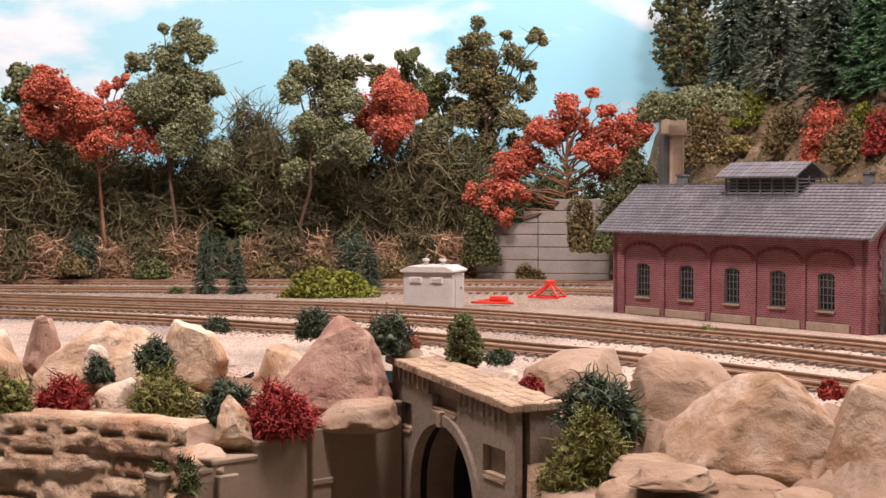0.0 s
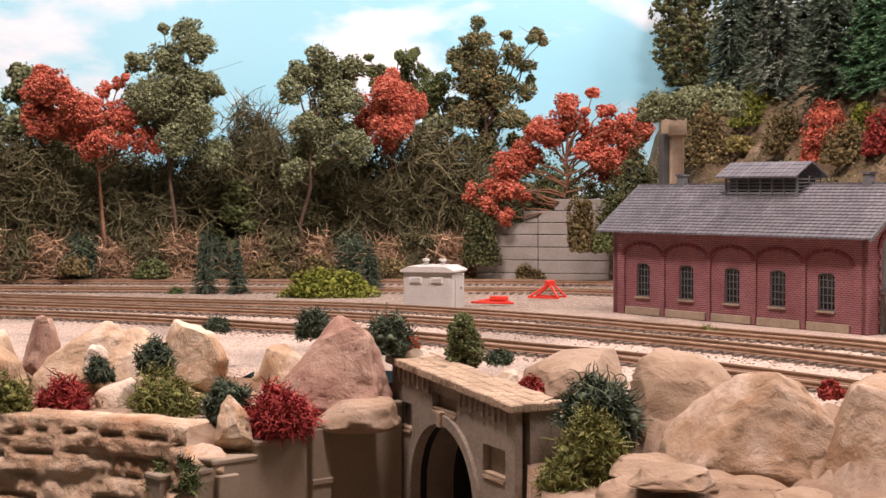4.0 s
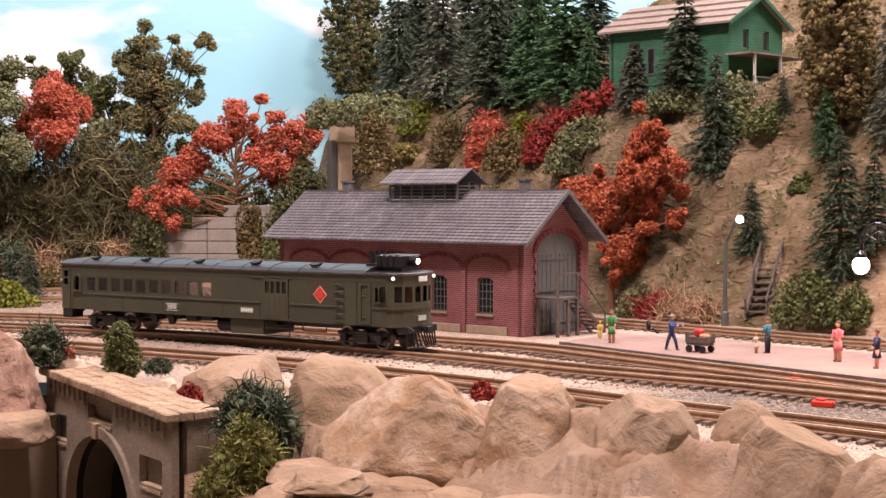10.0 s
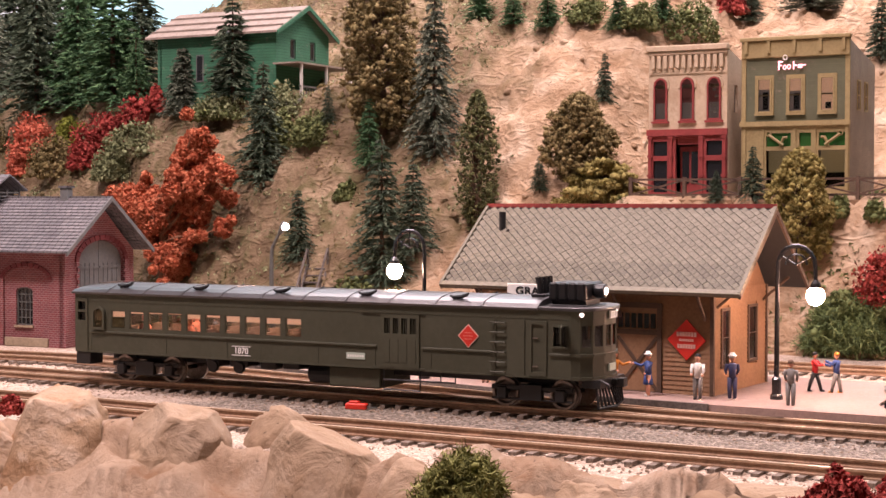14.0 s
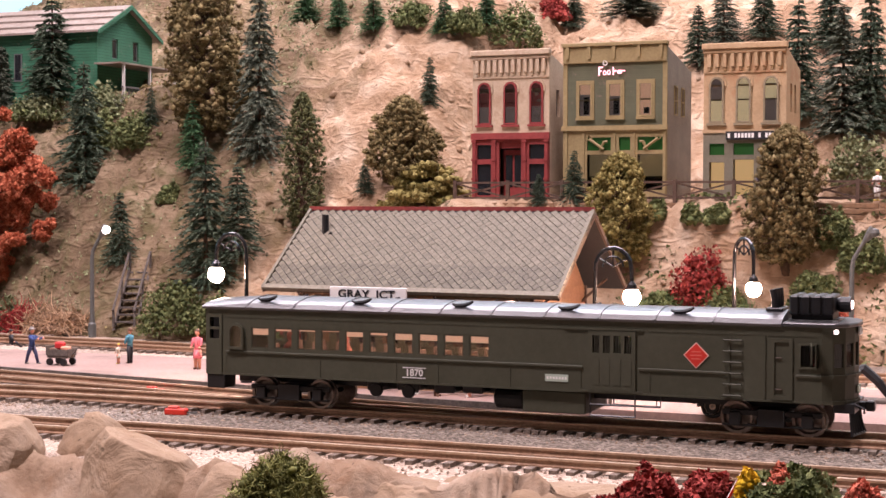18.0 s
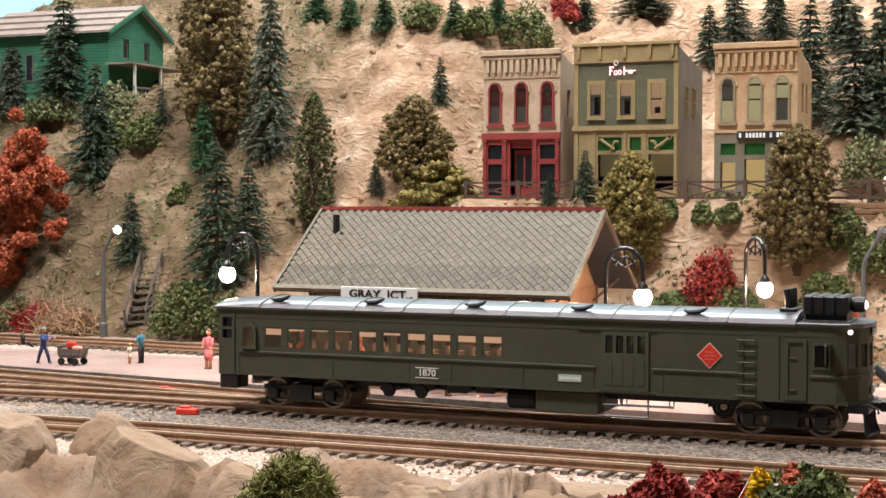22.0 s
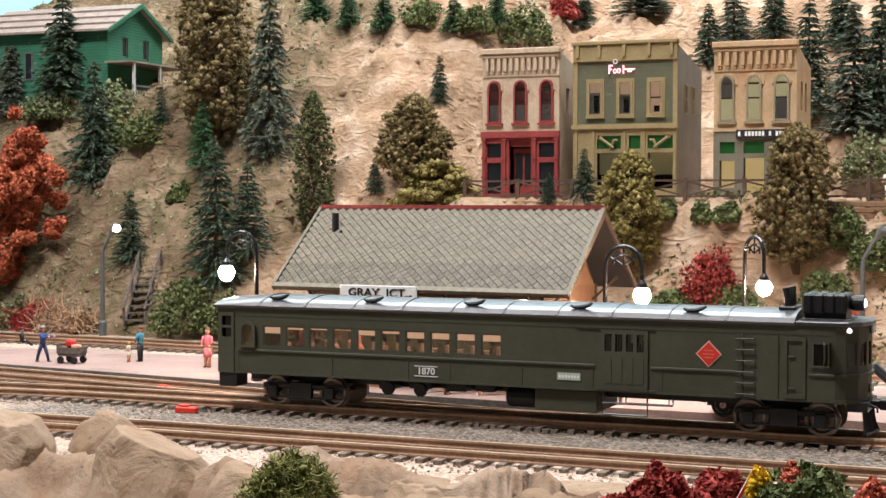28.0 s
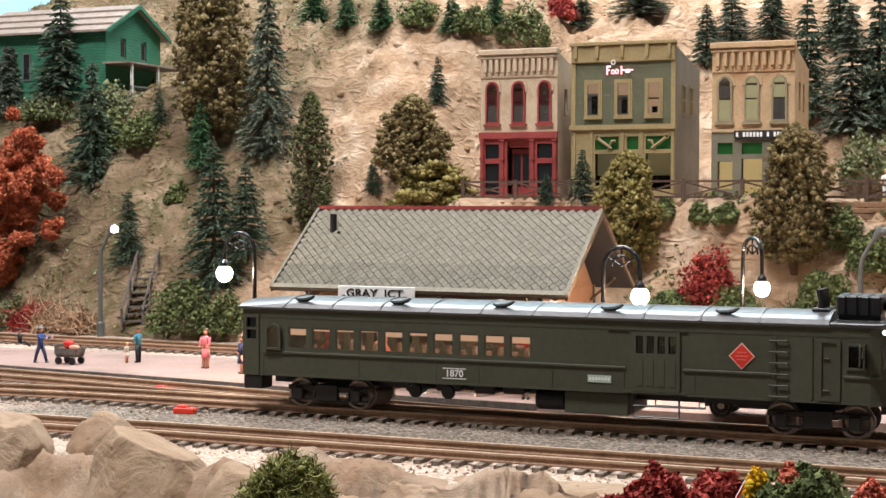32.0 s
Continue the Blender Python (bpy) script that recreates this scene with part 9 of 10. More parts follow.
strand_bush(-0.2489, 1.4183, 0.0234, 0.0926, 0.0463, 0.0720, S_OLIVE, "tangled olive fibre shrub at the edge of the wood", 44, count=900, length=0.034, width=0.0006, wiry=True)
strand_bush(-0.0751, 1.4380, 0.0222, 0.0835, 0.0417, 0.0782, S_OLIVE, "tangled olive fibre shrub at the edge of the wood", 45, count=900, length=0.034, width=0.0006, wiry=True)
strand_bush(-0.3080, 1.4067, 0.0241, 0.0867, 0.0433, 0.0765, S_OLIVE, "tangled olive fibre shrub at the edge of the wood", 46, count=900, length=0.034, width=0.0006, wiry=True)
strand_bush(-0.1269, 1.4344, 0.0225, 0.0780, 0.0390, 0.0624, S_OLIVE, "tangled olive fibre shrub at the edge of the wood", 47, count=900, length=0.034, width=0.0006, wiry=True)
strand_bush(-0.0439, 1.4393, 0.0221, 0.0731, 0.0365, 0.0626, S_OLIVE, "tangled olive fibre shrub at the edge of the wood", 48, count=900, length=0.034, width=0.0006, wiry=True)
strand_bush(0.0188, 1.4399, 0.0167, 0.0522, 0.0261, 0.0679, S_OLIVE, "tangled olive fibre shrub at the edge of the wood", 49, count=900, length=0.034, width=0.0006, wiry=True)
strand_bush(-0.4072, 1.3812, 0.0354, 0.0800, 0.0400, 0.0900, S_OLIVE, "tangled olive fibre shrub at the edge of the wood", 50, count=900, length=0.034, width=0.0006, wiry=True)
strand_bush(-0.4004, 1.3415, 0.0066, 0.0564, 0.0338, 0.0457, S_BROWN, "brown twiggy undergrowth on the bank", 60, count=460, length=0.022, width=0.0005, wiry=True)
strand_bush(-0.3735, 1.3493, 0.0061, 0.0567, 0.0340, 0.0425, S_OLIVE, "brown twiggy undergrowth on the bank", 61, count=460, length=0.022, width=0.0005, wiry=True)
strand_bush(-0.3461, 1.3565, 0.0056, 0.0570, 0.0342, 0.0393, S_BROWN, "brown twiggy undergrowth on the bank", 62, count=460, length=0.022, width=0.0005, wiry=True)
strand_bush(-0.3182, 1.3634, 0.0052, 0.0573, 0.0344, 0.0361, S_DARK, "brown twiggy undergrowth on the bank", 63, count=460, length=0.022, width=0.0005, wiry=True)
strand_bush(-0.2900, 1.3696, 0.0047, 0.0576, 0.0345, 0.0328, S_BROWN, "brown twiggy undergrowth on the bank", 64, count=460, length=0.022, width=0.0005, wiry=True)
strand_bush(-0.2613, 1.3754, 0.0043, 0.0578, 0.0347, 0.0444, S_OLIVE, "brown twiggy undergrowth on the bank", 65, count=460, length=0.022, width=0.0005, wiry=True)
strand_bush(-0.2323, 1.3806, 0.0040, 0.0581, 0.0348, 0.0410, S_BROWN, "brown twiggy undergrowth on the bank", 66, count=460, length=0.022, width=0.0005, wiry=True)
strand_bush(-0.2030, 1.3852, 0.0036, 0.0583, 0.0350, 0.0377, S_DARK, "brown twiggy undergrowth on the bank", 67, count=460, length=0.022, width=0.0005, wiry=True)
strand_bush(-0.1733, 1.3892, 0.0033, 0.0584, 0.0351, 0.0343, S_BROWN, "brown twiggy undergrowth on the bank", 68, count=460, length=0.022, width=0.0005, wiry=True)
strand_bush(-0.1435, 1.3926, 0.0031, 0.0586, 0.0351, 0.0460, S_OLIVE, "brown twiggy undergrowth on the bank", 69, count=460, length=0.022, width=0.0005, wiry=True)
strand_bush(-0.1134, 1.3954, 0.0028, 0.0587, 0.0352, 0.0425, S_BROWN, "brown twiggy undergrowth on the bank", 70, count=460, length=0.022, width=0.0005, wiry=True)
strand_bush(-0.0832, 1.3975, 0.0026, 0.0588, 0.0353, 0.0390, S_DARK, "brown twiggy undergrowth on the bank", 71, count=460, length=0.022, width=0.0005, wiry=True)
strand_bush(-0.0528, 1.3990, 0.0025, 0.0589, 0.0353, 0.0355, S_BROWN, "brown twiggy undergrowth on the bank", 72, count=460, length=0.022, width=0.0005, wiry=True)
strand_bush(-0.0224, 1.3998, 0.0024, 0.0589, 0.0353, 0.0472, S_OLIVE, "brown twiggy undergrowth on the bank", 73, count=460, length=0.022, width=0.0005, wiry=True)
strand_bush(0.0081, 1.4000, 0.0023, 0.0589, 0.0353, 0.0437, S_BROWN, "brown twiggy undergrowth on the bank", 74, count=460, length=0.022, width=0.0005, wiry=True)
foam_bush(-0.3169, 1.3380, 0.0095, 0.0271, 0.0217, 0.0145, F_BROWN, "low foam shrub at the foot of the bank", 80, count=60, grain=.003)
foam_bush(-0.2518, 1.3518, 0.0062, 0.0274, 0.0219, 0.0147, F_GREEN, "low foam shrub at the foot of the bank", 81, count=60, grain=.003)
foam_bush(-0.1555, 1.3662, 0.0051, 0.0277, 0.0222, 0.0149, F_BROWN, "low foam shrub at the foot of the bank", 82, count=60, grain=.003)
foam_bush(-0.0469, 1.3742, 0.0044, 0.0279, 0.0223, 0.0149, F_BROWN, "low foam shrub at the foot of the bank", 83, count=60, grain=.003)
foam_bush(0.0776, 1.3728, 0.0002, 0.0279, 0.0223, 0.0149, F_BROWN, "low foam shrub at the foot of the bank", 84, count=60, grain=.003)
foam_bush(-0.1113, 1.3705, 0.0073, 0.0278, 0.0223, 0.0149, F_BROWN, "low foam shrub at the foot of the bank", 85, count=60, grain=.003)
puff_tree(-0.2455, 1.3903, 0.0300, 0.0034, 0.1357, [(0.0169, 0.1934, 0.0129), (-0.0034, 0.1960, 0.0051), (0.0288, 0.1764, 0.0143), (0.0000, 0.1697, 0.0163), (-0.0254, 0.1646, 0.0115), (0.0135, 0.1476, 0.0224), (-0.0085, 0.1357, 0.0217), (0.0356, 0.1442, 0.0156), (0.0468, 0.1391, 0.0061), (0.0068, 0.1154, 0.0265), (-0.0152, 0.1154, 0.0163), (0.0288, 0.1154, 0.0183), (0.0458, 0.0815, 0.0149), (0.0135, 0.0968, 0.0163)], F_OLIVE, "tall olive model tree of drooping foam clumps before the sky", 2, 0.0017)
puff_tree(-0.1208, 1.3900, 0.0300, 0.0074, 0.1188, [(0.0115, 0.1696, 0.0095), (0.0244, 0.1561, 0.0204), (-0.0027, 0.1527, 0.0149), (0.0397, 0.1595, 0.0115), (-0.0112, 0.1392, 0.0129), (0.0143, 0.1324, 0.0197), (0.0328, 0.1324, 0.0163), (0.0041, 0.1053, 0.0163), (0.0244, 0.1053, 0.0176), (-0.0078, 0.0883, 0.0129), (0.0109, 0.0833, 0.0163), (-0.0122, 0.0680, 0.0115), (0.0413, 0.0866, 0.0156)], F_OLIVE, "broad olive model tree with a stepped crown before the sky", 3, 0.0017)
puff_tree(-0.0464, 1.5289, 0.0300, 0.0037, 0.1407, [(-0.0262, 0.1817, 0.0045), (-0.0206, 0.1668, 0.0105), (0.0112, 0.1761, 0.0105), (0.0037, 0.1836, 0.0045), (0.0194, 0.1862, 0.0041), (0.0374, 0.1500, 0.0179), (0.0112, 0.1575, 0.0142), (-0.0149, 0.1511, 0.0105), (0.0262, 0.1668, 0.0082), (0.0075, 0.1369, 0.0149)], F_GREEN, "thin green model tree of small clumps before the sky", 4, 0.0017)
puff_tree(0.0439, 1.4983, 0.0300, -0.0037, 0.1242, [(-0.0092, 0.2120, 0.0073), (-0.0110, 0.1937, 0.0132), (-0.0220, 0.1791, 0.0154), (0.0000, 0.1718, 0.0154), (0.0220, 0.1791, 0.0117), (0.0165, 0.1974, 0.0055), (0.0439, 0.1981, 0.0081), (0.0520, 0.1937, 0.0048), (-0.0110, 0.1535, 0.0205), (0.0146, 0.1462, 0.0154), (0.0366, 0.1718, 0.0081), (0.0348, 0.1462, 0.0095), (-0.0037, 0.1242, 0.0205), (0.0220, 0.1206, 0.0154), (0.0293, 0.0950, 0.0132), (0.0000, 0.0913, 0.0205), (-0.0293, 0.1681, 0.0051), (0.0403, 0.1571, 0.0051), (-0.0220, 0.1242, 0.0146)], F_TURN, "tall dark green and orange-tinged model tree", 7, 0.0017)
puff_tree(-0.2920, 1.3737, 0.0300, -0.0133, 0.0845, [(-0.0576, 0.1548, 0.0098), (-0.0609, 0.1380, 0.0171), (-0.0676, 0.1179, 0.0119), (-0.0441, 0.1380, 0.0190), (-0.0308, 0.1280, 0.0171), (-0.0476, 0.1113, 0.0171), (-0.0258, 0.1046, 0.0151), (-0.0074, 0.1397, 0.0079), (0.0054, 0.1461, 0.0056), (0.0133, 0.1504, 0.0036), (-0.0174, 0.1214, 0.0151), (0.0060, 0.1146, 0.0142), (0.0128, 0.1186, 0.0088), (-0.0074, 0.0946, 0.0130), (0.0245, 0.0979, 0.0127), (0.0368, 0.0906, 0.0071), (-0.0140, 0.0872, 0.0095), (-0.0660, 0.1063, 0.0088), (-0.0727, 0.1380, 0.0063), (-0.0435, 0.1323, 0.0058), (-0.0503, 0.1072, 0.0070), (-0.0252, 0.1141, 0.0101), (-0.0218, 0.0982, 0.0090), (-0.0006, 0.1264, 0.0033), (-0.0162, 0.1096, 0.0090), (0.0044, 0.1077, 0.0052), (0.0124, 0.0936, 0.0075), (-0.0138, 0.0863, 0.0056), (-0.0537, 0.1209, 0.0037)], F_RED, "bright red autumn model tree with swept arms", 31, 0.0017)
puff_tree(-0.0457, 1.4388, 0.0300, -0.0007, 0.0861, [(-0.0014, 0.1486, 0.0140), (0.0028, 0.1381, 0.0178), (-0.0190, 0.1275, 0.0173), (-0.0267, 0.1142, 0.0116), (0.0169, 0.1317, 0.0132), (-0.0014, 0.1072, 0.0173), (-0.0260, 0.0995, 0.0058), (0.0056, 0.1212, 0.0140), (-0.0032, 0.0949, 0.0099), (-0.0119, 0.1388, 0.0099), (0.0204, 0.1212, 0.0074), (-0.0012, 0.1286, 0.0083), (-0.0131, 0.1143, 0.0103), (0.0113, 0.1171, 0.0078), (-0.0179, 0.0952, 0.0034), (-0.0024, 0.0921, 0.0059), (0.0136, 0.1100, 0.0044)], F_RED, "bright red autumn model tree with a narrow crown", 32, 0.0017)
puff_tree(0.1067, 1.3692, 0.0300, 0.0017, 0.0844, [(-0.0800, 0.0477, 0.0094), (-0.0694, 0.0377, 0.0110), (-0.0527, 0.0271, 0.0086), (-0.0567, 0.0511, 0.0130), (-0.0494, 0.0711, 0.0150), (-0.0360, 0.0844, 0.0150), (-0.0193, 0.1011, 0.0150), (-0.0067, 0.1044, 0.0142), (0.0033, 0.1244, 0.0110), (0.0100, 0.1104, 0.0110), (0.0250, 0.1354, 0.0051), (0.0367, 0.1211, 0.0079), (0.0267, 0.0911, 0.0142), (0.0400, 0.1011, 0.0142), (0.0367, 0.0744, 0.0157), (0.0500, 0.1111, 0.0059), (0.0434, 0.0644, 0.0103), (0.0140, 0.0844, 0.0079), (-0.0667, 0.0511, 0.0094), (-0.0434, 0.0511, 0.0079), (-0.0539, 0.0594, 0.0056), (-0.0353, 0.0454, 0.0051), (-0.0330, 0.0754, 0.0089), (-0.0126, 0.0958, 0.0089), (0.0028, 0.1116, 0.0065), (0.0175, 0.1191, 0.0030), (0.0187, 0.0890, 0.0084), (0.0255, 0.0776, 0.0093), (0.0301, 0.0708, 0.0061), (-0.0448, 0.0618, 0.0056)], F_RED, "spreading red autumn model tree above the grey boards", 33, 0.0017)
puff_tree(0.1680, 1.3793, 0.0500, 0.0017, 0.0646, [(0.0040, 0.0888, 0.0135), (-0.0034, 0.0747, 0.0119), (0.0101, 0.0814, 0.0079), (-0.0074, 0.0646, 0.0079), (0.0000, 0.0579, 0.0071), (0.0033, 0.0811, 0.0080), (0.0074, 0.0760, 0.0047), (0.0005, 0.0600, 0.0042)], F_RED, "small red autumn model tree beside the stone pier", 34, 0.0017)
conifer(-0.1846, 1.2135, 0.0004, 0.0526, 0.0180, 0, 363)
conifer(-0.1596, 1.2131, 0.0003, 0.0425, 0.0174, 0, 420)
conifer(-0.0560, 1.2105, 0.0003, 0.0446, 0.0192, 0, 656)
foam_bush(-0.0865, 1.1745, 0.0003, 0.0644, 0.0258, 0.0195, F_LIME, "low bright green shrub beside the track", 90, count=160, grain=.0032)
strand_bush(-0.2074, 1.2157, 0.0003, 0.0123, 0.0098, 0.0070, S_GREEN, "low weeds between the tracks", 91, length=0.006, count=100)
foam_bush(0.1152, 1.2949, 0.0302, 0.0225, 0.0180, 0.0445, F_BROWN, "dark scrub, partly added as shade fill, beside the grey board wall", 210, count=150, grain=.0030)
foam_bush(0.1493, 1.3266, 0.0312, 0.0384, 0.0307, 0.0552, F_DEEP, "dark scrub, partly added as shade fill, beside the grey board wall", 211, count=150, grain=.0030)
foam_bush(0.1337, 1.2931, 0.0297, 0.0187, 0.0150, 0.0215, F_GREEN, "dark scrub, partly added as shade fill, beside the grey board wall", 212, count=150, grain=.0030)
foam_bush(0.1666, 1.3498, 0.0498, 0.0332, 0.0266, 0.0684, F_DEEP, "dark scrub, partly added as shade fill, beside the grey board wall", 213, count=150, grain=.0030)
foam_bush(0.2120, 1.2528, 0.1017, 0.0260, 0.0240, 0.0440, F_BROWN, "olive scrub hanging over the hill's edge", 214, count=150, grain=.0030)
foam_bush(0.1997, 1.2846, 0.1392, 0.0463, 0.0370, 0.0208, F_OLIVE, "olive scrub hanging over the hill's edge", 215, count=150, grain=.0030)
foam_bush(0.2226, 1.2706, 0.1408, 0.0403, 0.0322, 0.0215, F_OLIVE, "olive scrub hanging over the hill's edge", 216, count=150, grain=.0030)
foam_bush(0.1810, 1.3328, 0.1392, 0.0288, 0.0231, 0.0216, F_OLIVE, "olive scrub hanging over the hill's edge", 217, count=150, grain=.0030)
foam_bush(0.0327, 1.3696, 0.0149, 0.0298, 0.0238, 0.0595, F_DEEP, "dark scrub, partly added as shade fill, beside the grey board wall", 218, count=150, grain=.0030)
# three added shrubs, their dark foliage standing in for shaded sky behind the tree
foam_bush(0.0988, 1.4266, 0.0378, 0.0621, 0.0496, 0.0465, F_DEEP, "dark scrub, partly added as shade fill, beside the grey board wall", 219, count=150, grain=.0030)
foam_bush(0.1424, 1.4229, 0.0378, 0.0619, 0.0495, 0.0516, F_DEEP, "dark scrub, partly added as shade fill, beside the grey board wall", 220, count=150, grain=.0030)
foam_bush(0.1741, 1.3891, 0.0439, 0.0402, 0.0322, 0.0553, F_DEEP, "dark scrub, partly added as shade fill, beside the grey board wall", 221, count=150, grain=.0030)

# ---- the hillside ----
conifer(0.2715, 1.4691, 0.1680, 0.1329, 0.0497, 0, 1)
conifer(0.2962, 1.3829, 0.1612, 0.1328, 0.0613, 2, 2)
conifer(0.3145, 1.2723, 0.1528, 0.1346, 0.0604, 0, 3)
conifer(0.3406, 1.2446, 0.1562, 0.1137, 0.0511, 1, 4)
conifer(0.3546, 1.1947, 0.1548, 0.0993, 0.0626, 1, 5)
conifer(0.3142, 1.5754, 0.1956, 0.1222, 0.0698, 0, 6)
conifer(0.3599, 1.5533, 0.1947, 0.1270, 0.0693, 0, 7)
conifer(0.3963, 1.5218, 0.1930, 0.1365, 0.0796, 0, 8)
conifer(0.3590, 1.2756, 0.1749, 0.1096, 0.0667, 1, 9)
conifer(0.3803, 1.2022, 0.1744, 0.0903, 0.0542, 0, 10)
conifer(0.2774, 1.6187, 0.1982, 0.1190, 0.0595, 0, 11)
conifer(0.3840, 1.1120, 0.1468, 0.0507, 0.0285, 2, 12)
conifer(0.4007, 1.0868, 0.1472, 0.0304, 0.0181, 1, 13)
conifer(0.4067, 1.0711, 0.1553, 0.0768, 0.0390, 0, 14)
conifer(0.4049, 1.0077, 0.0921, 0.0886, 0.0368, 0, 15)
conifer(0.4486, 0.9308, 0.1043, 0.0470, 0.0201, 1, 16)
conifer(0.4297, 0.8741, 0.0293, 0.0960, 0.0378, 0, 17)
conifer(0.4445, 0.8607, 0.0493, 0.0588, 0.0280, 0, 18)
conifer(0.3983, 0.9315, 0.0422, 0.0499, 0.0214, 0, 19)
conifer(0.4392, 0.9761, 0.1337, 0.0285, 0.0105, 0, 20)
conifer(0.3633, 1.1630, 0.1512, 0.0637, 0.0262, 1, 21)
conifer(0.4847, 0.9088, 0.1095, 0.1202, 0.0350, 2, 71)
conifer(0.3811, 1.1139, 0.1460, 0.0509, 0.0228, 2, 31)
conifer(0.5685, 0.8354, 0.1447, 0.0332, 0.0130, 0, 32)
conifer(0.5784, 0.7031, 0.0814, 0.0336, 0.0155, 0, 33)
conifer(0.5651, 0.7191, 0.0813, 0.0198, 0.0104, 0, 34)
conifer(0.7498, 0.7796, 0.1770, 0.0424, 0.0229, 0, 35)
conifer(0.7696, 0.7756, 0.1877, 0.0500, 0.0261, 2, 36)
conifer(0.7892, 0.7571, 0.1950, 0.0383, 0.0260, 0, 37)
conifer(0.7563, 0.6964, 0.1358, 0.0805, 0.0329, 0, 38)
conifer(0.7629, 0.6656, 0.1224, 0.0875, 0.0392, 2, 39)
conifer(0.7778, 0.6570, 0.1260, 0.0946, 0.0350, 0, 40)
conifer(0.7684, 0.8660, 0.2198, 0.0288, 0.0494, 2, 41)
conifer(0.7364, 0.8948, 0.2122, 0.0248, 0.0215, 0, 42)
conifer(0.5804, 0.9223, 0.2019, 0.0257, 0.0218, 1, 43)
conifer(0.5726, 0.9548, 0.2060, 0.0287, 0.0191, 1, 44)
conifer(0.6053, 0.8728, 0.1966, 0.0273, 0.0197, 1, 45)
conifer(0.5713, 1.0009, 0.2152, 0.0247, 0.0247, 1, 46)
conifer(0.6422, 0.8749, 0.2054, 0.0256, 0.0186, 1, 47)
conifer(0.5159, 0.8292, 0.0884, 0.0234, 0.0112, 0, 48)
conifer(0.8043, 0.7122, 0.1845, 0.0484, 0.0298, 0, 49)
clump_tree(0.4632, 0.9459, 0.1260, 0.1130, 0.0680, F_BROWN, "big brown-olive foam tree on the slope", 21, balls=14, grain=0.0036, trunk=0.05, bark=BARKDARK, fill=1.3, column=1.0)
clump_tree(0.4849, 0.8519, 0.0604, 0.0933, 0.0336, F_DEEP, "slender dark olive tree on the slope", 22, balls=12, grain=0.003, trunk=0.05, bark=BARKDARK, column=1.0)
clump_tree(0.5277, 0.8027, 0.0825, 0.0666, 0.0522, F_BROWN, "round olive foam tree behind the station", 23, balls=12, grain=0.0034, trunk=0.2, bark=BARKDARK, fill=1.3, column=1.0)
clump_tree(0.5324, 0.7851, 0.0805, 0.0281, 0.0474, F_GOLD, "yellow-olive foam bush tree behind the station", 24, balls=8, grain=0.0032, trunk=0.02, bark=BARKDARK)
clump_tree(0.5804, 0.6663, 0.0464, 0.0657, 0.0513, F_GOLD, "yellow-green foam tree on the bank", 25, balls=14, grain=0.0032, trunk=0.05, bark=BARKDARK, fill=1.3, column=1.0)
clump_tree(0.6285, 0.5885, 0.0488, 0.0771, 0.0538, F_BROWN, "large grey-olive foam tree below the street", 26, balls=16, grain=0.0034, trunk=0.05, bark=BARKDARK, fill=1.5, column=1.0)
clump_tree(0.2434, 1.5625, 0.1700, 0.1550, 0.0760, F_DEEP, "brown-olive tree at the top of the hill", 27, balls=10, grain=0.004, trunk=0.1, column=1.0)
arm_tree(0.3339, 1.0119, 0.0057, [(-0.0095, 0.0590, 0.0114), (-0.0209, 0.0819, 0.0099), (-0.0152, 0.0667, 0.0091), (0.0019, 0.0819, 0.0114), (0.0133, 0.0971, 0.0122), (0.0248, 0.1067, 0.0099), (0.0305, 0.1200, 0.0084), (0.0286, 0.1295, 0.0069), (0.0171, 0.1200, 0.0084), (0.0362, 0.0933, 0.0099), (0.0381, 0.0781, 0.0091), (0.0248, 0.0819, 0.0114), (0.0171, 0.0628, 0.0114), (0.0305, 0.0552, 0.0091), (0.0400, 0.0609, 0.0069), (0.0057, 0.0476, 0.0099), (-0.0057, 0.0400, 0.0084), (0.0133, 0.0362, 0.0084), (0.0000, 0.0933, 0.0076), (0.0248, 0.0400, 0.0069), (-0.0038, 0.0248, 0.0046)], 0.0552, F_ORANGE, "rusty orange autumn tree at the foot of the hill", 28)
foam_bush(0.2256, 1.6129, 0.1556, 0.0493, 0.0395, 0.0258, F_LIME, "bright lime green foam shrub growing on the hillside", 100, count=90, grain=.0030)
foam_bush(0.2383, 1.4534, 0.1495, 0.0425, 0.0340, 0.0255, F_OLIVE, "olive foam shrub growing on the hillside", 101, count=90, grain=.0030)
foam_bush(0.2760, 1.3842, 0.1366, 0.0408, 0.0326, 0.0316, F_LIME, "bright lime green foam shrub growing on the hillside", 102, count=90, grain=.0030)
foam_bush(0.2285, 1.4099, 0.1012, 0.0391, 0.0313, 0.0515, F_BROWN, "brown foam shrub growing on the hillside", 103, count=90, grain=.0030)
foam_bush(0.2845, 1.3036, 0.1095, 0.0347, 0.0277, 0.0361, F_BROWN, "brown foam shrub growing on the hillside", 104, count=90, grain=.0030)
foam_bush(0.3054, 1.2473, 0.1153, 0.0370, 0.0296, 0.0310, F_RED, "scarlet foam shrub growing on the hillside", 105, count=90, grain=.0030)
foam_bush(0.2937, 1.2483, 0.1037, 0.0148, 0.0118, 0.0208, F_RED, "scarlet foam shrub growing on the hillside", 106, count=90, grain=.0030)
foam_bush(0.3060, 1.1939, 0.1006, 0.0320, 0.0256, 0.0289, F_BROWN, "brown foam shrub growing on the hillside", 107, count=90, grain=.0030)
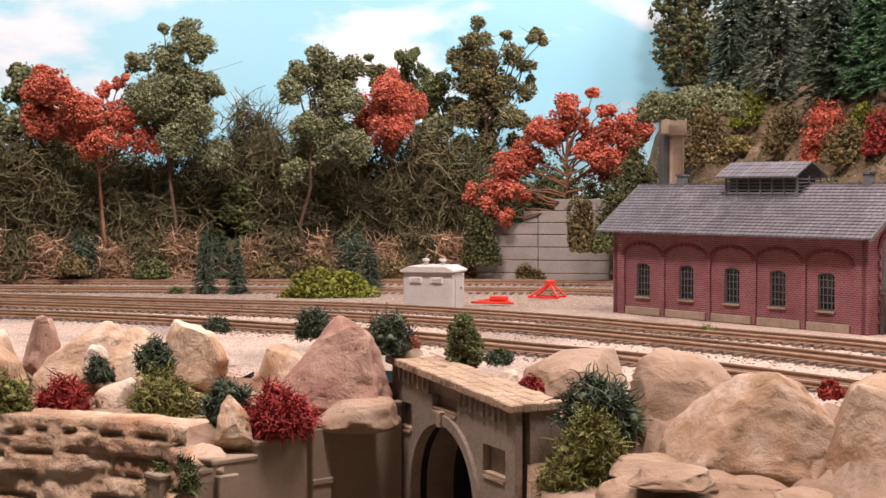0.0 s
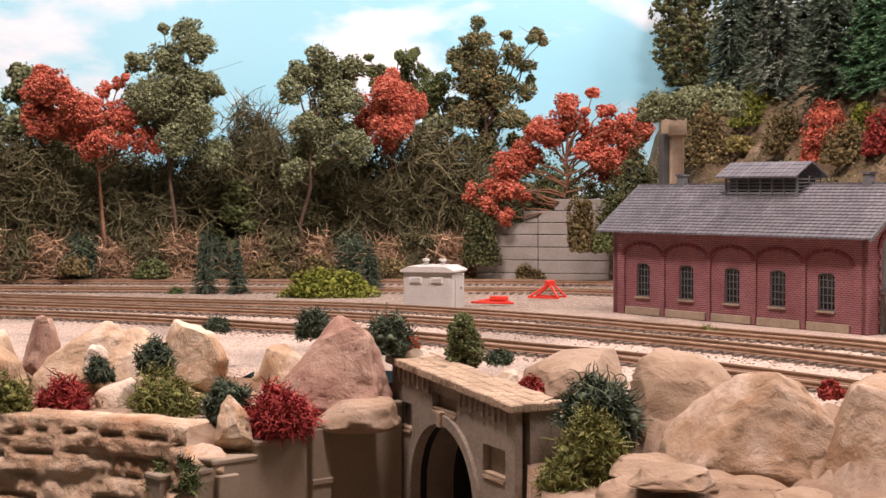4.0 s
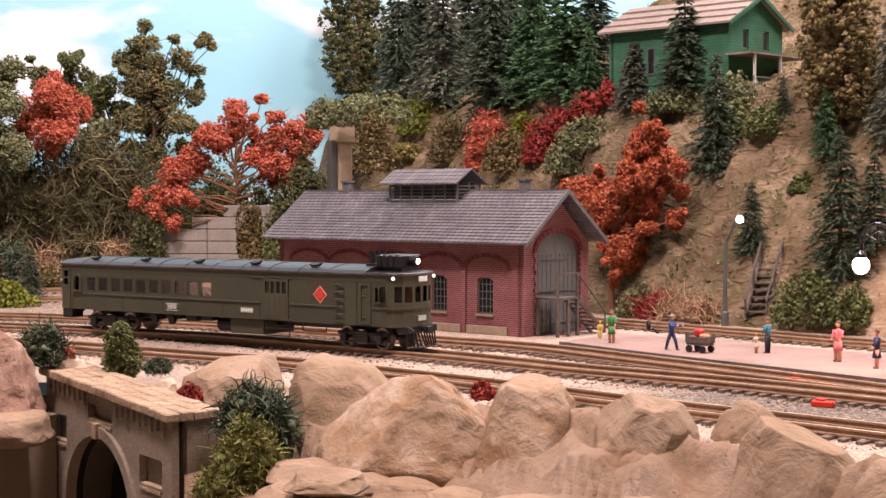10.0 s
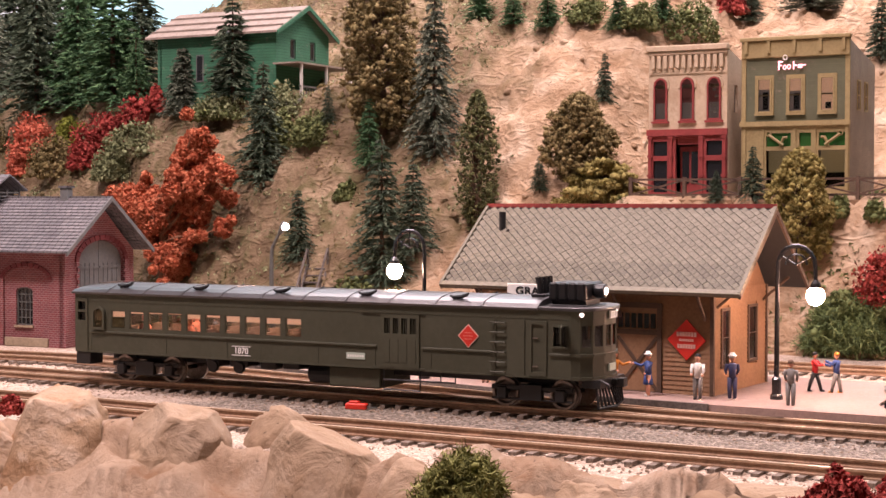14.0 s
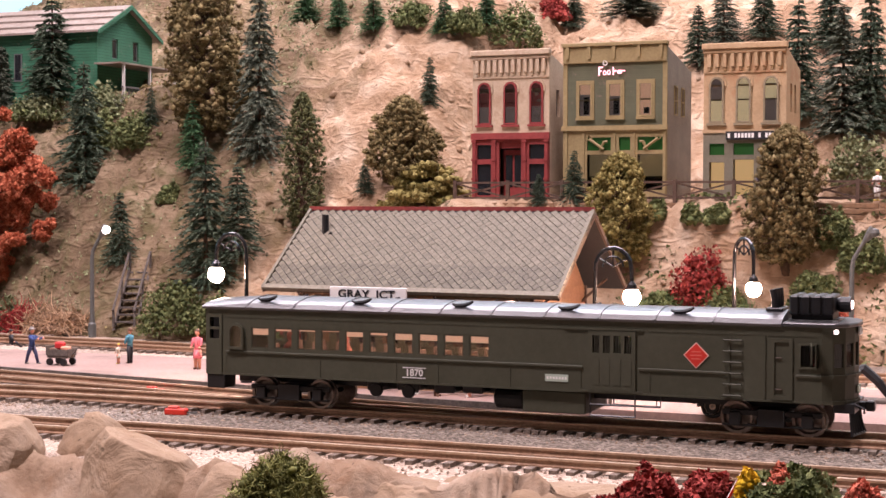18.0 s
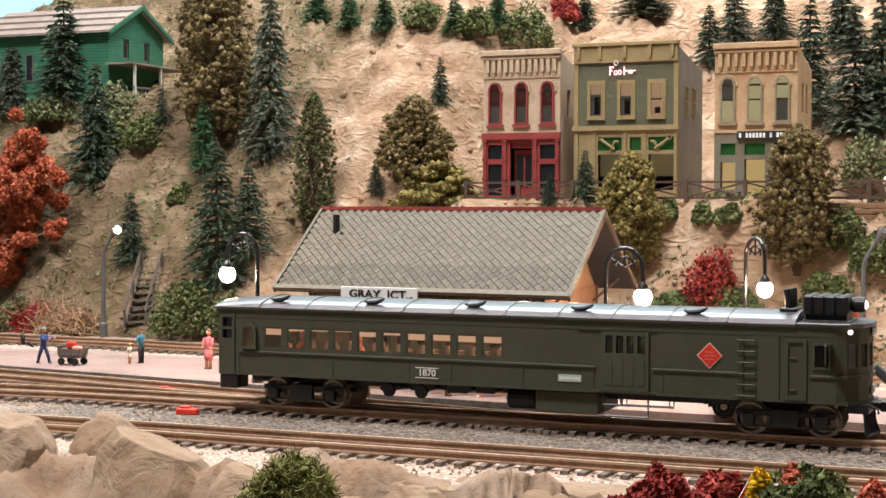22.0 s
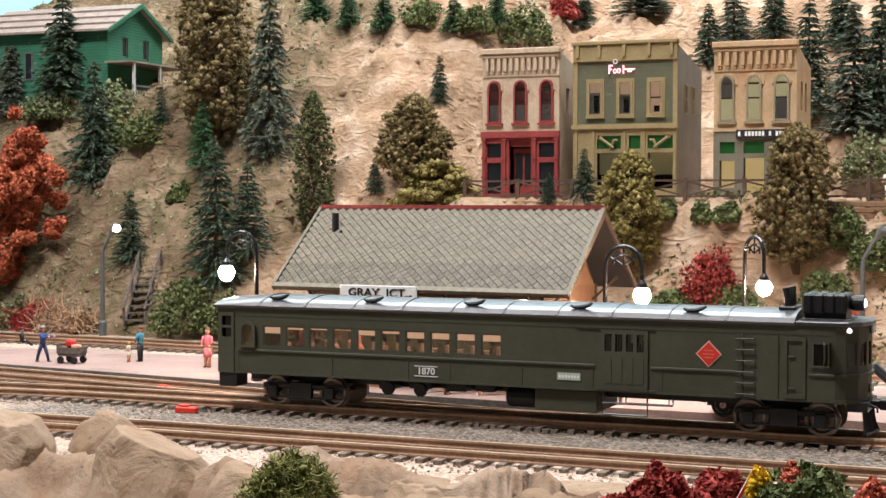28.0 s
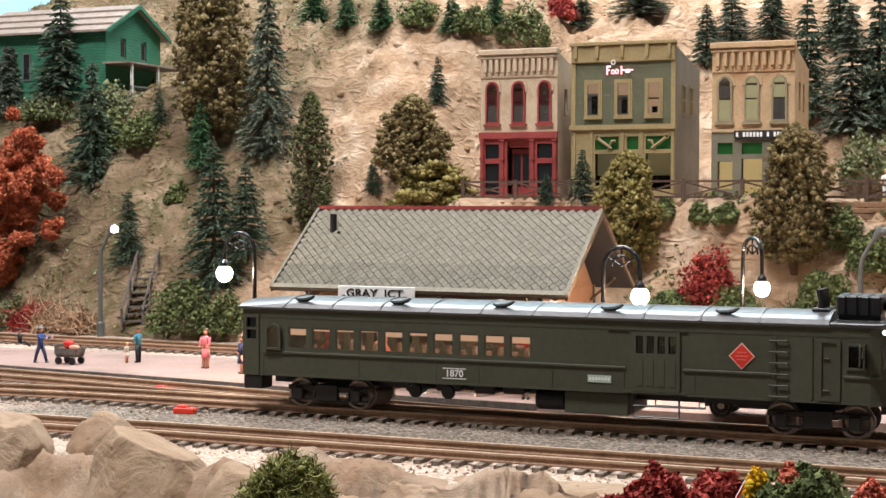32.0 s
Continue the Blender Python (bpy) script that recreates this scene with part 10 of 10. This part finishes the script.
foam_bush(0.3271, 1.2124, 0.1258, 0.0271, 0.0217, 0.0204, F_LIME, "bright lime green foam shrub growing on the hillside", 108, count=90, grain=.0030)
foam_bush(0.3274, 1.1714, 0.1069, 0.0263, 0.0210, 0.0285, F_MAROON, "dark red foam shrub growing on the hillside", 109, count=90, grain=.0030)
foam_bush(0.3452, 1.1699, 0.1245, 0.0298, 0.0239, 0.0241, F_MAROON, "dark red foam shrub growing on the hillside", 110, count=90, grain=.0030)
foam_bush(0.3641, 1.1572, 0.1394, 0.0314, 0.0251, 0.0218, F_MAROON, "dark red foam shrub growing on the hillside", 111, count=90, grain=.0030)
foam_bush(0.3734, 1.1368, 0.1492, 0.0206, 0.0165, 0.0172, F_MAROON, "dark red foam shrub growing on the hillside", 112, count=90, grain=.0030)
foam_bush(0.3519, 1.1327, 0.1147, 0.0426, 0.0341, 0.0234, F_OLIVE, "olive foam shrub growing on the hillside", 113, count=90, grain=.0030)
foam_bush(0.3340, 1.1322, 0.0976, 0.0255, 0.0204, 0.0212, F_OLIVE, "olive foam shrub growing on the hillside", 114, count=90, grain=.0030)
foam_bush(0.4287, 1.0332, 0.1401, 0.0397, 0.0317, 0.0238, F_OLIVE, "olive foam shrub growing on the hillside", 115, count=90, grain=.0030)
foam_bush(0.4316, 0.9820, 0.1235, 0.0303, 0.0242, 0.0170, F_GREEN, "green foam shrub growing on the hillside", 116, count=90, grain=.0030)
foam_bush(0.4027, 1.0758, 0.1421, 0.0410, 0.0328, 0.0164, F_OLIVE, "olive foam shrub growing on the hillside", 117, count=90, grain=.0030)
foam_bush(0.4052, 0.8647, 0.0053, 0.0418, 0.0335, 0.0287, F_GREEN, "green foam shrub growing on the hillside", 118, count=90, grain=.0030)
foam_bush(0.4202, 0.8421, 0.0062, 0.0267, 0.0213, 0.0200, F_GREEN, "green foam shrub growing on the hillside", 119, count=90, grain=.0030)
foam_bush(0.3433, 0.9860, 0.0014, 0.0289, 0.0231, 0.0181, F_OLIVE, "olive foam shrub growing on the hillside", 120, count=90, grain=.0030)
foam_bush(0.4197, 1.0132, 0.1180, 0.0308, 0.0246, 0.0231, F_GREEN, "green foam shrub growing on the hillside", 121, count=90, grain=.0030)
foam_bush(0.4311, 0.9824, 0.1190, 0.0264, 0.0211, 0.0170, F_GREEN, "green foam shrub growing on the hillside", 122, count=90, grain=.0030)
foam_bush(0.6632, 0.8736, 0.1915, 0.0455, 0.0364, 0.0255, F_GREEN, "green foam shrub growing on the hillside", 123, count=90, grain=.0030)
foam_bush(0.6161, 0.8651, 0.1974, 0.0304, 0.0243, 0.0152, F_GREEN, "green foam shrub growing on the hillside", 124, count=90, grain=.0030)
foam_bush(0.7185, 0.8956, 0.2172, 0.0230, 0.0184, 0.0144, F_MAROON, "dark red foam shrub growing on the hillside", 125, count=90, grain=.0030)
foam_bush(0.5998, 0.9023, 0.2036, 0.0310, 0.0248, 0.0155, F_GREEN, "green foam shrub growing on the hillside", 126, count=90, grain=.0030)
foam_bush(0.5989, 0.6204, 0.0274, 0.0339, 0.0271, 0.0281, F_MAROON, "dark red foam shrub growing on the hillside", 127, count=90, grain=.0030)
foam_bush(0.5859, 0.6380, 0.0238, 0.0305, 0.0244, 0.0107, F_GREEN, "green foam shrub growing on the hillside", 128, count=90, grain=.0030)
foam_bush(0.6039, 0.6094, 0.0233, 0.0360, 0.0288, 0.0135, F_GREEN, "green foam shrub growing on the hillside", 129, count=90, grain=.0030)
foam_bush(0.6115, 0.6412, 0.0734, 0.0137, 0.0110, 0.0093, F_GREEN, "green foam shrub growing on the hillside", 130, count=90, grain=.0030)
foam_bush(0.6171, 0.6273, 0.0723, 0.0148, 0.0118, 0.0096, F_GREEN, "green foam shrub growing on the hillside", 131, count=90, grain=.0030)
foam_bush(0.6022, 0.6583, 0.0746, 0.0113, 0.0091, 0.0094, F_GREEN, "green foam shrub growing on the hillside", 132, count=90, grain=.0030)
foam_bush(0.7483, 0.6407, 0.0940, 0.0407, 0.0326, 0.0272, F_OLIVE, "olive foam shrub growing on the hillside", 133, count=90, grain=.0030)
foam_bush(0.6535, 0.5759, 0.0595, 0.0240, 0.0192, 0.0180, F_GREEN, "green foam shrub growing on the hillside", 134, count=90, grain=.0030)
foam_bush(0.6534, 0.5569, 0.0482, 0.0294, 0.0235, 0.0177, F_GREEN, "green foam shrub growing on the hillside", 135, count=90, grain=.0030)
foam_bush(0.6309, 0.5692, 0.0277, 0.0294, 0.0235, 0.0176, F_GREEN, "green foam shrub growing on the hillside", 136, count=90, grain=.0030)
foam_bush(0.4361, 0.9398, 0.0830, 0.0132, 0.0105, 0.0110, F_GREEN, "green foam shrub growing on the hillside", 137, count=90, grain=.0030)
foam_bush(0.4003, 1.0800, 0.1411, 0.0481, 0.0385, 0.0120, F_GREEN, "green foam shrub growing on the hillside", 138, count=90, grain=.0030)
foam_bush(0.2624, 1.3754, 0.1140, 0.0480, 0.0275, 0.0120, F_GOLD, "ochre foam shrub growing on the hillside", 139, count=90, grain=.0030)
foam_bush(0.4468, 0.8056, 0.0049, 0.0263, 0.0210, 0.0148, F_MAROON, "dark red foam shrub growing on the hillside", 140, count=90, grain=.0030)
foam_bush(0.4428, 0.8052, 0.0017, 0.0262, 0.0210, 0.0098, F_GREEN, "green foam shrub growing on the hillside", 141, count=90, grain=.0030)
strand_bush(0.5863, 0.6218, 0.0059, 0.0348, 0.0279, 0.0234, S_GREEN, "long dark green hedge shrub behind the tracks", 170, count=700, length=.009, width=.00042)
strand_bush(0.6009, 0.5991, 0.0070, 0.0344, 0.0275, 0.0216, S_GREEN, "long dark green hedge shrub behind the tracks", 171, count=700, length=.009, width=.00042)
strand_bush(0.6158, 0.5776, 0.0079, 0.0340, 0.0272, 0.0205, S_GREEN, "long dark green hedge shrub behind the tracks", 172, count=700, length=.009, width=.00042)
foam_bush(0.6279, 0.5581, 0.0089, 0.0336, 0.0269, 0.0168, F_RED, "long dark green hedge shrub behind the tracks", 173, count=150, grain=.0028)
strand_bush(0.5759, 0.6369, 0.0053, 0.0351, 0.0281, 0.0236, S_GREEN, "long dark green hedge shrub behind the tracks", 174, count=700, length=.009, width=.00042)
strand_bush(0.3583, 0.9554, 0.0039, 0.0320, 0.0256, 0.0135, S_BROWN, "heap of brown twigs at the foot of the hill", 190, count=260, length=0.016, wiry=True)
strand_bush(0.3687, 0.9343, 0.0031, 0.0316, 0.0253, 0.0133, S_BROWN, "heap of brown twigs at the foot of the hill", 191, count=260, length=0.016, wiry=True)
strand_bush(0.3500, 0.9733, 0.0031, 0.0323, 0.0259, 0.0136, S_RED, "heap of brown twigs at the foot of the hill", 192, count=260, length=0.016, wiry=True)


# ---- loose stuff: ballast stones, hillside grass and rubble ----
def ballast_stones():
    rs = np.random.RandomState(12)
    spots = []
    for name, a, b, n in (("main", .95, 1.95, 5200), ("front", .85, 1.85, 5200), ("house", .75, 1.55, 3200), ("main", .5, .95, 900), ("front", .4, .85, 900)):
        for s, o in zip(rs.uniform(a, b, n), rs.normal(0, .011, n)):
            p, d = along(CURVES[name], s)
            spots.append((p.x + d.y * (o + math.copysign(.012, o)) * .9, p.y - d.x * (o + math.copysign(.012, o)) * .9, rs.uniform(.0006, .0013)))
    c = np.array(spots)
    v = np.array([(1, 0, 0), (-1, 0, 0), (0, 1, 0), (0, -1, 0), (0, 0, 1), (0, 0, -1)], float)
    f = np.array([(0, 2, 4), (2, 1, 4), (1, 3, 4), (3, 0, 4), (2, 0, 5), (1, 2, 5), (3, 1, 5), (0, 3, 5)])
    n = len(c)
    r = rs.uniform(.00035, .0010, (n, 1, 1))
    vv = c[:, None, :] + v[None] * r * rs.uniform(.6, 1.2, (n, 6, 1)) * np.array([1, 1, .7])
    me = raw_mesh(vv.reshape(-1, 3), (f[None] + (np.arange(n) * 6)[:, None, None]).reshape(-1, 3), GRAVEL, False)
    thing("ballast", "loose grey and tan ballast stones between the tracks", "gravel", kind="stuff", data=me)


def hill_cover():
    rs = np.random.RandomState(31)
    x, y = rs.uniform(.18, .80, 140000), rs.uniform(.45, 1.55, 140000)
    f, u = signed(FOOT, x, y), x * UV.x + y * UV.y
    dens = value_noise(x, y, 22, 55, 3)
    for name, label, keep, mat, size in (
            ("grass", "short olive grass and moss on the hillside", (f > .005) & (dens > -.02) & (u < -.44), F_OLIVE, .0012),
            ("brush", "dry brown scrub on the hillside", (f > .005) & (dens < -.18) & (u < -.52), F_BROWN, .0012),
            ("scrub", "thin green scrub on the bank below the street", (f > .0) & (f < .05) & (dens > .05) & (u > -.40), F_GREEN, .0017)):
        px, py = x[keep][:26000], y[keep][:26000]
        c = np.stack([px, py, hill(px, py) + rs.uniform(-.0004, .0016, len(px))], -1)
        thing("hill_" + name, label, "grass", kind="stuff", data=flakes(rs, c, size, mat))
    k = rs.choice(np.where((f > .01) & (f < .35))[0], 420, False)
    c = np.stack([x[k], y[k], hill(x[k], y[k])], -1)
    thing("hill_rubble", "loose pale stones on the hillside", "rubble", kind="stuff", data=lumps(rs, c, .0030, HILLSOIL, 1, .30))


ballast_stones()
hill_cover()

# ---- what moves ----
# seconds and the rear truck's way along the main track
RUN = [(0.0, -0.04), (3.5, 0.348), (5.5, .572), (6.0, .627), (6.5, .6795), (7.0, .7300), (7.5, .7775), (8.0, .8240), (8.5, .8705), (9.0, .9180), (9.5, .9655),
       (10.0, 1.0125), (10.5, 1.0600), (11.0, 1.1070), (11.5, 1.1530), (12.0, 1.1940), (12.5, 1.2320), (13.0, 1.2700), (13.5, 1.3075), (14.0, 1.3445),
       (14.5, 1.3800), (15.0, 1.4110), (15.5, 1.4380), (16.5, 1.4790), (17.5, 1.4960), (18.0, 1.4990), (18.5, 1.4997), (19.0, 1.4997),
       (31.0, 1.4997), (31.3, 1.5015), (31.5, 1.5040), (32.0, 1.5115)]


def run_at(t):
    """The way at t, by a smooth monotone curve through the rows."""
    ts, ys = [r[0] for r in RUN], [r[1] for r in RUN]
    i = min(max(int(np.searchsorted(ts, t)) - 1, 0), len(ts) - 2)
    def slope(k):
        if k <= 0 or k >= len(ts) - 1:
            j = min(max(k, 1), len(ts) - 1)
            return (ys[j] - ys[j - 1]) / (ts[j] - ts[j - 1])
        a, b = (ys[k] - ys[k - 1]) / (ts[k] - ts[k - 1]), (ys[k + 1] - ys[k]) / (ts[k + 1] - ts[k])
        return 0.0 if a * b <= 0 else 2 * a * b / (a + b)
    h = ts[i + 1] - ts[i]
    s = (t - ts[i]) / h
    return ((1 + 2 * s) * (1 - s) ** 2 * ys[i] + s * (1 - s) ** 2 * h * slope(i) + s * s * (3 - 2 * s) * ys[i + 1] + s * s * (s - 1) * h * slope(i + 1))


def car_pose(t):
    a = run_at(t)
    rear, d_rear = along(CURVES["main"], a)
    lo, hi = a + 0.16, a + 0.20
    for _ in range(40):
        mid = (lo + hi) / 2
        lo, hi = (mid, hi) if (along(CURVES["main"], mid)[0] - rear).length < FRONT - REAR else (lo, mid)
    front, d_front = along(CURVES["main"], lo)
    d = (front - rear).normalized()
    o = rear - d * REAR
    yaw = math.degrees(math.atan2(d.y, d.x))
    turn = [math.degrees(math.atan2(v.y, v.x)) - yaw for v in (d_rear, d_front)]
    return pose(o.x, o.y, RAIL_TOP, 0, 0, yaw), turn, a


def motions():
    times = sorted({0.0, 32.0, *(round(0.1 * k, 1) for k in range(0, 190)), *(round(31 + 0.1 * k, 1) for k in range(11))})
    walk(car, [(t, car_pose(t)[0]) for t in times])
    for i, truck in enumerate(TRUCKS):
        x = (REAR, FRONT)[i]
        walk(truck, [(t, pose(x, 0, 0, 0, 0, car_pose(t)[1][i])) for t in times])
    spin = sorted({0.0, 32.0, *(k / 30 for k in range(0, 570)), *(31 + k / 30 for k in range(31))})
    for axle in AXLES:
        at = axle.matrix_basis.translation.copy()
        walk(axle, [(t, Matrix.Translation(at) @ Matrix.Rotation(run_at(t) / 0.0054, 4, "Y")) for t in spin])


motions()
